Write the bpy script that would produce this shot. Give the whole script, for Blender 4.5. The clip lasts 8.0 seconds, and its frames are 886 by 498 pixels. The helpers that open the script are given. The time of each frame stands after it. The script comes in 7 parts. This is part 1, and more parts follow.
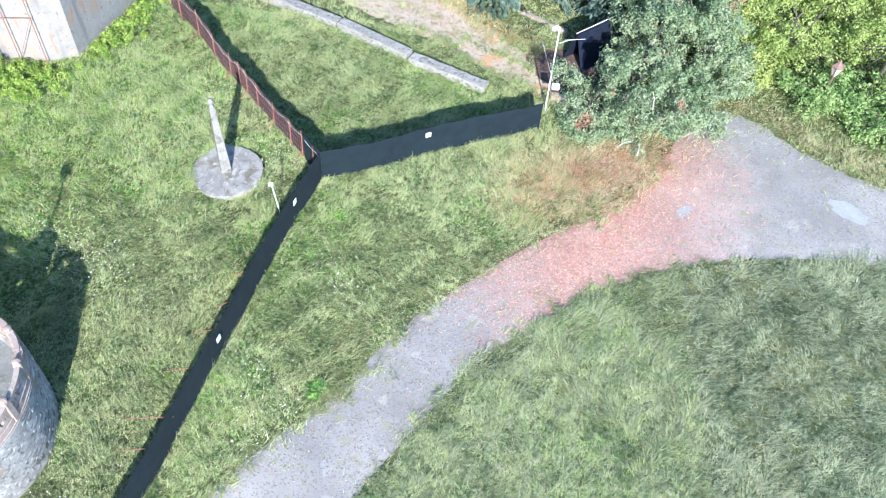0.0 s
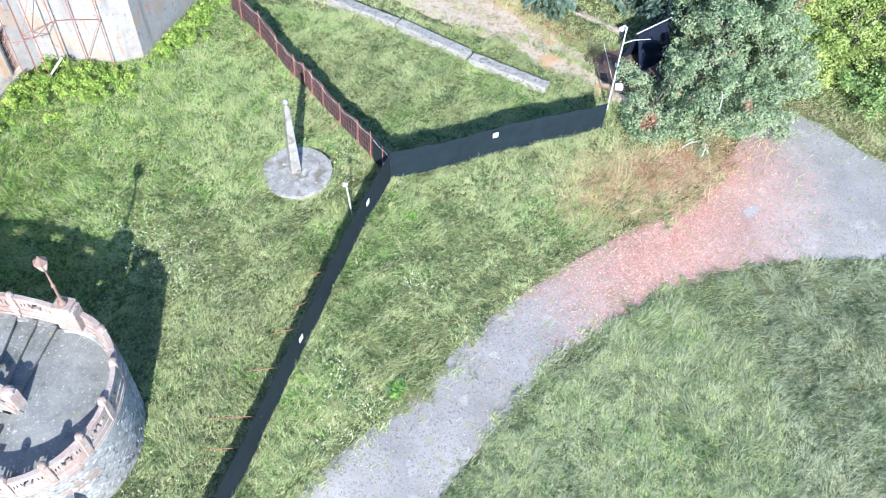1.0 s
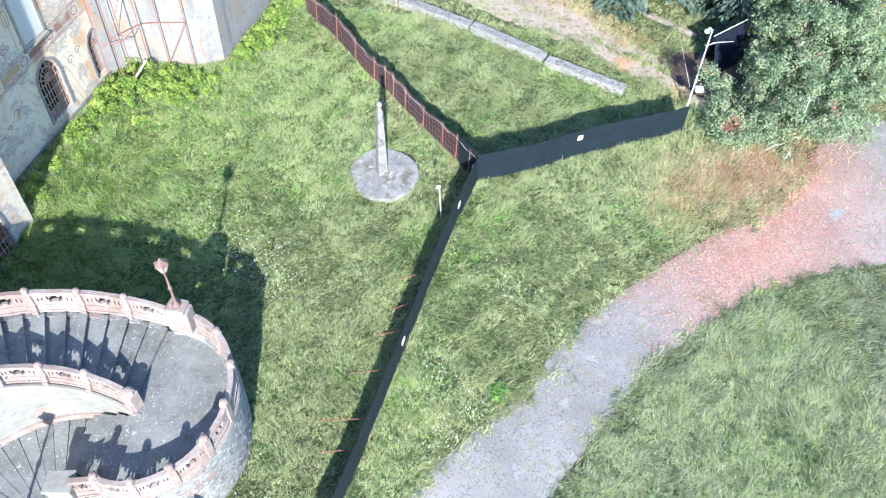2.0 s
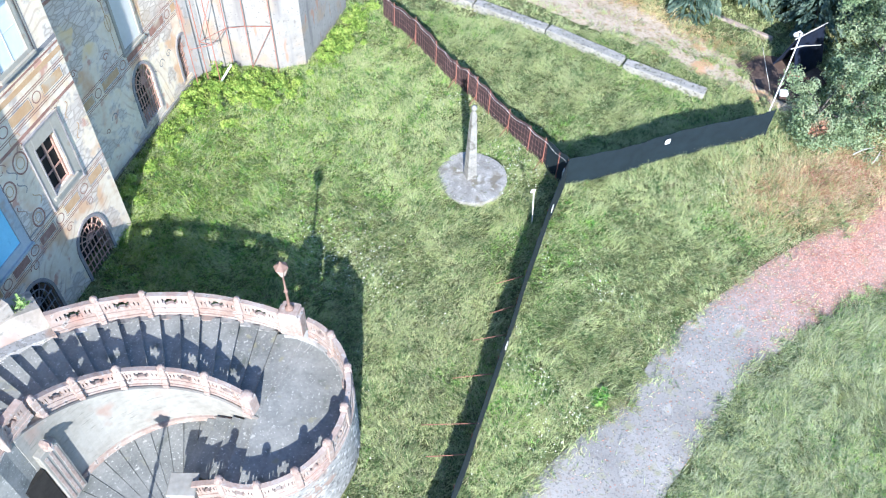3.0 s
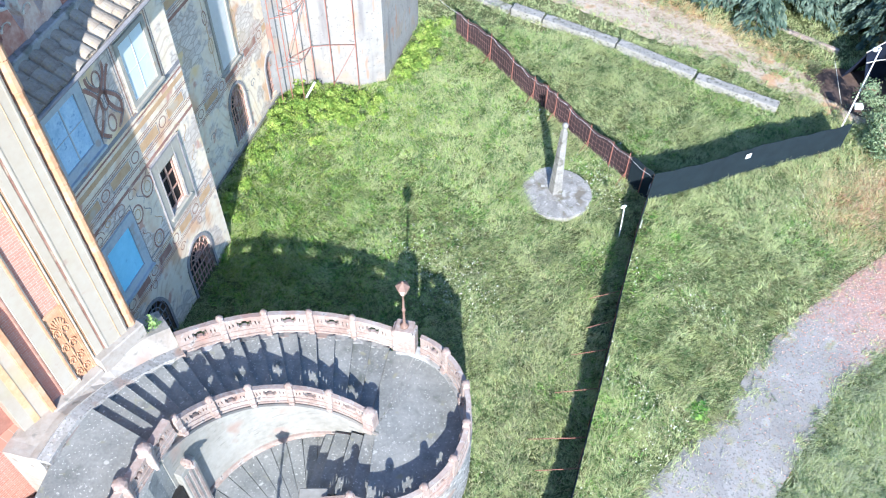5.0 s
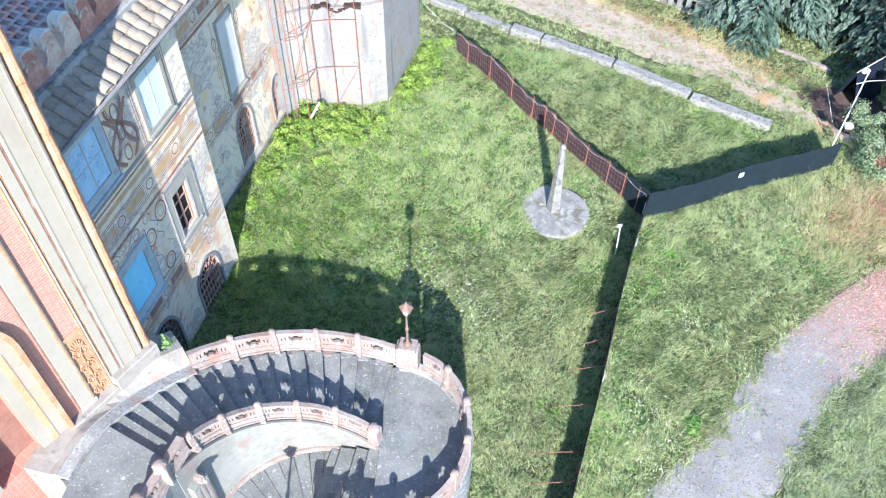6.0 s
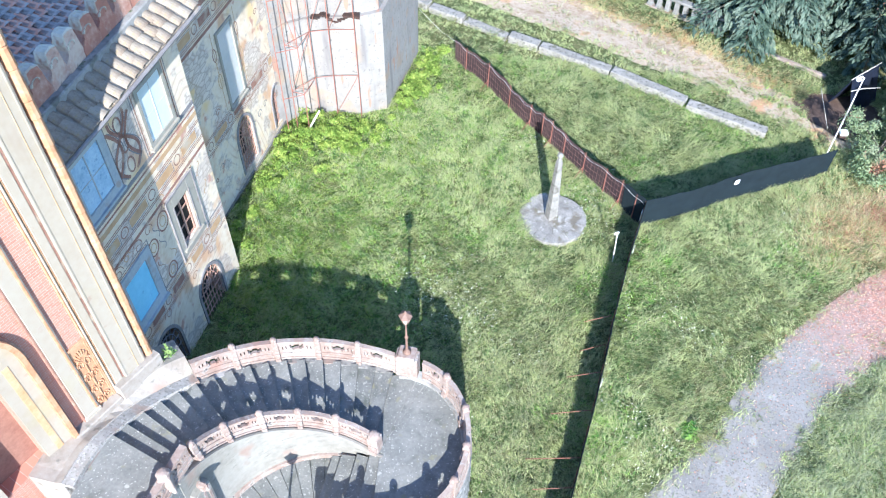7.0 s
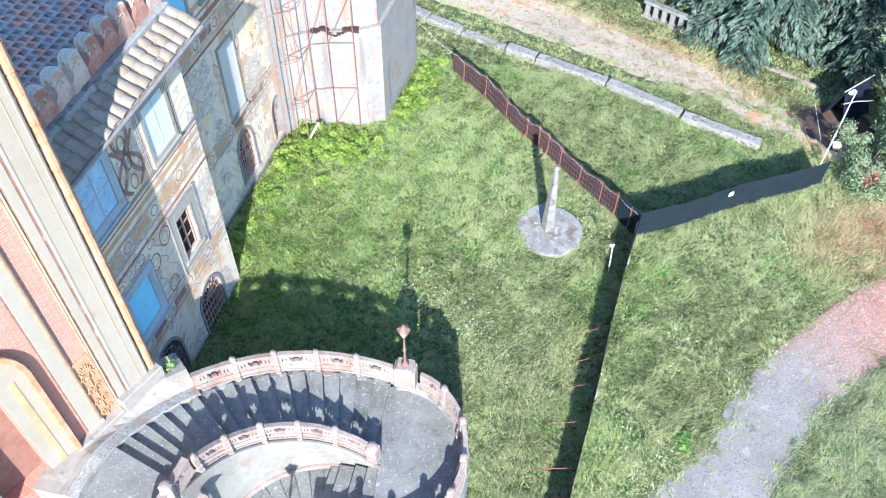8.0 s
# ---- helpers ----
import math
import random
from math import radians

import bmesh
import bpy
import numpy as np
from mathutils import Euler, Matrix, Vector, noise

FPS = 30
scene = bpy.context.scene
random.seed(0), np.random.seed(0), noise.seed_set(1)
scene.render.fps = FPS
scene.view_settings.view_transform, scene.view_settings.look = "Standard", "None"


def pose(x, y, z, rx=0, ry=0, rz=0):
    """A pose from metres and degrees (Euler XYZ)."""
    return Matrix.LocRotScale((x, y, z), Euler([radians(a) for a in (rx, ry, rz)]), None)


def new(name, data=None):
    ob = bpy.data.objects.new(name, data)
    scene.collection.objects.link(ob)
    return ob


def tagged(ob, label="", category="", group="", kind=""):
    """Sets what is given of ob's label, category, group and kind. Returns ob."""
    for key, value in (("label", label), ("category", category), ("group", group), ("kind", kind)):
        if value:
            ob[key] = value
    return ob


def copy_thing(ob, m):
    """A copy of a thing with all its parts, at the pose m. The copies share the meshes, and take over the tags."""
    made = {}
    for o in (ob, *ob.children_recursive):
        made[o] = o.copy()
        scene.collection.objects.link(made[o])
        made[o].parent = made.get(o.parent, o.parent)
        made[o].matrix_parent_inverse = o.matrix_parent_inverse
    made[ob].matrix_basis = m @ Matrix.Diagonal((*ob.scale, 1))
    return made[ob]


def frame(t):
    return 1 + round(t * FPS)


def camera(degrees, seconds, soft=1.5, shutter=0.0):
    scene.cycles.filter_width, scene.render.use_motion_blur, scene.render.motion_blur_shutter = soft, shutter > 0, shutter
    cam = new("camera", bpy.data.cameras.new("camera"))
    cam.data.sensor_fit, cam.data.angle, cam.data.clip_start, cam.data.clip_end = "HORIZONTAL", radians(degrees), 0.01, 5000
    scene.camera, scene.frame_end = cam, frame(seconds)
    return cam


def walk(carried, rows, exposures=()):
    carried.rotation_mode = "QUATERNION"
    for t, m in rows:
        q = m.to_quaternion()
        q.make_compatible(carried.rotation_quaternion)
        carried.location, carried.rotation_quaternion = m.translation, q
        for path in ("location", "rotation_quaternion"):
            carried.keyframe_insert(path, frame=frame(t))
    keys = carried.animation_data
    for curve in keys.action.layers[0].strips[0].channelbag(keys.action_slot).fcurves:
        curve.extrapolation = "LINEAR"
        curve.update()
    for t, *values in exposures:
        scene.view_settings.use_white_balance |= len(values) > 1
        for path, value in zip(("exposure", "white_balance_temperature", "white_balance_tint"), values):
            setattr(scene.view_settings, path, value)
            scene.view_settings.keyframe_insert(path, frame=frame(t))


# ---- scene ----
cam = camera(57.0, 8.0, soft=1.15)
ROWS = [
    (0.0, 0.000, 0.000, 22.866, 39.598, -2.438, 3.033),
    (0.5, -1.075, -0.092, 22.806, 39.620, -2.245, 3.105),
    (1.0, -2.439, -0.199, 22.730, 39.737, -2.087, 3.295),
    (1.5, -3.947, -0.277, 22.684, 39.759, -1.945, 3.503),
    (3.0, -8.357, -0.493, 22.507, 40.079, -1.086, 4.544),
    (3.5, -9.717, -0.571, 22.449, 40.119, -0.895, 4.800),
    (4.0, -10.746, -0.627, 22.412, 40.201, -0.599, 4.918),
    (4.5, -11.314, -0.634, 22.675, 40.199, -0.516, 4.679),
    (6.0, -11.514, -0.880, 24.185, 40.501, -0.537, 4.650),
    (6.5, -11.524, -0.907, 24.538, 40.583, -0.543, 4.564),
    (7.0, -11.502, -0.907, 24.568, 40.621, -0.482, 4.502),
    (7.5, -11.492, -0.882, 24.701, 40.637, -0.515, 4.432),
    (8.0, -11.489, -0.878, 25.136, 40.729, -0.614, 4.467),
]
walk(cam, [(t, pose(x, y, z, rx, ry, rz)) for t, x, y, z, rx, ry, rz in ROWS], [(0.0, 1.38, 5640, 9.5), (8.0, 1.38, 5640, 9.5)])

# ---- light ----
SUN_DIR = Vector((-0.092, 0.865, -0.485)).normalized()
sun = new("sun", bpy.data.lights.new("sun", "SUN"))
sun.data.energy, sun.data.angle, sun.data.color = 4.55, radians(0.55), (1.0, 0.925, 0.82)
sun.matrix_world = SUN_DIR.to_track_quat("-Z", "Y").to_matrix().to_4x4()
world = bpy.data.worlds.new("sky")
scene.world = world
world.use_nodes = True
wn = world.node_tree.nodes
sky = wn.new("ShaderNodeTexSky")
sky.sky_type, sky.sun_disc = "NISHITA", False
sky.dust_density, sky.ozone_density = 0.2, 4.0
sky.sun_elevation, sky.sun_rotation = radians(29.5), radians(174.0)
wn["Background"].inputs[1].default_value = 0.137
world.node_tree.links.new(sky.outputs[0], wn["Background"].inputs[0])

# ---- materials ----


def mat(name, colors, scale=1.0, fine=12.0, rough=0.85, bump=0.3, metal=0.0, spots=None, islands=0.0, objects=0.0, coords="Object", bump_dist=0.02, sheer=0.0, span=(0.5, 0.95), mix=0.45):
    """Noise at two scales between three colours; spots: (colour, scale, amount) for lichen or stains."""
    m = bpy.data.materials.new(name)
    m.use_nodes = True
    nt = m.node_tree
    n, link = nt.nodes, nt.links.new
    bsdf = n["Principled BSDF"]
    tc = n.new("ShaderNodeTexCoord")
    a = n.new("ShaderNodeTexNoise")
    a.inputs["Scale"].default_value, a.inputs["Detail"].default_value, a.inputs["Roughness"].default_value = scale, 6, 0.65
    b = n.new("ShaderNodeTexNoise")
    b.inputs["Scale"].default_value, b.inputs["Detail"].default_value = fine, 4
    link(tc.outputs[coords], a.inputs["Vector"])
    link(tc.outputs[coords], b.inputs["Vector"])
    add = n.new("ShaderNodeMath")
    add.operation = "MULTIPLY_ADD"
    link(b.outputs["Fac"], add.inputs[0])
    add.inputs[1].default_value = mix
    link(a.outputs["Fac"], add.inputs[2])
    value = add.outputs[0]
    for amount, node, socket in ((islands, "ShaderNodeNewGeometry", "Random Per Island"), (objects, "ShaderNodeObjectInfo", "Random")):
        if amount:
            r = n.new(node)
            s = n.new("ShaderNodeMath")
            s.operation = "MULTIPLY_ADD"
            s.inputs[1].default_value, s.inputs[2].default_value = amount, -amount / 2
            link(r.outputs[socket], s.inputs[0])
            t = n.new("ShaderNodeMath")
            link(value, t.inputs[0])
            link(s.outputs[0], t.inputs[1])
            value = t.outputs[0]
    ramp = n.new("ShaderNodeValToRGB")
    e = ramp.color_ramp.elements
    e[0].position, e[1].position = span
    e[0].color, e[1].color = (*colors[0], 1), (*colors[-1], 1)
    for k, c in enumerate(colors[1:-1]):
        e.new(span[0] + (span[1] - span[0]) * (k + 1) / (len(colors) - 1)).color = (*c, 1)
    link(value, ramp.inputs[0])
    color = ramp.outputs[0]
    for c, sc, amount, *soft in spots or ():
        sp = n.new("ShaderNodeTexNoise")
        sp.inputs["Scale"].default_value, sp.inputs["Detail"].default_value = sc, 3
        if len(soft) > 1:
            mp = n.new("ShaderNodeMapping")
            mp.inputs["Scale"].default_value = (1, 1, soft[1])
            link(tc.outputs[coords], mp.inputs["Vector"])
            link(mp.outputs[0], sp.inputs["Vector"])
        else:
            link(tc.outputs[coords], sp.inputs["Vector"])
        rr = n.new("ShaderNodeMapRange")
        rr.inputs["From Min"].default_value, rr.inputs["From Max"].default_value = 1 - amount, 1 - amount + (soft[0] if soft else 0.06)
        link(sp.outputs["Fac"], rr.inputs["Value"])
        over = n.new("ShaderNodeMix")
        over.data_type = "RGBA"
        link(rr.outputs[0], over.inputs["Factor"])
        link(color, over.inputs["A"])
        over.inputs["B"].default_value = (*c, 1)
        color = over.outputs["Result"]
    link(color, bsdf.inputs["Base Color"])
    bsdf.inputs["Roughness"].default_value, bsdf.inputs["Metallic"].default_value = rough, metal
    bsdf.inputs["Specular IOR Level"].default_value = 0.3
    if sheer:
        bsdf.inputs["Subsurface Weight"].default_value = 0.0
        tr = n.new("ShaderNodeBsdfTranslucent")
        link(color, tr.inputs["Color"])
        ms = n.new("ShaderNodeMixShader")
        ms.inputs[0].default_value = sheer
        link(bsdf.outputs[0], ms.inputs[1])
        link(tr.outputs[0], ms.inputs[2])
        link(ms.outputs[0], n["Material Output"].inputs["Surface"])
    if bump:
        bp = n.new("ShaderNodeBump")
        bp.inputs["Strength"].default_value, bp.inputs["Distance"].default_value = bump, bump_dist
        link(add.outputs[0], bp.inputs["Height"])
        link(bp.outputs[0], bsdf.inputs["Normal"])
    return m


M_SOIL = mat("meadow_soil", ((0.05, 0.065, 0.025), (0.10, 0.12, 0.045), (0.18, 0.17, 0.08)), 1.2, 9, 0.95, 0.5)
M_GRASS = mat("meadow_grass", ((0.10, 0.17, 0.065), (0.31, 0.415, 0.17), (0.49, 0.55, 0.255), (0.70, 0.66, 0.42)), 1.3, 9.0, 0.8, 0, islands=0.26, sheer=0.4, span=(0.74, 1.16), mix=0.9)
M_STRAW = mat("dry_grass", ((0.28, 0.26, 0.12), (0.44, 0.40, 0.21), (0.60, 0.54, 0.35)), 0.8, 4.0, 0.85, 0, islands=0.35, sheer=0.35, span=(0.61, 0.86))
M_LITTER = mat("leaf_litter", ((0.36, 0.16, 0.11), (0.60, 0.29, 0.20), (0.68, 0.48, 0.37)), 0.8, 6, 0.9, 0, islands=0.8)
M_TALL = mat("tall_meadow_grass", ((0.15, 0.205, 0.115), (0.31, 0.375, 0.215), (0.43, 0.475, 0.29), (0.56, 0.55, 0.40)), 0.9, 7.0, 0.8, 0, islands=0.18, sheer=0.4, span=(0.74, 1.16), mix=0.9)
M_WEED = mat("bright_weeds", ((0.16, 0.27, 0.05), (0.34, 0.48, 0.10), (0.54, 0.62, 0.17)), 1.5, 5, 0.7, 0, islands=0.22, sheer=0.4, span=(0.59, 0.88))
M_FLOWER = mat("white_flower", ((0.75, 0.75, 0.70), (0.85, 0.85, 0.8)), 3, 9, 0.8, 0)
M_GRAVEL = mat("grey_gravel", ((0.20, 0.19, 0.178), (0.26, 0.249, 0.234), (0.325, 0.311, 0.292)), 0.45, 30, 0.95, 0.8, spots=(((0.345, 0.325, 0.30), 0.35, 0.50, 0.22), ((0.26, 0.22, 0.19), 9, 0.44, 0.12), ((0.42, 0.405, 0.38), 1.1, 0.38, 0.14), ((0.27, 0.26, 0.17), 2.2, 0.42, 0.14), ((0.16, 0.155, 0.145), 15, 0.43, 0.08)))


def stain_road(m, spots_, colour):
    """A reddish earth stain on the gravel round some plan points, broken up by noise."""
    n, link = m.node_tree.nodes, m.node_tree.links.new
    tc = n.new("ShaderNodeTexCoord")
    low = None
    for p in spots_:
        d = n.new("ShaderNodeVectorMath")
        d.operation = "DISTANCE"
        link(tc.outputs["Object"], d.inputs[0])
        d.inputs[1].default_value = p
        if low is None:
            low = d.outputs["Value"]
        else:
            mn = n.new("ShaderNodeMath")
            mn.operation = "MINIMUM"
            link(low, mn.inputs[0])
            link(d.outputs["Value"], mn.inputs[1])
            low = mn.outputs[0]
    ns = n.new("ShaderNodeTexNoise")
    ns.inputs["Scale"].default_value, ns.inputs["Detail"].default_value = 2.2, 8
    link(tc.outputs["Object"], ns.inputs["Vector"])
    ad = n.new("ShaderNodeMath")
    ad.operation = "MULTIPLY_ADD"
    link(ns.outputs["Fac"], ad.inputs[0])
    ad.inputs[1].default_value = 5.0
    link(low, ad.inputs[2])
    mr = n.new("ShaderNodeMapRange")
    mr.inputs["From Min"].default_value, mr.inputs["From Max"].default_value, mr.inputs["To Min"].default_value, mr.inputs["To Max"].default_value = 1.4, 7.6, 0.95, 0.0
    link(ad.outputs[0], mr.inputs["Value"])
    sp = n.new("ShaderNodeTexNoise")
    sp.inputs["Scale"].default_value, sp.inputs["Detail"].default_value = 11.0, 5
    link(tc.outputs["Object"], sp.inputs["Vector"])
    sm = n.new("ShaderNodeMapRange")
    sm.inputs["From Min"].default_value, sm.inputs["From Max"].default_value, sm.inputs["To Min"].default_value = 0.36, 0.66, 0.25
    link(sp.outputs["Fac"], sm.inputs["Value"])
    ml = n.new("ShaderNodeMath")
    ml.operation = "MULTIPLY"
    link(mr.outputs[0], ml.inputs[0])
    link(sm.outputs[0], ml.inputs[1])
    bsdf = n["Principled BSDF"]
    old = bsdf.inputs["Base Color"].links[0].from_socket
    mix = n.new("ShaderNodeMix")
    mix.data_type = "RGBA"
    link(ml.outputs[0], mix.inputs["Factor"])
    link(old, mix.inputs["A"])
    mix.inputs["B"].default_value = (*colour, 1)
    link(mix.outputs["Result"], bsdf.inputs["Base Color"])


stain_road(M_GRAVEL, ((5.0, 19.5, -1.25), (6.2, 20.9, -1.25), (7.4, 22.6, -1.25), (8.4, 24.6, -1.25)), (0.66, 0.30, 0.215))
M_DRIVE = mat("pale_gravel", ((0.34, 0.24, 0.16), (0.48, 0.39, 0.30), (0.57, 0.49, 0.40)), 0.9, 10, 0.95, 0.7, spots=(((0.50, 0.31, 0.18), 0.9, 0.44, 0.10), ((0.30, 0.23, 0.13), 2.6, 0.42, 0.10), ((0.24, 0.18, 0.12), 7.0, 0.38, 0.06)))
M_STEP = mat("weathered_step_stone", ((0.142, 0.147, 0.140), (0.204, 0.209, 0.198), (0.268, 0.270, 0.253)), 1.1, 14, 0.9, 0.3, spots=(((0.11, 0.118, 0.103), 1.6, 0.42, 0.16), ((0.48, 0.48, 0.45), 17.0, 0.35, 0.03), ((0.40, 0.40, 0.37), 6.0, 0.34, 0.08), ((0.23, 0.225, 0.16), 2.6, 0.36, 0.1)), objects=0.12)
M_PINK = mat("pink_terracotta_stone", ((0.25, 0.18, 0.15), (0.335, 0.265, 0.23), (0.40, 0.35, 0.315)), 1.4, 11, 0.9, 0.45, spots=(((0.43, 0.415, 0.385), 5.0, 0.42, 0.1), ((0.14, 0.115, 0.105), 5.0, 0.36, 0.08), ((0.33, 0.205, 0.165), 1.1, 0.40, 0.14)), objects=0.14)
M_CREAM = mat("cream_plaster", ((0.355, 0.305, 0.235), (0.385, 0.34, 0.275), (0.405, 0.37, 0.31)), 0.5, 5, 0.9, 0.12, spots=(((0.39, 0.35, 0.20), 0.4, 0.42, 0.2), ((0.34, 0.265, 0.21), 2.5, 0.36, 0.1), ((0.34, 0.28, 0.22), 1.6, 0.36, 0.12, 0.12)))
M_LICHEN = mat("lichen_covered_stone", ((0.25, 0.24, 0.22), (0.33, 0.32, 0.30), (0.41, 0.40, 0.38)), 1.5, 12, 0.95, 0.6, spots=(((0.33, 0.25, 0.205), 1.2, 0.42, 0.14), ((0.19, 0.185, 0.17), 14.0, 0.41, 0.07), ((0.46, 0.455, 0.43), 11.0, 0.40, 0.06)))
M_CREAM2 = mat("stained_wall_plaster", ((0.22, 0.21, 0.185), (0.285, 0.275, 0.245), (0.335, 0.325, 0.295)), 0.8, 6, 0.9, 0.25, spots=(((0.29, 0.22, 0.185), 1.1, 0.40, 0.14), ((0.19, 0.18, 0.16), 3.0, 0.38, 0.12, 4.0)))
M_BANK = mat("pinkish_flaking_plaster", ((0.28, 0.245, 0.205), (0.345, 0.31, 0.27), (0.39, 0.365, 0.325)), 1.4, 9, 0.95, 0.6, spots=(((0.36, 0.27, 0.225), 0.9, 0.44, 0.14), ((0.21, 0.195, 0.17), 4.0, 0.38, 0.10)))
M_MASONRY = mat("whitewashed_masonry", ((0.16, 0.155, 0.15), (0.27, 0.265, 0.25), (0.37, 0.365, 0.35)), 1.6, 9, 0.95, 0.7, spots=(((0.27, 0.20, 0.165), 1.1, 0.44, 0.12), ((0.12, 0.12, 0.115), 4.0, 0.43, 0.08), ((0.42, 0.415, 0.40), 1.3, 0.42, 0.08)), objects=0.22)
M_BLACK = mat("black_fabric", ((0.005, 0.011, 0.016), (0.010, 0.020, 0.027)), 2, 20, 0.95, 0.2)
M_RUST = mat("rusty_steel", ((0.24, 0.10, 0.075), (0.36, 0.16, 0.12)), 6, 40, 0.8, 0.2)
M_WHITE = mat("white_plastic", ((0.70, 0.71, 0.72), (0.82, 0.82, 0.82)), 3, 20, 0.5, 0.05)
M_BARE = mat("pale_weathered_stone", ((0.19, 0.185, 0.175), (0.27, 0.265, 0.25), (0.36, 0.35, 0.33)), 1.3, 10, 0.95, 0.45, spots=(((0.15, 0.15, 0.13), 2.4, 0.44, 0.12), ((0.11, 0.13, 0.07), 5, 0.38, 0.1)), objects=0.15)
M_TOWER = mat("stained_tower_plaster", ((0.24, 0.225, 0.21), (0.295, 0.28, 0.265), (0.335, 0.325, 0.305)), 0.6, 4, 0.95, 0.6, spots=(((0.33, 0.26, 0.20), 0.8, 0.44, 0.12), ((0.20, 0.19, 0.19), 1.5, 0.43, 0.12, 0.14), ((0.36, 0.22, 0.165), 2.6, 0.38, 0.06, 0.25), ((0.19, 0.18, 0.165), 5.0, 0.38, 0.12), ((0.17, 0.165, 0.155), 9.0, 0.36, 0.06)))


def brick_mat(name, a, b, mortar, scale, across="X"):
    """Brickwork on a wall's own x and z."""
    m = mat(name, (a, b), 0.8, 9, 0.9, 0)
    n, link = m.node_tree.nodes, m.node_tree.links.new
    tc = n.new("ShaderNodeTexCoord")
    sp = n.new("ShaderNodeSeparateXYZ")
    co = n.new("ShaderNodeCombineXYZ")
    link(tc.outputs["Object"], sp.inputs[0])
    link(sp.outputs[across], co.inputs[0])
    link(sp.outputs["Z"], co.inputs[1])
    br = n.new("ShaderNodeTexBrick")
    br.inputs["Color1"].default_value, br.inputs["Color2"].default_value, br.inputs["Mortar"].default_value = (*a, 1), (*b, 1), (*mortar, 1)
    br.inputs["Scale"].default_value, br.inputs["Mortar Size"].default_value = scale, 0.018
    br.inputs["Brick Width"].default_value, br.inputs["Row Height"].default_value = 0.5, 0.16
    link(co.outputs[0], br.inputs["Vector"])
    bsdf = n["Principled BSDF"]
    old = bsdf.inputs["Base Color"].links[0].from_socket
    mix = n.new("ShaderNodeMix")
    mix.data_type = "RGBA"
    mix.inputs["Factor"].default_value = 0.65
    link(old, mix.inputs["A"])
    link(br.outputs["Color"], mix.inputs["B"])
    link(mix.outputs["Result"], bsdf.inputs["Base Color"])
    bp = n.new("ShaderNodeBump")
    bp.inputs["Strength"].default_value, bp.inputs["Distance"].default_value, bp.invert = 0.6, 0.01, True
    link(br.outputs["Fac"], bp.inputs["Height"])
    link(bp.outputs[0], bsdf.inputs["Normal"])
    return m


M_BRICK = brick_mat("red_brick_panel", (0.47, 0.20, 0.145), (0.54, 0.28, 0.21), (0.54, 0.43, 0.37), 2.0)
M_ORANGE = mat("orange_terracotta", ((0.38, 0.19, 0.10), (0.50, 0.28, 0.16), (0.56, 0.38, 0.26)), 2.0, 9, 0.9, 0.35)
M_FRESCO = mat("painted_plaster", ((0.62, 0.48, 0.33), (0.72, 0.61, 0.46), (0.76, 0.67, 0.54), (0.78, 0.71, 0.60)), 0.55, 5, 0.92, 0.35, spots=(((0.64, 0.42, 0.26), 0.75, 0.46, 0.10), ((0.50, 0.42, 0.35), 2.6, 0.38, 0.10), ((0.74, 0.56, 0.30), 0.6, 0.46, 0.12), ((0.54, 0.32, 0.24), 1.5, 0.38, 0.06)))


def bare_rubble(m, share):
    """Patches where the plaster has gone and the coursed rubble shows."""
    n, link = m.node_tree.nodes, m.node_tree.links.new
    tc = n.new("ShaderNodeTexCoord")
    mp = n.new("ShaderNodeMapping")
    mp.inputs["Scale"].default_value = (2.6, 2.6, 6.0)
    link(tc.outputs["Object"], mp.inputs["Vector"])
    stones = []
    for feature in ("DISTANCE_TO_EDGE", "F1"):
        v = n.new("ShaderNodeTexVoronoi")
        v.feature = feature
        v.inputs["Scale"].default_value = 1.0
        link(mp.outputs[0], v.inputs["Vector"])
        stones.append(v)
    joint = n.new("ShaderNodeMapRange")
    joint.inputs["From Min"].default_value, joint.inputs["From Max"].default_value = 0.03, 0.13
    link(stones[0].outputs["Distance"], joint.inputs["Value"])
    tone = n.new("ShaderNodeMix")
    tone.data_type = "RGBA"
    tone.inputs["A"].default_value, tone.inputs["B"].default_value = (0.49, 0.42, 0.365, 1), (0.70, 0.63, 0.555, 1)
    link(stones[1].outputs["Color"], tone.inputs["Factor"])
    face = n.new("ShaderNodeMix")
    face.data_type = "RGBA"
    face.inputs["A"].default_value = (0.40, 0.335, 0.285, 1)
    link(joint.outputs[0], face.inputs["Factor"])
    link(tone.outputs["Result"], face.inputs["B"])
    ns = n.new("ShaderNodeTexNoise")
    ns.inputs["Scale"].default_value, ns.inputs["Detail"].default_value = 0.55, 5
    link(tc.outputs["Object"], ns.inputs["Vector"])
    gone = n.new("ShaderNodeMapRange")
    gone.inputs["From Min"].default_value, gone.inputs["From Max"].default_value, gone.inputs["To Max"].default_value = 1 - share, 1.03 - share, 0.8
    link(ns.outputs["Fac"], gone.inputs["Value"])
    bsdf = n["Principled BSDF"]
    old = bsdf.inputs["Base Color"].links[0].from_socket
    mix = n.new("ShaderNodeMix")
    mix.data_type = "RGBA"
    link(gone.outputs[0], mix.inputs["Factor"])
    link(old, mix.inputs["A"])
    link(face.outputs["Result"], mix.inputs["B"])
    link(mix.outputs["Result"], bsdf.inputs["Base Color"])


bare_rubble(M_FRESCO, 0.50)


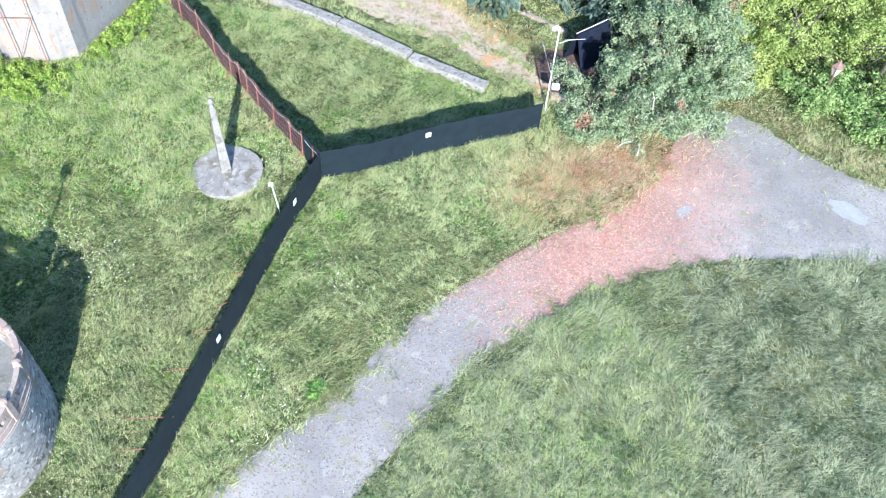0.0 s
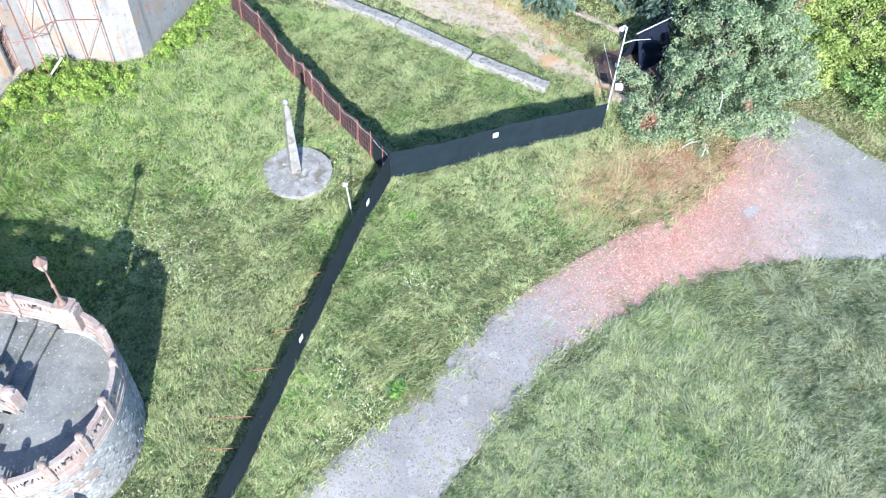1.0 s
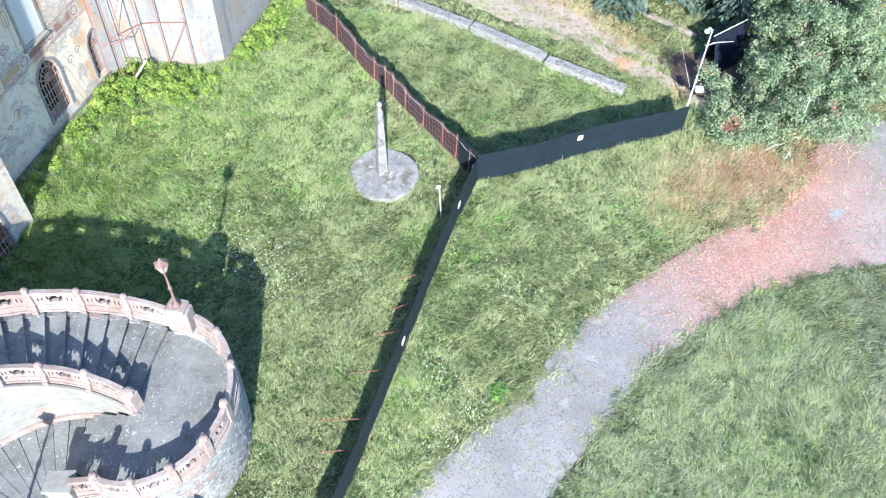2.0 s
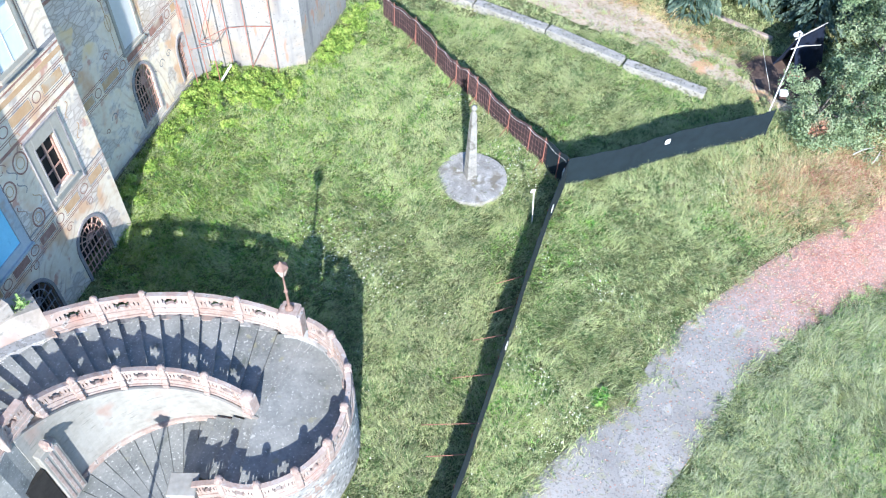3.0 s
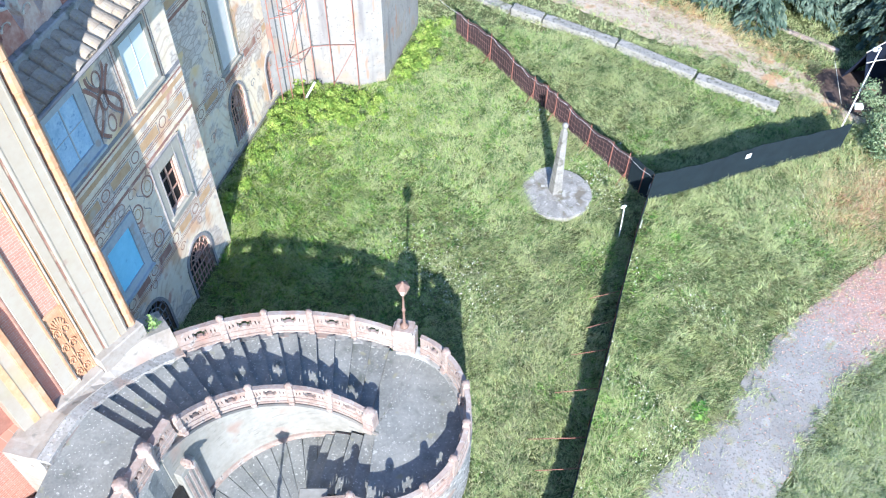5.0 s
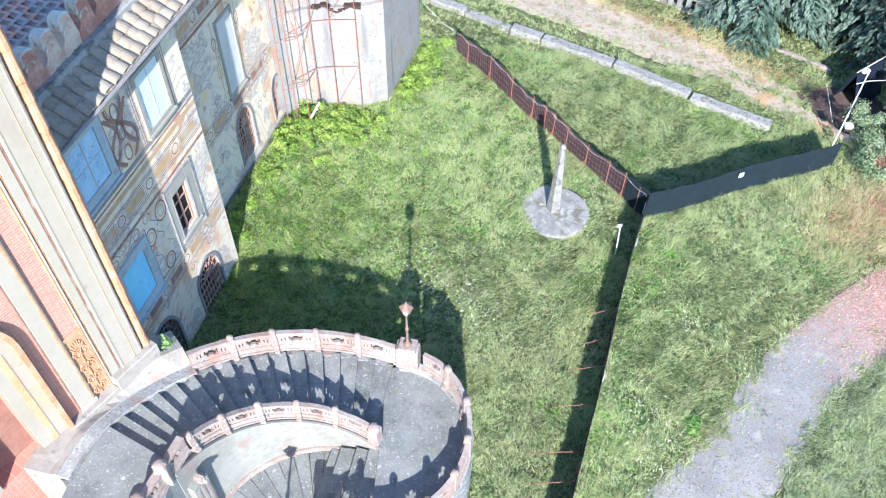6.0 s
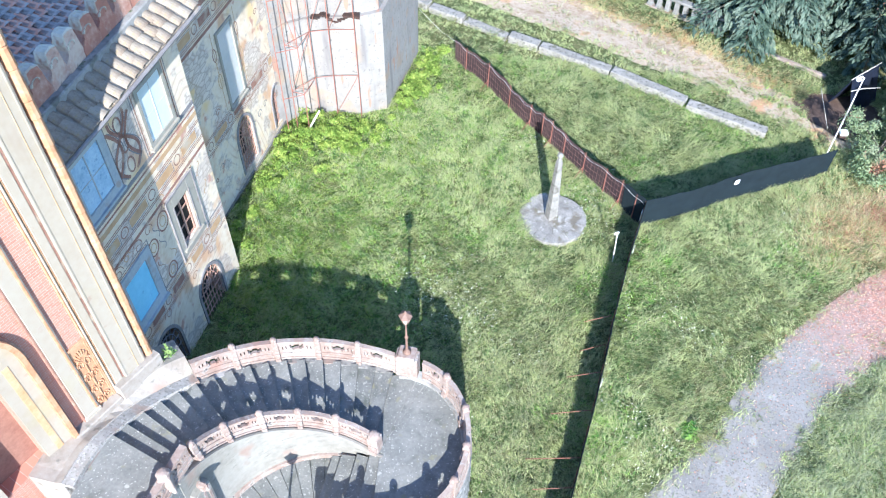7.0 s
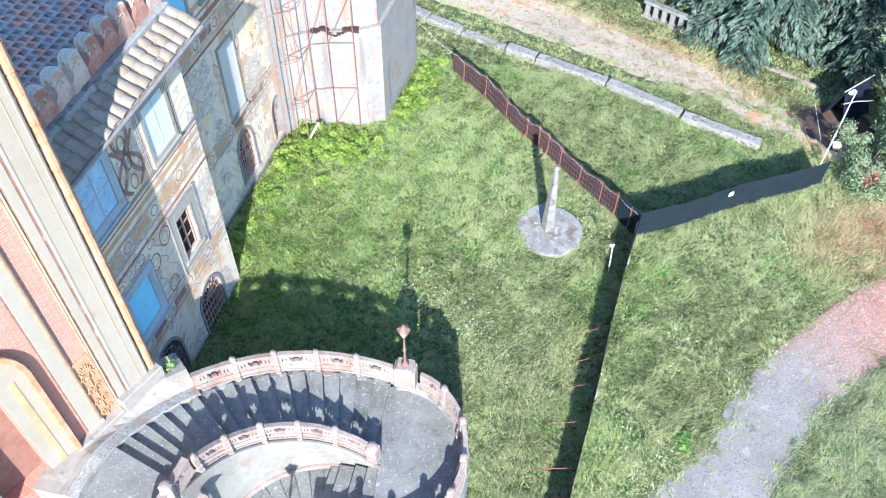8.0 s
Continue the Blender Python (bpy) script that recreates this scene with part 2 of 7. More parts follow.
def faded_ornament(m, scale, colour, strength, share):
    """Worn painted strapwork: thin winding lines that fade in and out over the plaster."""
    n, link = m.node_tree.nodes, m.node_tree.links.new
    tc = n.new("ShaderNodeTexCoord")
    wv = n.new("ShaderNodeTexWave")
    wv.wave_type, wv.rings_direction = "RINGS", "Y"
    for key, val in (("Scale", scale), ("Distortion", 9.0), ("Detail", 1.0), ("Detail Scale", 0.9)):
        wv.inputs[key].default_value = val
    link(tc.outputs["Object"], wv.inputs["Vector"])
    thin = n.new("ShaderNodeMapRange")
    thin.inputs["From Min"].default_value, thin.inputs["From Max"].default_value = 0.80, 0.95
    link(wv.outputs["Fac"], thin.inputs["Value"])
    ns = n.new("ShaderNodeTexNoise")
    ns.inputs["Scale"].default_value, ns.inputs["Detail"].default_value = 0.9, 6
    link(tc.outputs["Object"], ns.inputs["Vector"])
    left = n.new("ShaderNodeMapRange")
    left.inputs["From Min"].default_value, left.inputs["From Max"].default_value, left.inputs["To Max"].default_value = 1 - share, 1.12 - share, strength
    link(ns.outputs["Fac"], left.inputs["Value"])
    ml = n.new("ShaderNodeMath")
    ml.operation = "MULTIPLY"
    link(thin.outputs[0], ml.inputs[0])
    link(left.outputs[0], ml.inputs[1])
    bsdf = n["Principled BSDF"]
    old = bsdf.inputs["Base Color"].links[0].from_socket
    mix = n.new("ShaderNodeMix")
    mix.data_type = "RGBA"
    link(ml.outputs[0], mix.inputs["Factor"])
    link(old, mix.inputs["A"])
    mix.inputs["B"].default_value = (*colour, 1)
    link(mix.outputs["Result"], bsdf.inputs["Base Color"])


faded_ornament(M_FRESCO, 0.9, (0.40, 0.24, 0.17), 0.36, 0.50)
M_PAINT_RED = mat("faded_red_paint", ((0.24, 0.12, 0.09), (0.4, 0.235, 0.18)), 2, 12, 0.9, 0.15, spots=(((0.50, 0.42, 0.32), 1.6, 0.42, 0.14),))
M_PAINT_OCHRE = mat("faded_ochre_paint", ((0.46, 0.28, 0.14), (0.58, 0.41, 0.25)), 2, 12, 0.9, 0.15, spots=(((0.50, 0.42, 0.32), 1.6, 0.42, 0.14),))
M_PAINT_GREY = mat("faded_grey_paint", ((0.19, 0.18, 0.19), (0.31, 0.29, 0.28)), 2, 12, 0.9, 0.15, spots=(((0.50, 0.42, 0.32), 1.6, 0.42, 0.14),))
M_BLUE = mat("pale_blue_board", ((0.24, 0.57, 0.75), (0.32, 0.67, 0.85)), 1.2, 9, 0.6, 0.05, spots=(((0.20, 0.48, 0.67), 3, 0.36, 0.1),))
M_BLUE2 = mat("weathered_blue_board", ((0.28, 0.44, 0.60), (0.40, 0.57, 0.71), (0.52, 0.68, 0.78)), 3.0, 14, 0.6, 0.1, spots=(((0.22, 0.36, 0.54), 6, 0.42, 0.1),))
# surround plaster with the blue-grey of shade put into its colour
M_SURROUND = mat("shade_tinted_plaster", ((0.30, 0.34, 0.37), (0.40, 0.44, 0.46), (0.48, 0.50, 0.50)), 1.2, 9, 0.9, 0.15, spots=(((0.36, 0.33, 0.30), 2.0, 0.40, 0.1),))
M_CYAN = mat("pale_cyan_shutter", ((0.58, 0.65, 0.64), (0.66, 0.72, 0.71)), 1.2, 9, 0.7, 0.05)
M_PALE = mat("pale_blind_pane", ((0.50, 0.50, 0.47), (0.58, 0.58, 0.55)), 0.8, 6, 0.8, 0.1)
M_DOOR = mat("faded_red_door", ((0.24, 0.12, 0.09), (0.36, 0.20, 0.15)), 2, 12, 0.85, 0.2)
M_FRAME = mat("pale_stone_frame", ((0.31, 0.29, 0.245), (0.38, 0.36, 0.305)), 1.5, 9, 0.9, 0.15, spots=(((0.30, 0.25, 0.20), 3.0, 0.40, 0.1),))
M_IRON = mat("dark_iron", ((0.03, 0.025, 0.025), (0.09, 0.05, 0.04)), 4, 30, 0.6, 0.1)
M_RED_IRON = mat("rust_red_iron", ((0.36, 0.20, 0.15), (0.52, 0.34, 0.27)), 4, 30, 0.7, 0.1)
# bluish-grey copy of the grille iron, with shade put into the colour
M_SHADE_IRON = mat("shaded_grey_iron", ((0.16, 0.16, 0.18), (0.28, 0.27, 0.28)), 4, 30, 0.7, 0.1)
# near-black colour that stands in for the shade inside openings
M_SHADE_BLACK = mat("dark_room", ((0.012, 0.011, 0.01), (0.03, 0.028, 0.025)), 2, 10, 0.9, 0)
M_TILE = mat("old_roof_tile", ((0.35, 0.315, 0.29), (0.47, 0.415, 0.375), (0.54, 0.455, 0.39), (0.72, 0.36, 0.24)), 1.5, 12, 0.9, 0.4, objects=0.6, spots=(((0.60, 0.56, 0.49), 6.0, 0.38, 0.1), ((0.20, 0.18, 0.165), 3.0, 0.42, 0.1)))
M_TILE_PALE = mat("pale_roof_tile", ((0.22, 0.17, 0.125), (0.30, 0.25, 0.195), (0.35, 0.305, 0.245)), 1.5, 12, 0.9, 0.5, objects=0.3, spots=(((0.34, 0.26, 0.10), 4.0, 0.38, 0.08), ((0.15, 0.125, 0.105), 6.0, 0.38, 0.08)))
M_BARK = mat("grey_bark", ((0.07, 0.06, 0.05), (0.16, 0.14, 0.12)), 3, 30, 0.95, 0.6)
M_TWIG = mat("bare_pale_branch", ((0.42, 0.40, 0.36), (0.56, 0.54, 0.5)), 3, 30, 0.9, 0.2)
M_LEAF = mat("green_leaves", ((0.13, 0.20, 0.095), (0.23, 0.31, 0.165), (0.32, 0.39, 0.225), (0.38, 0.42, 0.27)), 0.9, 4, 0.85, 0, islands=0.16, sheer=0.3, span=(0.56, 0.90), spots=(((0.42, 0.22, 0.15), 0.8, 0.36, 0.06),))
M_LEAF_Y = mat("yellow_green_leaves", ((0.19, 0.28, 0.075), (0.35, 0.44, 0.13), (0.50, 0.55, 0.20)), 0.6, 3, 0.8, 0, islands=0.14, sheer=0.35, span=(0.56, 0.90))
M_NEEDLE = mat("grey_green_needles", ((0.04, 0.075, 0.055), (0.11, 0.165, 0.125), (0.22, 0.28, 0.215)), 0.6, 3, 0.85, 0, islands=0.12, sheer=0.2, span=(0.59, 0.88))
M_LAMP = mat("brown_lamp_iron", ((0.16, 0.095, 0.075), (0.27, 0.18, 0.14)), 4, 20, 0.6, 0.15)
M_LAMPGLASS = mat("dusty_lantern_glass", ((0.50, 0.41, 0.33), (0.62, 0.55, 0.47)), 3, 20, 0.35, 0.05)

M_SLAB = mat("mottled_slab_stone", ((0.20, 0.19, 0.175), (0.28, 0.27, 0.25), (0.37, 0.355, 0.33)), 2.2, 18, 0.95, 0.8, spots=(((0.19, 0.17, 0.135), 1.6, 0.46, 0.10), ((0.41, 0.40, 0.37), 5, 0.42, 0.08), ((0.15, 0.16, 0.09), 7.0, 0.36, 0.08)), objects=0.16)

# ---- building helpers ----


def finish(bm, name, material, smooth=False):
    bmesh.ops.recalc_face_normals(bm, faces=bm.faces[:])
    me = bpy.data.meshes.new(name)
    bm.to_mesh(me)
    bm.free()
    me.materials.append(material)
    if smooth:
        for p in me.polygons:
            p.use_smooth = True
    return me


def part(name, bm, material, parent=None, label="", smooth=False, m=None):
    """A bmesh (or finished mesh) as one mesh object under a thing."""
    me = finish(bm, name, material, smooth) if isinstance(bm, bmesh.types.BMesh) else bm
    ob = new(name, me)
    if parent:
        ob.parent = parent
    if m is not None:
        ob.matrix_basis = m
    if label:
        ob["label"] = label
    return ob


def thing(name, label, category, m=None, group="", kind=""):
    ob = new(name)
    if m is not None:
        ob.matrix_basis = m
    return tagged(ob, label, category, group, kind)


def box(bm, lo, hi, m=None, bevel=0.0):
    vs = [bm.verts.new((x, y, z)) for z in (lo[2], hi[2]) for x, y in ((lo[0], lo[1]), (hi[0], lo[1]), (hi[0], hi[1]), (lo[0], hi[1]))]
    fs = [bm.faces.new([vs[i] for i in f]) for f in ((3, 2, 1, 0), (4, 5, 6, 7), (0, 1, 5, 4), (1, 2, 6, 5), (2, 3, 7, 6), (3, 0, 4, 7))]
    if bevel:
        geo = bmesh.ops.bevel(bm, geom=list({e for f in fs for e in f.edges}), offset=bevel, segments=1, affect="EDGES", profile=0.5)
        vs = list({v for f in geo["faces"] for v in f.verts} | {v for v in vs if v.is_valid})
    if m is not None:
        for v in {v for f in bm.faces for v in f.verts if v in vs} if bevel else vs:
            v.co = m @ v.co
    return vs


def boxes(*items, bevel=0.0):
    """A bmesh of several boxes, each (lo, hi) or (lo, hi, matrix)."""
    bm = bmesh.new()
    for it in items:
        one = bmesh.new()
        box(one, it[0], it[1], None, bevel)
        if len(it) > 2:
            bmesh.ops.transform(one, matrix=it[2], verts=one.verts[:])
        me = bpy.data.meshes.new("t")
        one.to_mesh(me)
        one.free()
        bm.from_mesh(me)
        bpy.data.meshes.remove(me)
    return bm


def ribbon(bm, left, right, bottom, top):
    """A solid between two plan lines, with a bottom and a top height at each pair."""
    rows = [[bm.verts.new((*p, z)) for p, z in ((l, b), (r, b), (r, t), (l, t))] for l, r, b, t in zip(left, right, bottom, top)]
    for a, b in zip(rows, rows[1:]):
        for i in range(4):
            j = (i + 1) % 4
            bm.faces.new((a[i], a[j], b[j], b[i]))
    bm.faces.new(rows[0][::-1])
    bm.faces.new(rows[-1])


def tube(bm, points, radii, sides=8):
    """A round bar along points."""
    rings = []
    for i, p in enumerate(points):
        p = Vector(p)
        d = (Vector(points[min(i + 1, len(points) - 1)]) - Vector(points[max(i - 1, 0)])).normalized()
        a = d.orthogonal().normalized()
        b = d.cross(a)
        r = radii[i] if hasattr(radii, "__len__") else radii
        rings.append([bm.verts.new(p + r * (math.cos(t) * a + math.sin(t) * b)) for t in [2 * math.pi * k / sides for k in range(sides)]])
    for a, b in zip(rings, rings[1:]):
        for k in range(sides):
            bm.faces.new((a[k], a[(k + 1) % sides], b[(k + 1) % sides], b[k]))
    bm.faces.new(rings[0][::-1])
    bm.faces.new(rings[-1])


def lathe(bm, profile, sides=12, centre=(0, 0)):
    """profile: (radius, z) from below to above."""
    rings = [[bm.verts.new((centre[0] + r * math.cos(2 * math.pi * k / sides), centre[1] + r * math.sin(2 * math.pi * k / sides), z)) for k in range(sides)] for r, z in profile]
    for a, b in zip(rings, rings[1:]):
        for k in range(sides):
            bm.faces.new((a[k], a[(k + 1) % sides], b[(k + 1) % sides], b[k]))
    bm.faces.new(rings[0][::-1])
    bm.faces.new(rings[-1])


def prism(bm, outline, z0, z1):
    """An upright solid over a plan outline."""
    lo = [bm.verts.new((x, y, z0)) for x, y in outline]
    hi = [bm.verts.new((x, y, z1)) for x, y in outline]
    bm.faces.new(lo[::-1])
    bm.faces.new(hi)
    for i in range(len(lo)):
        j = (i + 1) % len(lo)
        bm.faces.new((lo[i], lo[j], hi[j], hi[i]))


def raw(name, verts, faces, material):
    me = bpy.data.meshes.new(name)
    me.from_pydata(verts, [], faces)
    me.materials.append(material)
    return me


def polar(c, r, deg):
    return (c[0] + r * math.cos(radians(deg)), c[1] + r * math.sin(radians(deg)))


def ground_z(x, y):
    """The meadow: it falls gently to the east and rises a little to the north."""
    u, v = np.clip(x, -24, 22) / 10, (np.clip(y, 4, 38) - 20) / 10
    z = -0.829 - 0.669 * u + 0.408 * v + 0.09 * u * u + 0.141 * u * v - 0.233 * v * v
    return z + 0.05 * np.sin(x * 0.9 + 0.4 * y) * np.sin(y * 0.7 - 0.3 * x)


# ---- ground ----
def axis(lo, hi, step, far):
    inner = np.arange(lo, hi + 1e-6, step)
    outer = [step * 1.35 ** k for k in range(1, 40)]
    grow = np.cumsum(outer)
    grow = grow[grow < far]
    return np.concatenate([lo - grow[::-1], inner, hi + grow])


gx, gy = axis(-26, 26, 0.4, 1500), axis(2, 46, 0.4, 1500)
GX, GY = np.meshgrid(gx, gy)
GZ = ground_z(GX, GY)
nx = len(gx)
verts = np.stack([GX, GY, GZ], -1).reshape(-1, 3).tolist()
faces = [(j * nx + i, j * nx + i + 1, (j + 1) * nx + i + 1, (j + 1) * nx + i) for j in range(len(gy) - 1) for i in range(nx - 1)]
ground = new("ground", raw("ground", verts, faces, M_SOIL))
tagged(ground, "grassy meadow soil falling gently towards the road", "ground", kind="structure")


def smooth_line(points, n):
    """A soft curve through plan points."""
    pts = [Vector((*p, 0)) for p in points]
    out = []
    for i in range(n):
        t = i / (n - 1) * (len(pts) - 1)
        k = min(int(t), len(pts) - 2)
        f = t - k
        p0, p1, p2, p3 = pts[max(k - 1, 0)], pts[k], pts[k + 1], pts[min(k + 2, len(pts) - 1)]
        q = 0.5 * ((2 * p1) + (p2 - p0) * f + (2 * p0 - 5 * p1 + 4 * p2 - p3) * f * f + (3 * p1 - p0 - 3 * p2 + p3) * f ** 3)
        out.append((q.x, q.y))
    return out


ROAD_N = [(-17.6, -12), (-13.4, -3), (-9.5, 5), (-6.7, 9.4), (-4.4, 12.1), (-2.8, 13.8), (-1.4, 15.9), (0.9, 18.2), (3.6, 20.5), (6.6, 22.7), (8.9, 25.4), (11.3, 28.9), (13.5, 28.6), (16.0, 26.4), (18.6, 25.2), (24, 23.6), (34, 21)]
ROAD_S = [(-12.0, -12), (-8.2, -3.5), (-4.8, 4.5), (-2.3, 9.7), (-1.1, 11.6), (0.0, 13.1), (1.2, 14.7), (2.6, 16.0), (4.2, 17.3), (5.8, 18.4), (8.0, 19.5), (9.9, 20.2), (11.9, 20.7), (14.5, 21.0), (17.3, 20.9), (23, 19.8), (33, 16.5)]


def sheet_between(name, a, b, n, across, lift, material, wobble=0.12):
    A, B = smooth_line(a, n), smooth_line(b, n)
    rnd = random.Random(5)
    verts, faces = [], []
    for i in range(n):
        wa, wb = rnd.uniform(-wobble, wobble), rnd.uniform(-wobble, wobble)
        for k in range(across + 1):
            f = k / across
            x, y = A[i][0] * (1 - f) + B[i][0] * f, A[i][1] * (1 - f) + B[i][1] * f
            edge = (wa * (1 - f) ** 6 + wb * f ** 6)
            x, y = x + edge, y + edge
            drop = -0.03 if k in (0, across) else 0
            verts.append((x, y, float(ground_z(x, y)) + lift + drop))
    for i in range(n - 1):
        for k in range(across):
            q = i * (across + 1) + k
            faces.append((q, q + 1, q + across + 2, q + across + 1))
    return new(name, raw(name, verts, faces, material)), A, B


road, RA, RB = sheet_between("road", ROAD_N, ROAD_S, 160, 12, 0.05, M_GRAVEL, 0.07)
tagged(road, "worn grey gravel road with reddish dirt patches", "road", kind="structure")
DR_N = [(-24, 47.5), (-13.5, 42.2), (-9.2, 40.4), (-3.5, 37.4), (-0.2, 35.2), (2.0, 33.4), (4.2, 31.8), (7.0, 30.0)]
DR_S = [(-24, 42.5), (-13.5, 38.2), (-9.0, 36.2), (-4.0, 33.6), (-1.2, 32.1), (0.6, 30.9), (2.6, 29.5), (6.0, 27.8)]
drive, DA, DB = sheet_between("drive", DR_N, DR_S, 110, 8, 0.05, M_DRIVE, 0.07)
tagged(drive, "pale stony gravel drive with brown dirt and grass", "road", kind="structure")

# ---- staircase ----
C1, R1 = (-14.76, 6.31), 6.71      # big arc: inner face of the outer parapet
C2, R2 = (-15.4, 7.0), 3.80        # inner arc: face of the inner parapet towards the steps
C3, AX, AY = (-13.75, 10.50), 2.28, 2.60  # turn: centre line of its parapet
TERRACE, RISE, STEPS, A0, DA_ = 4.70, 0.165, 17, 158.9, 4.68
LAND = TERRACE - STEPS * RISE


def step_line(a):
    """Height of the flight at an angle about C1."""
    return min(TERRACE, max(LAND, TERRACE - RISE * ((A0 - a) / DA_ + 0.5)))


def inner_point(a, r=R2):
    """Where the ray from C1 at angle a meets the inner circle."""
    d = Vector((math.cos(radians(a)), math.sin(radians(a))))
    o = Vector(C1) - Vector(C2)
    b = o.dot(d)
    s = -b + math.sqrt(b * b - o.dot(o) + r * r)
    return (C1[0] + s * d.x, C1[1] + s * d.y)


def angle1(p):
    return math.degrees(math.atan2(p[1] - C1[1], p[0] - C1[0]))


staircase = thing("staircase", "curved pink and grey stone staircase with lichen, climbing to the terrace", "staircase", kind="structure")
for k in range(1, STEPS):
    a, b = A0 - DA_ * (k - 1), A0 - DA_ * k
    angs = [a + 0.35, a * 0.66 + b * 0.34, a * 0.33 + b * 0.67, b]
    bm = bmesh.new()
    z = TERRACE - RISE * k
    ribbon(bm, [inner_point(t) for t in angs], [polar(C1, R1 + 0.02, t) for t in angs], [z - 0.55] * 4, [z] * 4)
    part("step", bm, M_STEP, staircase)
    # nosing
    bm = bmesh.new()
    angs = [b, b - 0.3]
    ribbon(bm, [inner_point(t) for t in angs], [polar(C1, R1 + 0.01, t) for t in angs], [z - 0.05] * 2, [z + 0.004] * 2)
    part("nosing", bm, M_STEP, staircase)


def turn(deg, extra=0.0):
    return (C3[0] + (AX + extra) * math.cos(radians(deg)), C3[1] + (AY + extra) * math.sin(radians(deg)))


# landing
aL = A0 - DA_ * (STEPS - 1)
RISERS = [((-14.10, 10.25), (-14.08, 8.20)), ((-14.42, 10.25), (-14.58, 8.30)), ((-14.82, 10.33), (-15.04, 8.45)), ((-15.32, 10.36), (-15.55, 8.60)), ((-15.62, 10.38), (-15.85, 8.70))]
outline = [inner_point(aL + 0.3), polar(C1, R1, aL + 0.3)] + [turn(d, -0.05) for d in range(88, -66, -6)] + [RISERS[0][1], RISERS[0][0], (-14.2, 10.5)]
bm = bmesh.new()
prism(bm, outline, LAND - 0.5, LAND)
part("landing", bm, M_STEP, staircase)
for a in (80.5, 72.0):
    bm = bmesh.new()
    p, q = Vector((-14.0, 10.6)), Vector(turn(a - 4, -0.2))
    nn = Vector((-(q - p).y, (q - p).x)).normalized() * 0.012
    ribbon(bm, [p - nn, q - nn], [p + nn, q + nn], [LAND - 0.02] * 2, [LAND + 0.004] * 2)
    part("joint", bm, M_BARE, staircase)
# steps from the landing down to the lower floor
for k in range(4):
    z = LAND - RISE * (k + 1)
    bm = bmesh.new()
    ribbon(bm, [RISERS[k][0], RISERS[k + 1][0]], [RISERS[k][1], RISERS[k + 1][1]], [z - 0.5] * 2, [z] * 2)
    part("step", bm, M_STEP, staircase)
LOWER = LAND - 5 * RISE
# lower floor: radial slabs inside the inner arc
for k in range(15):
    a, b = 82 + 8 * k, 82 + 8 * (k + 1) - 0.35
    bm = bmesh.new()
    z = LOWER - 0.008 * (k % 3)
    ribbon(bm, [polar(C2, 0.6, t) for t in (a, b)], [polar(C2, 3.47, t) for t in (a, b)], [z - 0.3] * 2, [z] * 2)
    part("floor_slab", bm, M_STEP, staircase)
bm = bmesh.new()
prism(bm, [polar(C2, 3.46, t) for t in range(60, 421, 8)], -1.0, LOWER - 0.06)
part("floor_bed", bm, M_STEP, staircase)

# outer retaining wall of the flight and of the turn
angs = [172 - 2 * i for i in range(45)]
bm = bmesh.new()
ribbon(bm, [polar(C1, R1 - 0.05, t) for t in angs], [polar(C1, R1 + 0.28, t) for t in angs], [-0.8] * 45, [step_line(t) + 0.02 for t in angs])
part("retaining_wall", bm, M_MASONRY, staircase)


def turn_top(d):
    """Top of the parapet round the turn."""
    if d > 0:
        return 2.86
    return 2.86 - 0.0042 * min(-d, 110)


degs = list(range(92, -122, -4))
bm = bmesh.new()
ribbon(bm, [turn(d, -0.2) for d in degs], [turn(d, 0.13) for d in degs], [-1.2] * len(degs), [turn_top(d) - 0.82 for d in degs])
part("retaining_wall", bm, M_MASONRY, staircase)
# concave wall below the inner parapet
angs2 = list(range(66, 172, 4))
bm = bmesh.new()
ribbon(bm, [polar(C2, 3.47, t) for t in angs2], [polar(C2, 3.79, t) for t in angs2], [-0.5] * len(angs2), [step_line(angle1(polar(C2, 3.8, t))) - 0.02 for t in angs2])
part("inner_wall", bm, M_CREAM2, staircase)
# moulded skirting of the concave wall
bm = bmesh.new()
ribbon(bm, [polar(C2, 3.40, t) for t in angs2[4:]], [polar(C2, 3.47, t) for t in angs2[4:]], [LOWER - 0.05] * len(angs2[4:]), [LOWER + 0.20] * len(angs2[4:]))
part("skirting", bm, M_PINK, staircase)
for dz in (0.0,):
    bm = bmesh.new()
    ribbon(bm, [polar(C2, 3.44 - 0.03 * (dz == 0), t) for t in angs2], [polar(C2, 3.48, t) for t in angs2], [step_line(angle1(polar(C2, 3.8, t))) - 0.06 + dz for t in angs2], [step_line(angle1(polar(C2, 3.8, t))) - 0.01 + dz + 0.03 * (dz == 0) for t in angs2])
    part("moulding", bm, M_CREAM2, staircase)


def weather(bm, amount, scale=3.0):
    """Uneven worn faces and edges."""
    for v in bm.verts:
        v.co += noise.noise_vector(v.co * scale) * amount + noise.noise_vector(v.co * scale * 4) * amount * 0.4
    return bm


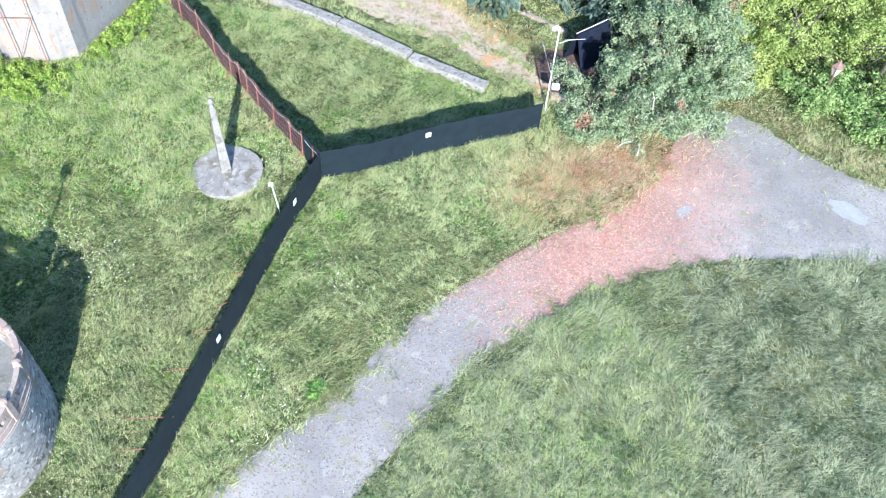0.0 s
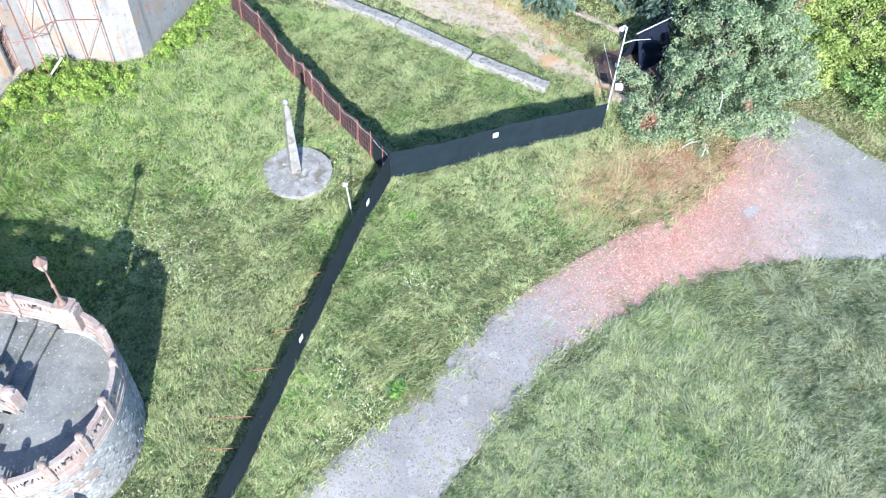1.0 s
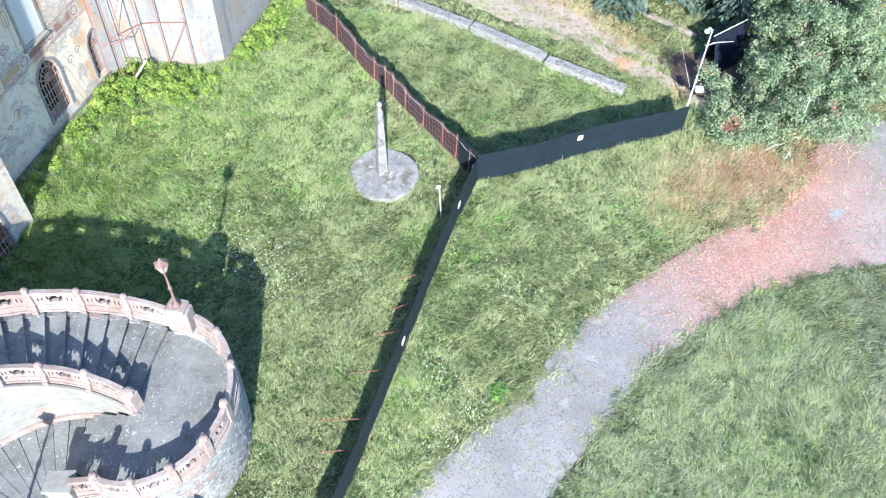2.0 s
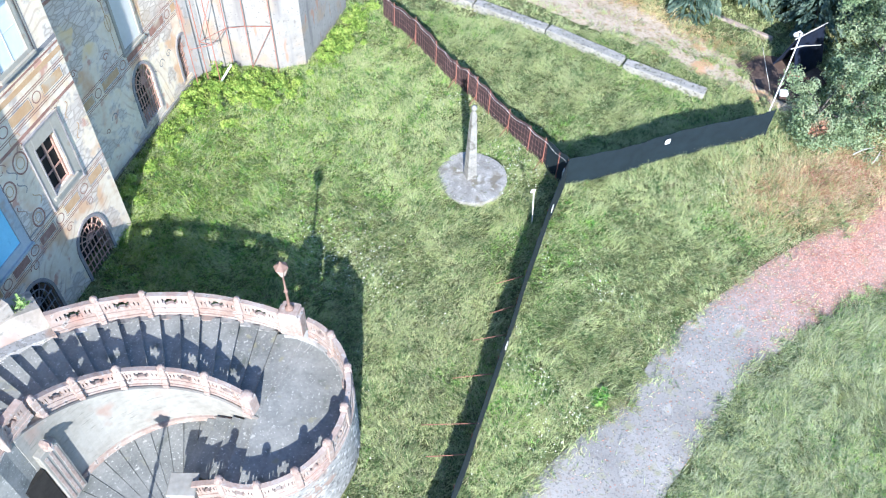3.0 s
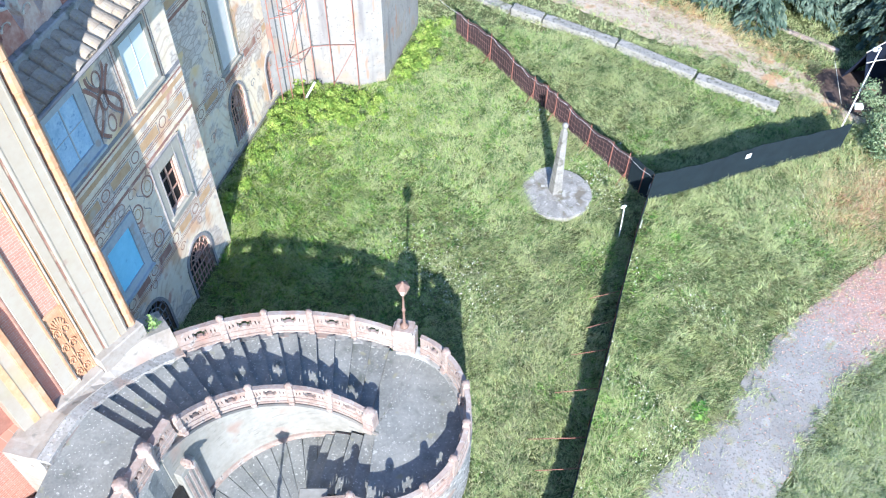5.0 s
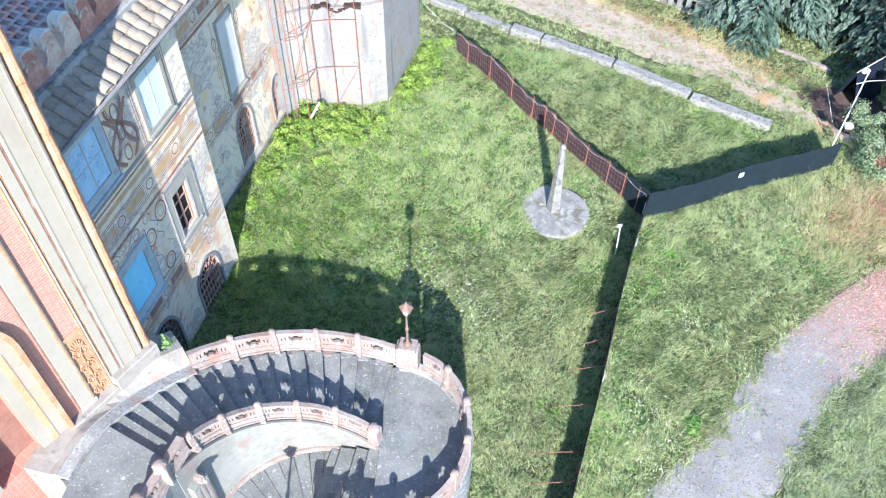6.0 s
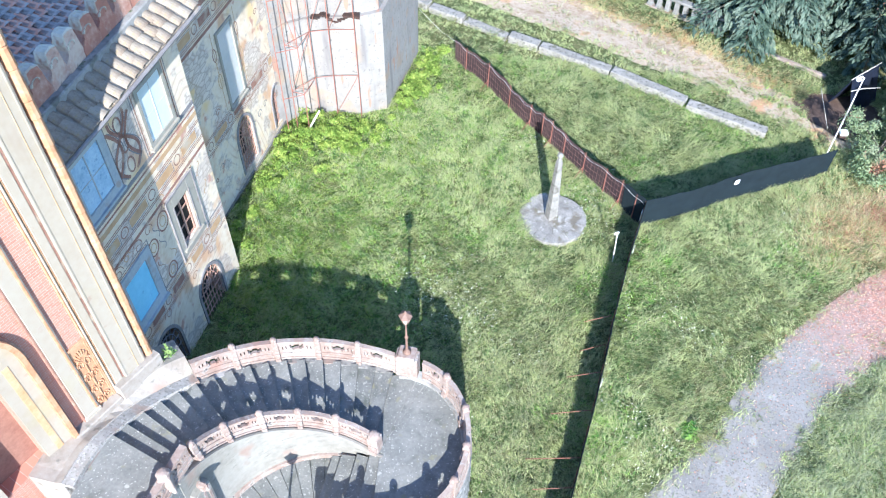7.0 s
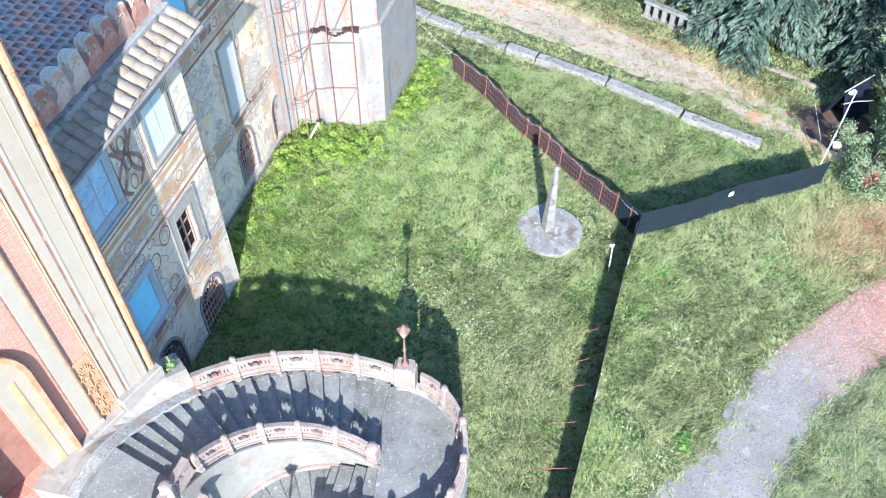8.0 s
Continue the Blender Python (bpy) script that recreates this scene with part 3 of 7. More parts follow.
def parapet_panel(line, base, height, thick):
    """A pierced panel between two piers. line(f, side): plan point at f (0..1) on the centre line, shifted sideways; base(f): foot height."""
    # columns along the panel: from, to, hole from and to as shares of the height (None: solid)
    cols = [(0.0, 0.15, None), (0.15, 0.18, (0.52, 0.70)), (0.18, 0.235, None), (0.235, 0.265, (0.55, 0.73)), (0.265, 0.34, None), (0.34, 0.38, (0.58, 0.80)), (0.38, 0.44, (0.48, 0.74)), (0.44, 0.56, (0.54, 0.82)), (0.56, 0.62, (0.48, 0.74)), (0.62, 0.66, (0.58, 0.80)), (0.66, 0.735, None), (0.735, 0.765, (0.55, 0.73)), (0.765, 0.82, None), (0.82, 0.85, (0.52, 0.70)), (0.85, 1.0, None)]
    bm = bmesh.new()
    for f0, f1, hole in cols:
        fs = [f0, (f0 + f1) / 2, f1]
        L, R = [line(f, -thick / 2) for f in fs], [line(f, thick / 2) for f in fs]
        for lo, hi in (((0, 1),) if hole is None else ((0, hole[0]), (hole[1], 1))):
            ribbon(bm, L, R, [base(f) + lo * height for f in fs], [base(f) + hi * height for f in fs])
    # coping, sunk frame and foot, a little proud
    fs = [i / 6 for i in range(7)]
    for lo, hi, w in ((0.90, 1.02, 0.022), (-0.08, 0.10, 0.06), (0.10, 0.34, 0.025)):
        ribbon(bm, [line(f, -thick / 2 - w) for f in fs], [line(f, thick / 2 + w) for f in fs], [base(f) + lo * height for f in fs], [base(f) + hi * height for f in fs])
    return weather(bm, 0.012)


def pier(height, w, tilt):
    """A pier with a rounded head and a swept foot on the inner side (-x)."""
    bm = boxes(((-w / 2, -w / 2, -0.1), (w / 2, w / 2, height - 0.02)), ((-w / 2 - 0.05, -w * 0.42, -0.1), (-w / 2 + 0.02, w * 0.42, 0.32)), ((-w / 2 - 0.10, -w * 0.42, -0.1), (-w / 2, w * 0.42, 0.12)), bevel=0.02)
    lathe(bm, [(w * 0.50, height - 0.03), (w * 0.56, height + 0.01), (w * 0.53, height + 0.07), (w * 0.36, height + 0.11), (w * 0.10, height + 0.13)], 8)
    weather(bm, 0.015, 5.0)
    return bm


rnd_p = random.Random(23)


def place_piers(spots):
    for x, y, z, turn_deg, h, w in spots:
        part("pier", pier(h, w, 0), M_PINK, staircase, m=pose(x, y, z, rnd_p.uniform(-1.5, 1.5), rnd_p.uniform(-1.5, 1.5), turn_deg + rnd_p.uniform(-4, 4)))


OUT_R = R1 + 0.22
pier_angles = [134.3, 124.0, 113.7, 103.3, 93.0, 83.2]
for a, b in zip(pier_angles, pier_angles[1:]):
    part("parapet_panel", parapet_panel(lambda f, s: polar(C1, OUT_R + s, a + (b - a) * f), lambda f: step_line(a + (b - a) * f) + 0.02, 0.84, 0.10), M_PINK, staircase)
place_piers([(*polar(C1, OUT_R, a), step_line(a), a, 0.90, 0.20) for a in pier_angles[1:-1]])
pt = [72, 48, 20, -7, -31, -56, -82, -108]
for a, b in zip(pt, pt[1:]):
    part("parapet_panel", parapet_panel(lambda f, s: turn(a + (b - a) * f, s), lambda f: turn_top(a + (b - a) * f) - 0.84, 0.84, 0.10), M_PINK, staircase)
place_piers([(*turn(a), turn_top(a) - 0.8, a, 0.90, 0.22) for a in pt[1:-1]])
ii = [71.5, 90, 106.5, 122.7, 138.8, 154.6]
for a, b in zip(ii, ii[1:]):
    part("parapet_panel", parapet_panel(lambda f, s: polar(C2, 3.63 + s, a + (b - a) * f), lambda f: step_line(angle1(polar(C2, 3.8, a + (b - a) * f))) , 0.68, 0.09), M_PINK, staircase)
place_piers([(*polar(C2, 3.63, a), step_line(angle1(polar(C2, 3.8, a))), a, 0.71, 0.20 + 0.14 * (a == 71.5)) for a in ii])
# lamp pedestal on the landing and the broad pedestal at the foot of the turn
ped = turn(85, 0.02)
part("pedestal", boxes(((-0.36, -0.22, -0.9), (0.36, 0.22, 0.10)), ((-0.28, -0.25, 0.10), (0.28, 0.25, 0.22)), bevel=0.03), M_PINK, staircase, m=pose(ped[0], ped[1], 2.92, 0, 0, -8))
ped2 = (-15.50, 8.02)
run_a, run_b = Vector(turn(-108)), Vector((-15.25, 8.02))
run_n = Vector((-(run_b - run_a).y, (run_b - run_a).x)).normalized()
part("parapet_panel", parapet_panel(lambda f, s: tuple(run_a.lerp(run_b, f) + run_n * s), lambda f: turn_top(-108) - 0.84 - 0.32 * f, 0.84, 0.10), M_PINK, staircase)
bm = bmesh.new()
ribbon(bm, [tuple(run_a + run_n * 0.13), tuple(run_b + run_n * 0.13)], [tuple(run_a - run_n * 0.13), tuple(run_b - run_n * 0.13)], [-1.2] * 2, [turn_top(-108) - 0.82, turn_top(-108) - 1.14])
part("retaining_wall", bm, M_MASONRY, staircase)
place_piers([(*turn(-108), turn_top(-108) - 0.8, -108, 0.90, 0.22)])
part("pedestal", weather(boxes(((-0.32, -0.28, -1.9), (0.32, 0.28, 0.1)), ((-0.38, -0.34, 0.1), (0.38, 0.34, 0.2)), bevel=0.03), 0.015), M_CREAM2, staircase, m=pose(ped2[0], ped2[1], 1.85, 0, 0, 4))
# low lichen kerb beside the upper steps, with the solid bank behind it
angs = [172 - 2.52 * i for i in range(16)]
bm = bmesh.new()
ribbon(bm, [polar(C1, R1 - 0.02, t) for t in angs], [polar(C1, R1 + 0.32, t) for t in angs], [step_line(t) - 0.4 for t in angs], [step_line(t) + 0.16 for t in angs])
part("kerb", bm, M_LICHEN, staircase, "pale lichen-covered stone kerb")
bm = bmesh.new()
rows = []
for t in angs:
    k = min(1, max(0, (156 - t) / 16))
    z = step_line(t) + 0.14
    rows.append([bm.verts.new((*polar(C1, R1 + r, t), q)) for r, q in ((0.30, -0.6), (1.25, -0.6), (1.25, z + 0.70 * k), (0.52, z + 0.68 * k), (0.30, z + 0.06))])
for a, b in zip(rows, rows[1:]):
    for q in range(5):
        bm.faces.new((a[q], a[(q + 1) % 5], b[(q + 1) % 5], b[q]))
bm.faces.new(rows[0][::-1])
bm.faces.new(rows[-1])
weather(bm, 0.03, 2.0)
part("bank", bm, M_BANK, staircase, "sloping pink-white plastered bank")

# striped pilaster with a scroll bracket at the end of the concave wall, and a near-black block painted as niche shade
# beside it
pm = pose(*polar(C2, 3.38, 163), LOWER, 0, 0, 163)
pil = part("pilaster", boxes(((-0.14, -0.30, 0), (0.1, 0.30, 2.6)), bevel=0.02), M_CREAM2, staircase, m=pm)
for y in (-0.18, 0.0, 0.18):
    part("stripe", boxes(((-0.155, y - 0.045, 0.1), (-0.13, y + 0.045, 2.4))), M_PINK, pil)
bm = bmesh.new()
tube(bm, [(-0.2 - 0.16 * (1 - t / 12) * math.cos(t), 0.0, 2.8 + 0.16 * (1 - t / 12) * math.sin(t)) for t in [0.5 * k for k in range(16)]], 0.09, 6)
part("scroll_bracket", bm, M_PINK, pil)
part("niche", boxes(((-0.06, 0.34, 0), (0.12, 1.0, 2.0))), M_SHADE_BLACK, staircase, m=pm)
# terrace floor
bm = bmesh.new()
prism(bm, [polar(C1, R1, t) for t in range(int(A0), 205, 5)] + [(-26, 3.0), (-26, -8), (-20.0, -8), (-19.25, 6.0)] + [polar(C2, 3.5, t) for t in (182, 175, 168, 162)] + [inner_point(A0 + 0.1)], -0.8, TERRACE)
terrace = new("terrace", finish(bm, "terrace", M_STEP))
tagged(terrace, "grey weathered stone terrace in front of the facade", "terrace", kind="structure")
# terrace balustrade continuing from the inner parapet
line_a, line_b = Vector(polar(C2, 3.63, 158)), Vector((-19.25, 6.6))
for k in range(4):
    p0, p1 = line_a.lerp(line_b, k / 2), line_a.lerp(line_b, (k + 1) / 2)
    nrm = Vector((-(p1 - p0).y, (p1 - p0).x)).normalized()
    part("parapet_panel", parapet_panel(lambda f, s: tuple(p0.lerp(p1, f) + nrm * s), lambda f: TERRACE, 0.62, 0.16), M_PINK, staircase)
place_piers([(*line_a.lerp(line_b, k / 2), TERRACE, 20, 0.74, 0.32) for k in range(1, 4)])

# stone courses of the turn's outer wall
rnd = random.Random(14)
block_meshes = []
for k in range(10):
    w_, h_ = rnd.uniform(0.12, 0.235), rnd.uniform(0.070, 0.088)
    block_meshes.append(finish(weather(boxes(((-0.06, -w_, -h_), (0.010 + rnd.uniform(0, 0.016), w_, h_)), bevel=0.006), 0.03, 6.0), "stone", M_MASONRY))
for row in range(17):
    z = -0.62 + 0.175 * row
    for k in range(15):
        d = 62 - 9.3 * k - 9.3 * ((row * 0.37) % 1.0) + rnd.uniform(-1.2, 1.2)
        if z > turn_top(d) - 0.86:
            continue
        x, y = turn(d, 0.11)
        nrm = math.degrees(math.atan2(math.sin(radians(d)) / AY, math.cos(radians(d)) / AX))
        part("stone", block_meshes[rnd.randrange(10)], None, staircase, m=pose(x, y, z, rnd.uniform(-1.5, 1.5), 0, nrm + rnd.uniform(-2, 2)))

# ---- castle ----
W_DIR = Vector((math.cos(radians(-101)), math.sin(radians(-101)), 0))
W = Matrix(((W_DIR.x, -W_DIR.y, 0, -20.4), (W_DIR.y, W_DIR.x, 0, 17.8), (0, 0, 1, 0), (0, 0, 0, 1)))  # x along the wing wall, y outward


def wall_with_holes(x_lo, x_hi, z0, z1, face, thick, holes):
    """A wall whose face lies at y = face, with openings (x0, x1, za, zb) through it."""
    bm = bmesh.new()
    xs = sorted({x_lo, x_hi, *[h[0] for h in holes], *[h[1] for h in holes]})
    zs = sorted({z0, z1, *[h[2] for h in holes], *[h[3] for h in holes]})
    def clear(x, z):
        return any(h[0] < x < h[1] and h[2] < z < h[3] for h in holes)
    grid = {}
    def v(x, y, z):
        key = (round(x, 4), round(y, 4), round(z, 4))
        if key not in grid:
            grid[key] = bm.verts.new((x, y, z))
        return grid[key]
    cells = {(i, j): not clear((xs[i] + xs[i + 1]) / 2, (zs[j] + zs[j + 1]) / 2) for i in range(len(xs) - 1) for j in range(len(zs) - 1)}
    for (i, j), full in cells.items():
        if not full:
            continue
        a, b, c, d = xs[i], xs[i + 1], zs[j], zs[j + 1]
        for y in (face, face - thick):
            bm.faces.new([v(a, y, c), v(b, y, c), v(b, y, d), v(a, y, d)])
        for di, dj, p, q in ((-1, 0, (a, c), (a, d)), (1, 0, (b, c), (b, d)), (0, -1, (a, c), (b, c)), (0, 1, (a, d), (b, d))):
            if not cells.get((i + di, j + dj), False):
                bm.faces.new([v(p[0], face, p[1]), v(q[0], face, q[1]), v(q[0], face - thick, q[1]), v(p[0], face - thick, p[1])])
    return bm


def arch_fill(x0, x1, spring, top, face, depth):
    """The two corners that turn a square-headed opening into an arched one."""
    bm = bmesh.new()
    c, r, h = (x0 + x1) / 2, (x1 - x0) / 2, top - spring
    for s in (-1, 1):
        arc = [(c + s * r * math.cos(radians(t)), spring + h * math.sin(radians(t))) for t in range(0, 91, 15)]
        pts = arc + [(c + s * r, top)]
        front = [bm.verts.new((x, face, z)) for x, z in pts]
        back = [bm.verts.new((x, face - depth, z)) for x, z in pts]
        bm.faces.new(front)
        bm.faces.new(back[::-1])
        for i in range(len(pts)):
            j = (i + 1) % len(pts)
            bm.faces.new((front[i], front[j], back[j], back[i]))
    return bm


def arch_band(x0, x1, z0, spring, top, face, out, w):
    """A moulded band round an arched opening."""
    bm = bmesh.new()
    c, r, h = (x0 + x1) / 2, (x1 - x0) / 2, top - spring
    inner = [(x0, z0), *[(c - r * math.cos(radians(t)), spring + h * math.sin(radians(t))) for t in range(0, 181, 12)], (x1, z0)]
    outer = [(x0 - w, z0), *[(c - (r + w) * math.cos(radians(t)), spring + (h + w) * math.sin(radians(t))) for t in range(0, 181, 12)], (x1 + w, z0)]
    rows = [[bm.verts.new((p[0], face, p[1])), bm.verts.new((q[0], face, q[1])), bm.verts.new((q[0], face + out, q[1])), bm.verts.new((p[0], face + out, p[1]))] for p, q in zip(inner, outer)]
    for a, b in zip(rows, rows[1:]):
        for i in range(4):
            bm.faces.new((a[i], a[(i + 1) % 4], b[(i + 1) % 4], b[i]))
    bm.faces.new(rows[0])
    bm.faces.new(rows[-1][::-1])
    return bm


def grille(parent, x0, x1, z0, spring, top, y, material, rays=7):
    """Wrought bars: upright below, fanned in the arch, with rings."""
    c, r, h = (x0 + x1) / 2, (x1 - x0) / 2, top - spring
    for k in range(8):
        x = x0 + (x1 - x0) * (k + 0.5) / 8
        bm = bmesh.new()
        tube(bm, [(x, y, z0), (x, y, spring)], 0.024, 5)
        part("bar", bm, material, parent)
    for z in (z0 + 0.25 * (spring - z0), z0 + 0.5 * (spring - z0), z0 + 0.75 * (spring - z0), spring):
        bm = bmesh.new()
        tube(bm, [(x0, y + 0.02, z), (x1, y + 0.02, z)], 0.02, 5)
        part("bar", bm, material, parent)
    for k in range(1, rays):
        t = radians(180 * k / rays)
        bm = bmesh.new()
        tube(bm, [(c, y, spring), (c + r * math.cos(t), y, spring + h * math.sin(t))], 0.022, 5)
        part("bar", bm, material, parent)
    for f in (0.35, 0.68, 0.97):
        bm = bmesh.new()
        tube(bm, [(c + f * r * math.cos(radians(t)), y + 0.02, spring + f * h * math.sin(radians(t))) for t in range(0, 181, 15)], 0.022, 5)
        part("ring", bm, material, parent)


def arched_window(parent, x0, x1, z0, spring, top, face, wall_mat, iron, thick=0.55):
    part("spandrel", arch_fill(x0, x1, spring, top, face, 0.5), wall_mat, parent)
    w = part("window", arch_band(x0, x1, z0, spring, top, face - 0.02, 0.06, 0.11), M_PAINT_GREY, parent)
    grille(w, x0, x1, z0, spring, top, face - 0.07, iron)
    # solid block behind the grille, its blackness painting the unlit room
    part("dark_room", boxes(((x0 - 0.2, face - thick - 0.5, z0 - 0.2), (x1 + 0.2, face - thick - 0.01, top + 0.2))), M_SHADE_BLACK, w)


def window(parent, x0, x1, z0, z1, board, face=0.0, frame_mat=M_FRAME, w=0.13):
    """A blind window on a wall: frame, boarded pane and sill."""
    f = part("window", boxes(((x0 - w, face - 0.02, z0 - w), (x0, face + 0.06, z1 + w)), ((x1, face - 0.02, z0 - w), (x1 + w, face + 0.06, z1 + w)), ((x0, face - 0.02, z1), (x1, face + 0.06, z1 + w)), ((x0, face - 0.02, z0 - w), (x1, face + 0.06, z0))), frame_mat, parent)
    part("pane", boxes(((x0, face - 0.02, z0), (x1, face + 0.012, z1))), board, f)
    part("sill", boxes(((x0 - w - 0.05, face, z0 - w - 0.08), (x1 + w + 0.05, face + 0.13, z0 - w))), frame_mat, f)
    return f


def scroll(parent, x, z, r, face, material, turns=1.4, flip_x=1, w=0.035):
    """A painted volute, a hair proud of the plaster."""
    bm = bmesh.new()
    n = int(18 * turns)
    prev = None
    for i in range(n + 1):
        t = 2 * math.pi * turns * i / n
        rr = r * (1 - 0.75 * i / n)
        d = Vector((flip_x * math.cos(t), 0, math.sin(t)))
        a, b = [bm.verts.new((x + d.x * q, face + 0.006, z + d.z * q)) for q in (rr - w, rr + w)]
        if prev:
            bm.faces.new((prev[0], prev[1], b, a))
        prev = (a, b)
    part("painted_scroll", bm, material, parent)


def band(parent, x0, x1, z, h, face, material):
    part("painted_band", boxes(((x0, face - 0.01, z), (x1, face + 0.006, z + h))), material, parent)


castle_wing = thing("castle_wing", "castle wing with faded painted plaster walls and an old tiled roof", "building", W)
arches = [(1.15, 2.55, 0.70, 2.1, 2.95), (4.05, 5.45, 0.6, 2.2, 3.1)]
wing_holes = [(a[0], a[1], a[2], a[4]) for a in arches] + [(1.5, 2.38, 4.75, 6.5)]
part("wall", wall_with_holes(0, 7.9, -0.6, 11.4, 0, 0.55, wing_holes), M_FRESCO, castle_wing)
part("wall", boxes(((0.0, -7.0, -0.6), (0.55, -0.55, 11.4))), M_FRESCO, castle_wing)
for a in arches:
    arched_window(castle_wing, *a, 0.0, M_FRESCO, M_RED_IRON if a[0] < 3 else M_SHADE_IRON)
part("plinth", boxes(((-0.05, -1.0, -0.6), (1.05, 0.07, 0.72)), ((2.66, -0.3, -0.6), (3.95, 0.07, 0.72)), ((1.05, -0.3, -0.6), (2.66, 0.07, 0.55)), ((3.95, -0.3, -0.6), (7.9, 0.07, 0.5))), M_BARE, castle_wing)
# barred window with a stone surround and gable
bw = part("window", boxes(((1.12, -0.02, 4.42), (1.5, 0.035, 6.95)), ((2.38, -0.02, 4.42), (2.66, 0.035, 6.95)), ((1.5, -0.02, 6.5), (2.38, 0.035, 6.95)), ((1.5, -0.02, 4.42), (2.38, 0.035, 4.75)), bevel=0.01), M_FRAME, castle_wing, "flat pale plaster window surround")
part("outline", boxes(((1.05, -0.02, 4.3), (1.12, 0.05, 7.02)), ((2.66, -0.02, 4.3), (2.71, 0.05, 7.02)), ((1.05, -0.02, 6.95), (2.71, 0.06, 7.02)), ((1.45, -0.02, 4.62), (1.5, 0.055, 6.55)), ((2.38, -0.02, 4.62), (2.43, 0.055, 6.55)), bevel=0.008), M_PAINT_GREY, bw)
part("sill", boxes(((1.3, 0.0, 4.62), (2.55, 0.10, 4.72)), bevel=0.01), M_FRAME, bw)
# black block just behind the bars in place of a shaded interior
part("dark_room", boxes(((1.5, -0.5, 4.75), (2.38, -0.15, 6.5))), M_SHADE_BLACK, bw)
for x in (1.53, 1.92, 2.31):
    part("glazing_bar", boxes(((x, -0.13, 4.75), (x + 0.06, -0.08, 6.5))), M_RED_IRON, bw)
for z in (4.78, 5.35, 5.95, 6.45):
    part("glazing_bar", boxes(((1.5, -0.12, z), (2.38, -0.09, z + 0.05))), M_RED_IRON, bw)
window(castle_wing, 4.28, 5.4, 4.65, 6.3, M_BLUE, frame_mat=M_SURROUND, w=0.30)
uw = window(castle_wing, 4.25, 5.42, 9.3, 10.9, M_BLUE2, frame_mat=M_SURROUND, w=0.26)
for lo, hi in (((4.82, 0.0, 9.3), (4.86, 0.025, 10.9)), ((4.25, 0.0, 10.1), (5.42, 0.02, 10.125))):
    part("glazing_bar", boxes((lo, hi)), M_SURROUND, uw)
uw = window(castle_wing, 1.15, 2.3, 9.1, 10.85, M_CYAN)
for lo, hi in (((1.705, 0.0, 9.1), (1.735, 0.025, 10.85)), ((1.15, 0.0, 9.9), (2.3, 0.02, 9.92))):
    part("glazing_bar", boxes((lo, hi)), M_PALE, uw)
# painted bands, ovals, volutes and the knotted cartouche between the upper windows


def stroke(parent, pts, w, face, material, name="painted_line"):
    """A painted stripe of width 2w along wall points (x, z)."""
    bm = bmesh.new()
    prev = None
    for i, (x, z) in enumerate(pts):
        a, b = pts[max(i - 1, 0)], pts[min(i + 1, len(pts) - 1)]
        d = Vector((b[0] - a[0], b[1] - a[1])).normalized()
        q = [bm.verts.new((x - s * d.y * w, face + 0.008, z + s * d.x * w)) for s in (-1, 1)]
        if prev:
            bm.faces.new((prev[0], prev[1], q[1], q[0]))
        prev = q
    part(name, bm, material, parent)


def oval(parent, x, z, rx, rz, face, material, w=0.02):
    stroke(parent, [(x + rx * math.cos(radians(t)), z + rz * math.sin(radians(t))) for t in range(0, 376, 15)], w, face, material, "painted_oval")


def frieze(parent, x0, x1, z, face, step, rnd):
    """A chain of long panels and ovals between double lines."""
    for dz in (-0.34, -0.27, 0.27, 0.34):
        stroke(parent, [(x0, z + dz), (x1, z + dz)], 0.014, face, M_PAINT_RED)
    x, k = x0 + 0.3, 0
    while x < x1 - 0.5:
        if k % 2:
            for r in (0.17,):
                oval(parent, x + 0.2, z, r, r * 0.95, face, M_PAINT_RED, 0.018)
            x += 0.5
        else:
            L = min(step, x1 - x - 0.1)
            band(parent, x, x + L, z - 0.15, 0.30, face - 0.003, rnd.choice((M_PAINT_RED, M_PAINT_OCHRE, M_PAINT_OCHRE)))
            stroke(parent, [(x - 0.04, z - 0.19), (x + L + 0.04, z - 0.19), (x + L + 0.04, z + 0.19), (x - 0.04, z + 0.19), (x - 0.04, z - 0.19)], 0.014, face, M_PAINT_GREY)
            x += L + 0.12
        k += 1


rnd = random.Random(11)
frieze(castle_wing, 0.0, 6.6, 7.75, 0, 0.9, rnd)
frieze(castle_wing, 0.0, 6.6, 3.95, 0, 0.7, rnd)
for z, h, m_ in ((8.28, 0.16, M_PAINT_OCHRE), (8.55, 0.06, M_PAINT_RED), (8.70, 0.14, M_PAINT_GREY), (7.10, 0.10, M_PAINT_RED), (4.42, 0.05, M_PAINT_GREY)):
    band(castle_wing, 0.0, 6.6, z, h, 0, m_)
for s in (-1, 1):
    for w0, m_ in ((0.05, M_PAINT_RED), (0.018, M_PAINT_GREY)):
        e = 0.09 if w0 < 0.03 else 0.0
        stroke(castle_wing, [(3.36 + s * (0.10 + 0.46 * math.sin(math.pi * t * 1.5 + 0.2) + e), 8.95 + 1.95 * t) for t in [k / 20 for k in range(21)]], w0, 0, m_)
        stroke(castle_wing, [(3.36 + s * (0.55 - 0.42 * math.sin(math.pi * t) - e), 9.2 + 1.5 * t) for t in [k / 14 for k in range(15)]], w0, 0, m_)
for x, z in ((3.36, 9.25), (3.36, 9.95), (3.36, 10.6)):
    oval(castle_wing, x, z, 0.15, 0.24, 0, M_PAINT_RED, 0.03)
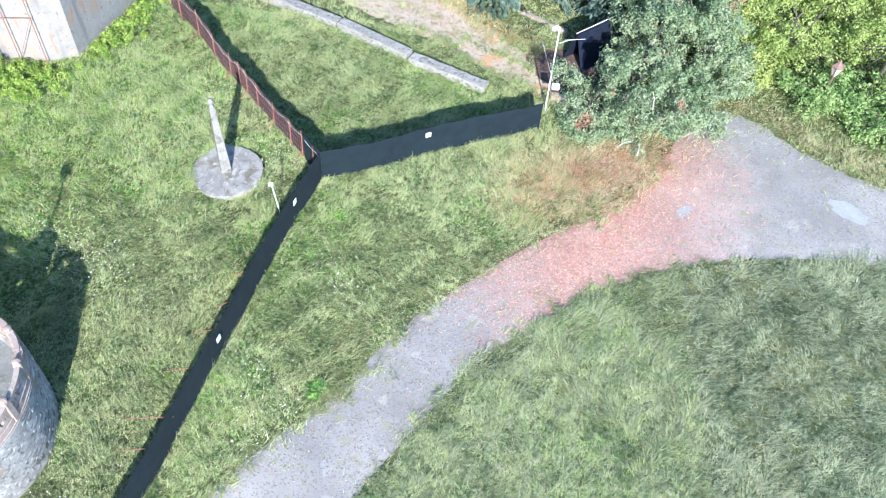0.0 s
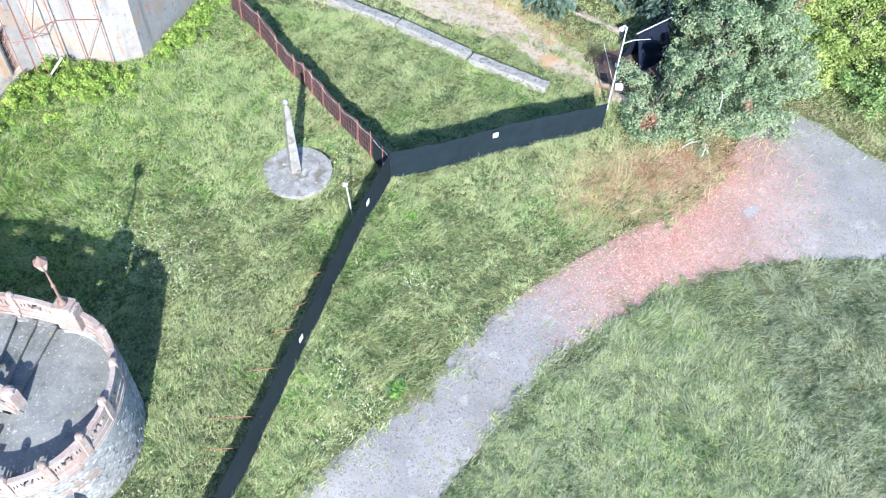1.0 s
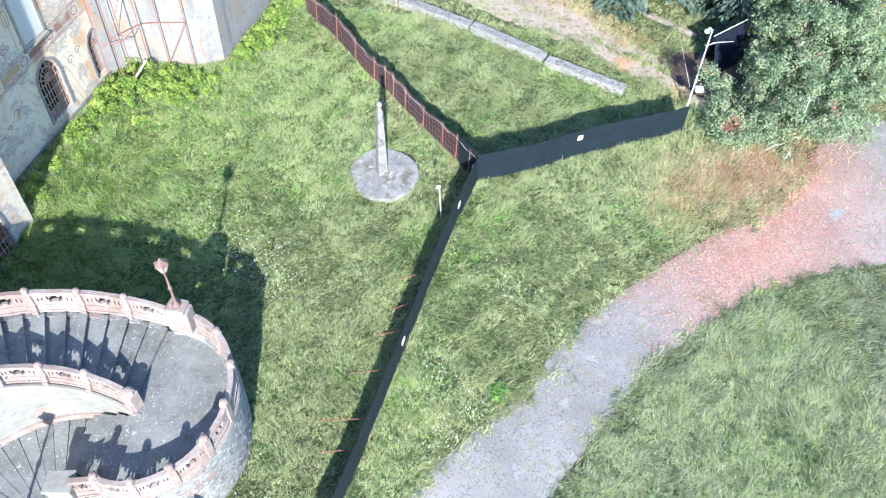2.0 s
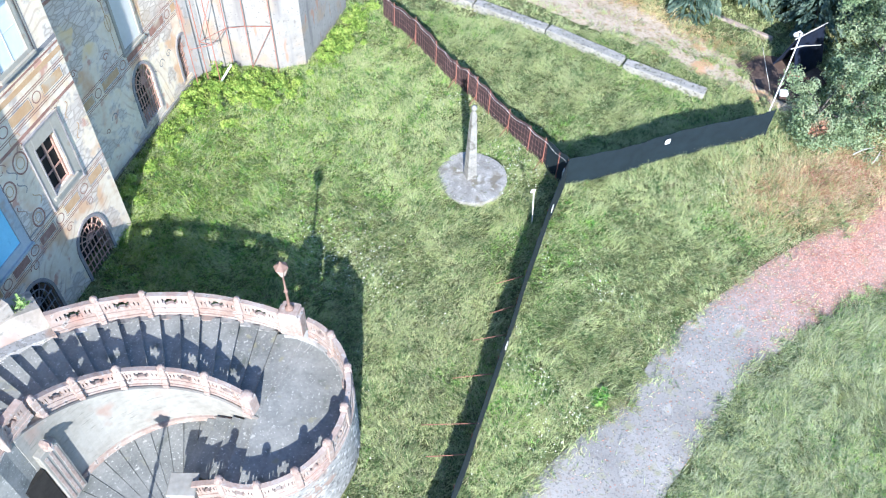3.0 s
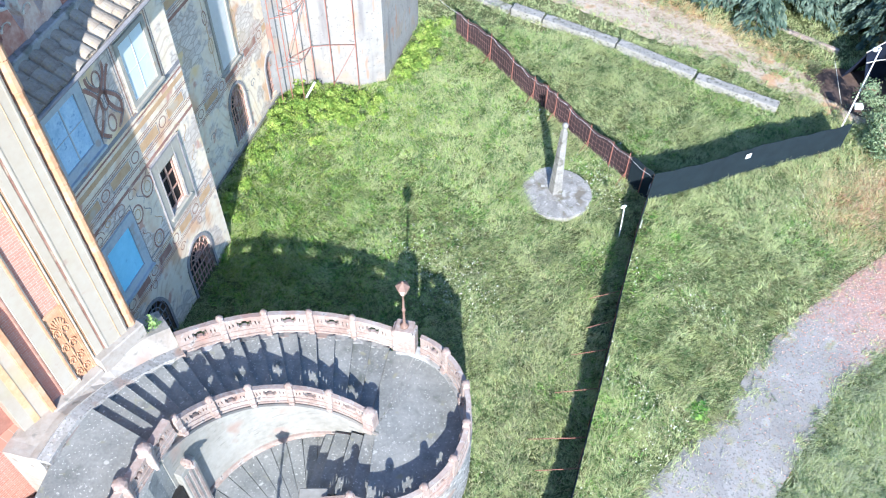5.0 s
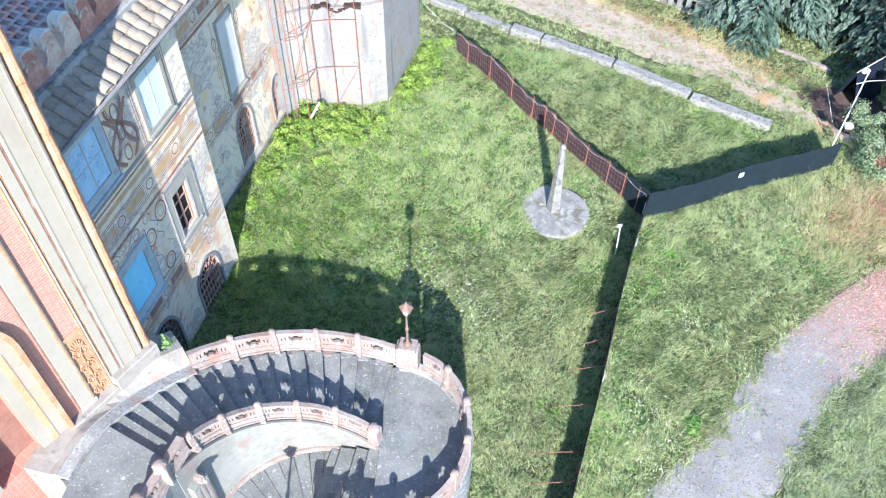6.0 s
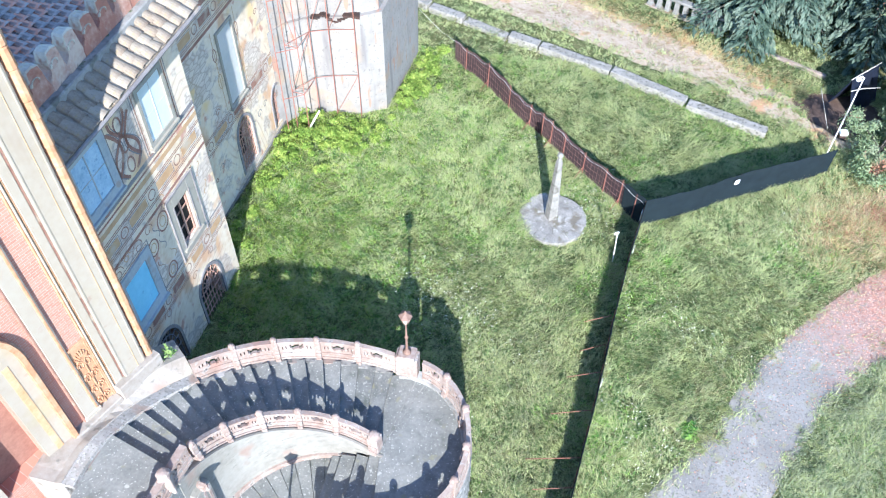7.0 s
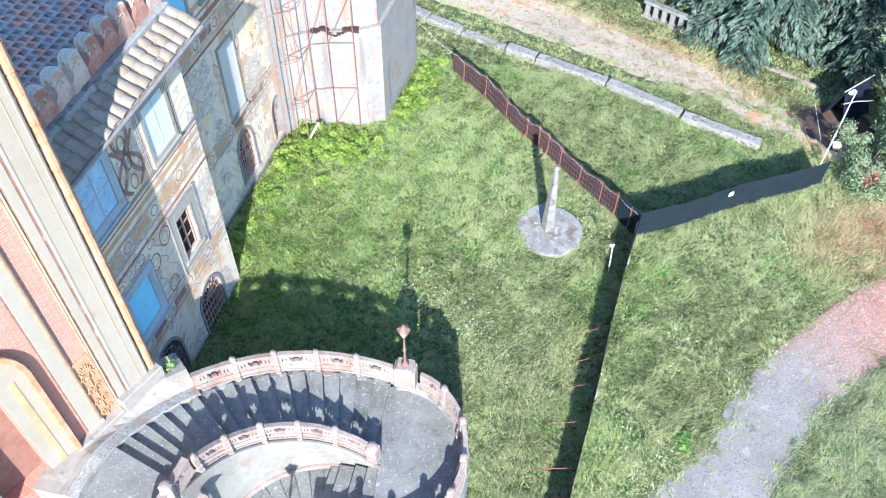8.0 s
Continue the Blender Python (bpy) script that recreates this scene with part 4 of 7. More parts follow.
for x, z, r, m_ in ((2.85, 7.25, 0.26, M_PAINT_OCHRE), (2.75, 6.95, 0.16, M_PAINT_RED), (1.05, 7.05, 0.22, M_PAINT_OCHRE), (4.3, 6.85, 0.28, M_PAINT_RED), (5.4, 6.85, 0.28, M_PAINT_RED), (4.85, 7.0, 0.18, M_PAINT_OCHRE), (3.7, 6.9, 0.22, M_PAINT_RED), (6.1, 9.6, 0.3, M_PAINT_RED), (1.3, 3.35, 0.18, M_PAINT_RED), (2.45, 3.35, 0.18, M_PAINT_RED), (4.2, 3.5, 0.22, M_PAINT_RED), (5.3, 3.5, 0.22, M_PAINT_OCHRE), (5.95, 5.6, 0.22, M_PAINT_GREY)):
    scroll(castle_wing, x, z, r, 0, m_, rnd.uniform(0.9, 1.5), rnd.choice((-1, 1)), 0.015)
for x0, x1, z0, z1 in ((4.0, 5.7, 4.3, 6.65), (4.0, 5.7, 9.1, 11.1), (0.9, 2.55, 8.8, 11.1)):
    for e, m_ in ((0.0, M_PAINT_RED), (0.09, M_PAINT_GREY)):
        stroke(castle_wing, [(x0 - e, z0 - e), (x1 + e, z0 - e), (x1 + e, z1 + e), (x0 - e, z1 + e), (x0 - e, z0 - e)], 0.022, 0, m_)
for x, z, r in ((3.0, 6.6, 0.34), (3.75, 6.2, 0.30), (5.95, 7.0, 0.30), (6.1, 5.0, 0.32), (3.3, 4.7, 0.30), (4.85, 8.95, 0.2)):
    for f, m_ in ((1.0, M_PAINT_RED), (0.55, M_PAINT_OCHRE)):
        oval(castle_wing, x, z, r * f * 0.8, r * f, 0, m_, 0.028 * f)
for x, z in ((3.0, 5.0), (3.3, 5.7), (3.7, 5.1), (3.4, 6.3), (0.6, 5.5), (0.7, 6.4)):
    stroke(castle_wing, [(x + 0.12 * math.sin(5 * t + x), z + 0.5 * t) for t in [k / 10 for k in range(11)]], 0.016, 0, rnd.choice((M_PAINT_RED, M_PAINT_OCHRE, M_PAINT_GREY)))

# eave, gutter, tiles, coping, carved crest
part("cornice", boxes(((-0.35, -0.5, 11.3), (7.9, 0.16, 11.48)), ((-0.5, -0.5, 11.48), (7.9, 0.34, 11.58))), M_CREAM2, castle_wing)
bm = bmesh.new()
tube(bm, [(-0.8, 0.52, 11.60), (7.9, 0.52, 11.60)], 0.06, 8)
part("gutter", bm, M_PAINT_GREY, castle_wing, "grey metal gutter")
SL = math.atan2(0.43, 0.82)
part("roof_bed", boxes(((-0.75, -0.96, -0.10), (7.9, 0.0, 0.0), pose(0, 0.50, 11.67, -math.degrees(SL)))), M_TILE_PALE, castle_wing)


def tile_mesh(name, material, length, r0, r1, sides=6, arch=0.8):
    """A half-round clay tile, along -y, tapered and open below."""
    verts, faces = [], []
    for y, r, lift in ((0, r0, 0.0), (-length, r1, 0.015)):
        for q in (r, r - 0.02):
            for k in range(sides + 1):
                t = math.pi * k / sides
                verts.append((q * math.cos(t), y, q * math.sin(t) * arch + lift))
    n = sides + 1
    for k in range(sides):
        faces += [(k, k + 1, 2 * n + k + 1, 2 * n + k), (n + k, 3 * n + k, 3 * n + k + 1, n + k + 1), (k, n + k, n + k + 1, k + 1)]
    return raw(name, verts, faces, material)


cover = tile_mesh("roof_tile", M_TILE_PALE, 0.38, 0.178, 0.155, 6, 0.5)
rnd = random.Random(3)
for i in range(22):
    for j in range(3):
        x = -0.63 + 0.40 * i + rnd.uniform(-0.03, 0.03)
        m_ = pose(0, 0.50, 11.68, -math.degrees(SL)) @ pose(x, -0.30 * j + rnd.uniform(-0.03, 0.03), 0.02 + rnd.uniform(0, 0.03), rnd.uniform(0, 5), rnd.uniform(-4, 4), rnd.uniform(-5, 5))
        part("roof_tile", cover, None, castle_wing, m=m_)
pan = raw("pan_tile", [(-0.13, 0, 0.02), (0.13, 0, 0.02), (0.13, -0.44, 0.035), (-0.13, -0.44, 0.035), (-0.13, 0, -0.01), (0.13, 0, -0.01), (0.13, -0.44, 0.0), (-0.13, -0.44, 0.0)], [(0, 1, 2, 3), (4, 7, 6, 5), (0, 4, 5, 1), (1, 5, 6, 2), (2, 6, 7, 3), (3, 7, 4, 0)], M_TILE_PALE)
for i in range(21):
    for j in range(2):
        part("pan_tile", pan, None, castle_wing, m=pose(0, 0.50, 11.68, -math.degrees(SL)) @ pose(-0.43 + 0.40 * i, -0.44 * j + rnd.uniform(-0.02, 0.02), 0.0, 0, rnd.uniform(-4, 4), 0))
part("coping", boxes(((-0.7, -0.52, 11.3), (7.9, -0.28, 12.34)), bevel=0.03), M_BARE, castle_wing, "grey stone coping")


def crest_block(h):
    """A carved roof crest: swept body with a rounded lichen head and a side volute."""
    bm = bmesh.new()
    prof = [(-0.40, 0), (-0.42, 0.25), (-0.26, 0.45), (-0.30, h * 0.7), (-0.18, h * 0.95), (0, h), (0.16, h * 0.93), (0.24, h * 0.72), (0.18, 0.5), (0.38, 0.3), (0.40, 0)]
    fr = [bm.verts.new((x, 0.17, z)) for x, z in prof]
    bk = [bm.verts.new((x, -0.17, z)) for x, z in prof]
    bm.faces.new(fr)
    bm.faces.new(bk[::-1])
    for i in range(len(prof)):
        j = (i + 1) % len(prof)
        bm.faces.new((fr[i], fr[j], bk[j], bk[i]))
    bmesh.ops.bevel(bm, geom=bm.edges[:], offset=0.04, segments=1, affect="EDGES")
    for s in (-1, 1):
        tube(bm, [(0.05 + 0.16 * math.cos(t) * (1 - t / 12), s * 0.18, h * 0.6 + 0.16 * math.sin(t) * (1 - t / 12)) for t in [0.5 * k for k in range(14)]], 0.03, 5)
    weather(bm, 0.05, 3.0)
    me = finish(bm, "crest_block", M_CREST)
    me.materials.append(M_CRESTTOP)
    for f in me.polygons:
        f.material_index = int(f.center.z > h * 0.62 and f.normal.z > -0.2)
    return me


M_CREST = mat("carved_red_stone", ((0.40, 0.19, 0.14), (0.52, 0.33, 0.26), (0.62, 0.50, 0.41)), 1.7, 9, 0.9, 0.5, spots=(((0.50, 0.47, 0.43), 3.0, 0.40, 0.14), ((0.56, 0.46, 0.22), 2.0, 0.34, 0.12), ((0.24, 0.15, 0.12), 4.0, 0.38, 0.1)), objects=0.5)
M_CRESTTOP = mat("yellow_white_lichen", ((0.44, 0.37, 0.29), (0.58, 0.53, 0.43), (0.66, 0.61, 0.50)), 2.2, 9, 0.95, 0.4, spots=(((0.58, 0.46, 0.16), 2.0, 0.46, 0.1), ((0.40, 0.22, 0.16), 3.0, 0.42, 0.1)), objects=0.3)
crest = crest_block(1.08)
for k in range(11):
    part("crest_block", crest, None, castle_wing, m=pose(-0.35 + 0.72 * k, -0.66, 12.25 + rnd.uniform(-0.03, 0.03), 0, 0, rnd.uniform(-6, 6)))
part("crest_wall", boxes(((-0.65, -0.84, 11.0), (7.9, -0.53, 12.3))), M_CREST, castle_wing)
SR = 15.0
part("roof_bed", boxes(((-1.1, -8.2, -0.1), (7.9, 0.0, 0.0), pose(0, -0.86, 12.22, -SR))), M_TILE, castle_wing)
cover2 = tile_mesh("roof_tile", M_TILE, 0.34, 0.148, 0.128, 4, 0.38)
rest_v, rest_f = [], []
for i in range(31):
    for j in range(26):
        m_ = pose(0, -0.86, 12.24, -SR) @ pose(-1.0 + 0.28 * i + 0.14 * (j % 2) + rnd.uniform(-0.02, 0.02), -0.10 - 0.25 * j, 0.01 + rnd.uniform(0, 0.02), 5, 0, rnd.uniform(-6, 6))
        if 3 <= i < 25 and j < 13:
            part("roof_tile", cover2, None, castle_wing, m=m_)
        else:
            o = len(rest_v)
            rest_v += [m_ @ v.co for v in cover2.vertices]
            rest_f += [[o + q for q in f.vertices] for f in cover2.polygons]
M_TILE_REST = mat("old_roof_tile_field", ((0.35, 0.315, 0.29), (0.47, 0.415, 0.375), (0.54, 0.455, 0.39), (0.72, 0.36, 0.24)), 1.5, 12, 0.9, 0.4, islands=0.6, spots=(((0.50, 0.49, 0.46), 6.0, 0.38, 0.1),))
field = part("roof_tiles", raw("roof_tiles", rest_v, rest_f, M_TILE_REST), None, castle_wing)
field["kind"] = "stuff"

# set-back wall between the wing and the tower
castle_rear = thing("castle_rear_wall", "set-back castle wall with peeling painted plaster and grilled windows", "building", W @ pose(0, -1.55, 0, 0, 0, 0))
rear_arch = (-5.45, -4.2, 1.45, 3.0, 3.85)
rear_arch2 = (-8.1, -7.3, 1.3, 2.6, 3.2)
part("wall", wall_with_holes(-8.9, 0.6, -0.6, 12.25, 0, 0.55, [(a[0], a[1], a[2], a[4]) for a in (rear_arch, rear_arch2)]), M_FRESCO, castle_rear)
for a in (rear_arch, rear_arch2):
    arched_window(castle_rear, *a, 0.0, M_FRESCO, M_RED_IRON)
window(castle_rear, -5.4, -4.35, 4.85, 7.9, M_PALE, frame_mat=M_FRAME, w=0.10)
window(castle_rear, -5.2, -4.1, 10.2, 12.0, M_BLUE)
window(castle_rear, -3.2, -2.1, 10.2, 12.0, M_BLUE)
part("plinth", boxes(((-8.9, -0.1, -0.6), (-0.1, 0.07, 1.1))), M_BARE, castle_rear)
frieze(castle_rear, -8.9, -0.1, 4.45, 0, 1.0, rnd)
frieze(castle_rear, -8.9, -0.1, 8.9, 0, 0.8, rnd)
for z, h, m_ in ((9.35, 0.2, M_PAINT_RED), (9.7, 0.08, M_PAINT_GREY), (8.35, 0.12, M_PAINT_RED), (9.95, 0.2, M_PAINT_OCHRE)):
    band(castle_rear, -8.9, -0.1, z, h, 0, m_)
for k in range(14):
    scroll(castle_rear, -8.4 + 0.56 * k, rnd.choice((5.2, 6.0, 7.2, 2.9, 10.4)) + rnd.uniform(-0.2, 0.2), rnd.uniform(0.12, 0.22), 0, rnd.choice((M_PAINT_RED, M_PAINT_OCHRE, M_PAINT_GREY)), rnd.uniform(0.8, 1.4), rnd.choice((-1, 1)), 0.018)
for x in (-5.75, -4.0):
    stroke(castle_rear, [(x, 4.9), (x, 8.2)], 0.02, 0, M_PAINT_OCHRE)
    oval(castle_rear, x, 6.2, 0.14, 0.3, 0, M_PAINT_OCHRE)
    oval(castle_rear, x, 7.3, 0.12, 0.26, 0, M_PAINT_RED)

# corner tower with flared foot and broken ledge
tower = thing("castle_tower", "pale weathered corner tower with a broken stone ledge", "building")
foot = [(-20.6, 25.6), (-19.9, 26.55), (-18.9, 27.1), (-17.1, 27.3), (-16.1, 27.8), (-15.65, 30.0), (-15.15, 32.6), (-17.5, 35.0), (-22.5, 34.0)]
mid_x, mid_y = -18.6, 30.5
shaft = [(mid_x + (x - mid_x) * 0.94, mid_y + (y - mid_y) * 0.94) for x, y in foot]
bm = bmesh.new()
prism(bm, foot, -0.5, 5.62)
part("foot_wall", bm, M_TOWER, tower)
bm = bmesh.new()
prism(bm, shaft, 5.5, 14.0)
part("shaft_wall", bm, M_TOWER, tower)
bm = bmesh.new()
rnd = random.Random(8)
for k in range(16):
    f = k / 15
    p = Vector(foot[2]).lerp(Vector(foot[3]), f)
    dz = 0.16 * math.sin(f * 9) * math.sin(f * 3.1) + rnd.uniform(-0.04, 0.04)
    box(bm, (p.x - 0.02, p.y - 0.05, 5.58 + dz), (p.x + 0.14, p.y + 0.35, 5.64 + dz + rnd.uniform(0.0, 0.06)))
weather(bm, 0.05, 5.0)
part("broken_ledge", bm, M_IRON, tower, "dark broken edge of the ledge")

# scaffold of rusty poles against the tower
scaffold = thing("scaffold", "rusty red steel scaffold standing against the tower", "scaffold")
posts = [(-19.75, 25.75), (-18.95, 26.75), (-18.2, 26.95), (-17.15, 27.05), (-19.2, 25.6), (-20.0, 25.2)]
for x, y in posts:
    bm = bmesh.new()
    tube(bm, [(x, y, float(ground_z(x, y)) - 0.05), (x, y, 11.0)], 0.02, 6)
    part("post", bm, M_RUST, scaffold)
for (p, q) in ((0, 1), (1, 2), (2, 3), (4, 0), (4, 5), (1, 4)):
    for z in (2.9, 5.2, 7.5, 9.6):
        bm = bmesh.new()
        tube(bm, [(*posts[p], z), (*posts[q], z)], 0.015, 6)
        part("ledger", bm, M_RUST, scaffold)
for (p, q, za, zb) in ((0, 1, 2.9, 5.2), (1, 2, 5.2, 7.5), (2, 3, 0.9, 2.9), (4, 0, 5.2, 7.5), (2, 3, 5.2, 7.5)):
    bm = bmesh.new()
    tube(bm, [(*posts[p], za), (*posts[q], zb)], 0.012, 6)
    part("brace", bm, M_RUST, scaffold)
plank = tagged(part("plank", boxes(((-0.045, -0.55, -0.015), (0.045, 0.55, 0.015)), bevel=0.008), M_WHITE, m=pose(-19.05, 25.85, 1.25, 22, 0, -22)), "pale plank leaning on weeds below the scaffold", "plank")

# main facade on the terrace
F_U = Vector((math.cos(radians(-119)), math.sin(radians(-119)), 0))
F = Matrix(((F_U.x, -F_U.y, 0, -20.48), (F_U.y, F_U.x, 0, 11.21), (0, 0, 1, 0), (0, 0, 0, 1)))  # x along the facade from its corner, y outward
facade = thing("castle_facade", "tall castle facade with cream pilasters, orange mouldings and brick panels", "building", F)
part("wall", wall_with_holes(0.02, 12.0, 0.0, 26.0, -0.12, 1.5, [(3.7, 5.0, 4.7, 9.4)]), M_BRICK, facade)
# rounded corner moulding of worn terracotta, in uneven lengths
rnd = random.Random(31)
z = 3.6
while z < 26.0:
    h = rnd.uniform(0.45, 0.8)
    bm = bmesh.new()
    lathe(bm, [(0.115, z), (0.13 + rnd.uniform(0, 0.015), z + 0.03), (0.125, z + h - 0.04), (0.105, z + h)], 10, (0.115, -0.10))
    part("corner_strip", weather(bm, 0.012, 3.0), M_ORANGE, facade)
    z += h
# recess coloured dark red to paint the shadow between strip and pilaster
part("groove", boxes(((0.23, -0.3, 4.2), (0.30, -0.09, 26.0))), M_PAINT_RED, facade)
part("pilaster", boxes(((0.30, -0.4, 4.2), (1.02, 0.02, 26.0)), bevel=0.015), M_CREAM, facade)
for x, w, m_ in ((0.34, 0.04, M_CREAM), (0.56, 0.014, M_PAINT_OCHRE), (0.96, 0.05, M_CREAM)):
    part("moulding", boxes(((x, 0.0, 4.9), (x + w, 0.035, 26.0)), bevel=0.006), m_, facade)
part("groove", boxes(((1.03, -0.3, 4.4), (1.08, -0.05, 26.0))), M_PAINT_RED, facade)
part("moulding", boxes(((1.08, -0.3, 4.4), (1.31, -0.03, 26.0)), bevel=0.012), M_CREAM, facade)
for x, y, m_ in ((1.31, -0.05, M_ORANGE), (1.375, -0.02, M_CREAM), (1.425, -0.06, M_ORANGE)):
    part("moulding", boxes(((x, -0.3, 4.4), (x + 0.045, y, 26.0)), bevel=0.012), m_, facade)
panel = part("carved_panel", boxes(((1.47, -0.3, 4.6), (1.98, -0.10, 7.45)), bevel=0.02), M_ORANGE, facade, "orange terracotta panel carved with leaf scrolls")
part("border", boxes(((1.47, -0.11, 7.45), (1.98, -0.06, 7.53)), ((1.47, -0.11, 4.7), (1.51, -0.06, 7.45))), M_ORANGE, panel)
# a palmette over pairs of leaf volutes on a stem
for k, (z, r) in enumerate(((6.75, 0.20), (6.15, 0.19), (5.6, 0.17), (5.1, 0.15))):
    for side in (-1, 1):
        bm = bmesh.new()
        tube(bm, [(1.74 + side * (0.11 + r * 0.55 * (1 - t / 12) * math.cos(t)), -0.085, z + r * (1 - t / 12) * math.sin(t)) for t in [0.5 * j for j in range(18)]], [0.032 - 0.001 * j for j in range(18)], 5)
        part("carving", bm, M_ORANGE, panel)
for k in range(7):
    t = radians(30 + 20 * k)
    bm = bmesh.new()
    tube(bm, [(1.74, -0.09, 6.85), (1.74 + 0.13 * math.cos(t), -0.07, 6.85 + 0.22 * math.sin(t)), (1.74 + 0.21 * math.cos(t), -0.085, 6.85 + 0.42 * math.sin(t))], [0.015, 0.035, 0.02], 5)
    part("carving", bm, M_ORANGE, panel)
bm = bmesh.new()
tube(bm, [(1.74, -0.09, 4.75), (1.74, -0.08, 6.9)], 0.022, 5)
part("carving", bm, M_ORANGE, panel)
part("pilaster", boxes(((1.98, -0.4, 4.2), (2.45, -0.035, 26.0)), ((1.95, -0.4, 4.2), (2.48, 0.0, 5.0)), bevel=0.02), M_CREAM, facade)
part("moulding", boxes(((2.02, -0.05, 5.0), (2.09, -0.02, 26.0)), bevel=0.01), M_ORANGE, facade)
part("moulding", boxes(((2.45, -0.3, 4.4), (2.51, -0.04, 26.0)), bevel=0.012), M_PAINT_RED, facade)
door = part("doorway", arch_band(3.7, 5.0, 4.7, 8.6, 9.4, -0.13, 0.10, 0.72), M_CREAM, facade, "cream arched doorway surround with yellow stains")
part("spandrel", arch_fill(3.7, 5.0, 8.6, 9.4, -0.12, 1.2), M_BRICK, door)
part("door_leaf", boxes(((3.4, -0.62, 4.7), (5.3, -0.55, 9.7))), M_DOOR, door)
part("arch_moulding", arch_band(2.98, 5.72, 4.7, 8.6, 10.12, -0.13, 0.24, 0.13), M_ORANGE, door)
part("arch_moulding", arch_band(2.85, 5.85, 4.7, 8.6, 10.25, -0.13, 0.12, 0.06), M_PAINT_RED, door)
part("jamb_stripe", boxes(((3.25, -0.04, 4.8), (3.42, -0.015, 8.6))), M_PAINT_OCHRE, door)
part("pilaster", boxes(((6.25, -0.4, 4.2), (6.75, 0.05, 26.0)), bevel=0.02), M_CREAM, facade)
part("foot_block", weather(boxes(((-0.05, -0.4, 3.4), (1.4, 0.2, 5.2)), ((1.4, -0.4, 3.4), (2.95, 0.18, 4.86)), bevel=0.03), 0.03, 2.0), M_BANK, facade)

# ---- garden ----


def on_ground(x, y, dz=0.0):
    return (x, y, float(ground_z(x, y)) + dz)


M_KERB0 = mat("worn_obelisk_stone", ((0.17, 0.165, 0.15), (0.25, 0.24, 0.22), (0.34, 0.33, 0.305)), 2.4, 20, 0.95, 0.8, spots=(((0.14, 0.13, 0.11), 3.0, 0.44, 0.08),))
# sundial: round stone floor of wedge slabs and a tapering obelisk
sundial = thing("sundial", "pale stone obelisk with a ball on a cracked round stone floor", "sundial", pose(-8.62, 22.15, 0.02, 0, 0, 8))
rnd = random.Random(2)
bm = bmesh.new()
lathe(bm, [(1.36, -0.3), (1.36, 0.02)], 40)
part("bed", bm, M_SLAB, sundial)
for r0, r1, n in ((0.05, 0.5, 6), (0.51, 0.95, 11), (0.96, 1.38, 16)):
    for k in range(n):
        a, b = 360 * k / n + 0.5, 360 * (k + 1) / n - 0.5
        wob = rnd.uniform(-0.04, 0.04) if r1 > 1.3 else 0
        bm = bmesh.new()
        ts = [a, (a + b) / 2, b]
        ribbon(bm, [polar((0, 0), r0, t) for t in ts], [polar((0, 0), r1 + wob, t) for t in ts], [-0.05] * 3, [0.04 + rnd.uniform(-0.012, 0.012)] * 3)
        part("slab", weather(bm, 0.02, 2.5), M_SLAB, sundial)
bm = bmesh.new()
w0, w1, h = 0.20, 0.10, 3.13
lo = [bm.verts.new((sx * w0, sy * w0, 0.02)) for sx, sy in ((-1, -1), (1, -1), (1, 1), (-1, 1))]
hi = [bm.verts.new((sx * w1, sy * w1, h)) for sx, sy in ((-1, -1), (1, -1), (1, 1), (-1, 1))]
top = [bm.verts.new((sx * 0.05, sy * 0.05, h + 0.16)) for sx, sy in ((-1, -1), (1, -1), (1, 1), (-1, 1))]
for A_, B_ in ((lo, hi), (hi, top)):
    for i in range(4):
        bm.faces.new((A_[i], A_[(i + 1) % 4], B_[(i + 1) % 4], B_[i]))
bm.faces.new(top)
bm.faces.new(lo[::-1])
bmesh.ops.bevel(bm, geom=bm.edges[:], offset=0.015, segments=1, affect="EDGES")
part("obelisk", bm, M_KERB0, sundial, m=pose(-0.05, 0.06, 0, 0, 0, 20))
bm = bmesh.new()
lathe(bm, [(0.03, h + 0.12), (0.05, h + 0.18), (0.10, h + 0.22), (0.12, h + 0.30), (0.10, h + 0.37), (0.03, h + 0.42)], 10)
part("ball", bm, M_BARE, sundial, smooth=True, m=pose(-0.05, 0.06, 0))


# lamps
def lamp(name, label, m):
    ob = thing(name, label, "lamp", m)
    bm = bmesh.new()
    lathe(bm, [(0.13, 0), (0.13, 0.06), (0.07, 0.12), (0.045, 0.2), (0.04, 0.75), (0.065, 0.8), (0.065, 0.86), (0.035, 0.9), (0.03, 1.5), (0.06, 1.54), (0.02, 1.6)], 10)
    part("post", bm, M_LAMP, ob, smooth=True)
    bm = bmesh.new()
    lathe(bm, [(0.07, 1.56), (0.19, 1.90)], 6)
    part("lantern", bm, M_LAMPGLASS, ob, "dusty six-sided lantern glass")
    for k in range(6):
        t = radians(60 * k)
        bm = bmesh.new()
        tube(bm, [(0.072 * math.cos(t), 0.072 * math.sin(t), 1.55), (0.195 * math.cos(t), 0.195 * math.sin(t), 1.91)], 0.012, 5)
        part("rib", bm, M_LAMP, ob)
    bm = bmesh.new()
    lathe(bm, [(0.21, 1.90), (0.21, 1.93), (0.09, 2.03), (0.05, 2.06), (0.03, 2.12), (0.01, 2.16)], 6)
    part("cap", bm, M_LAMP, ob)
    return ob


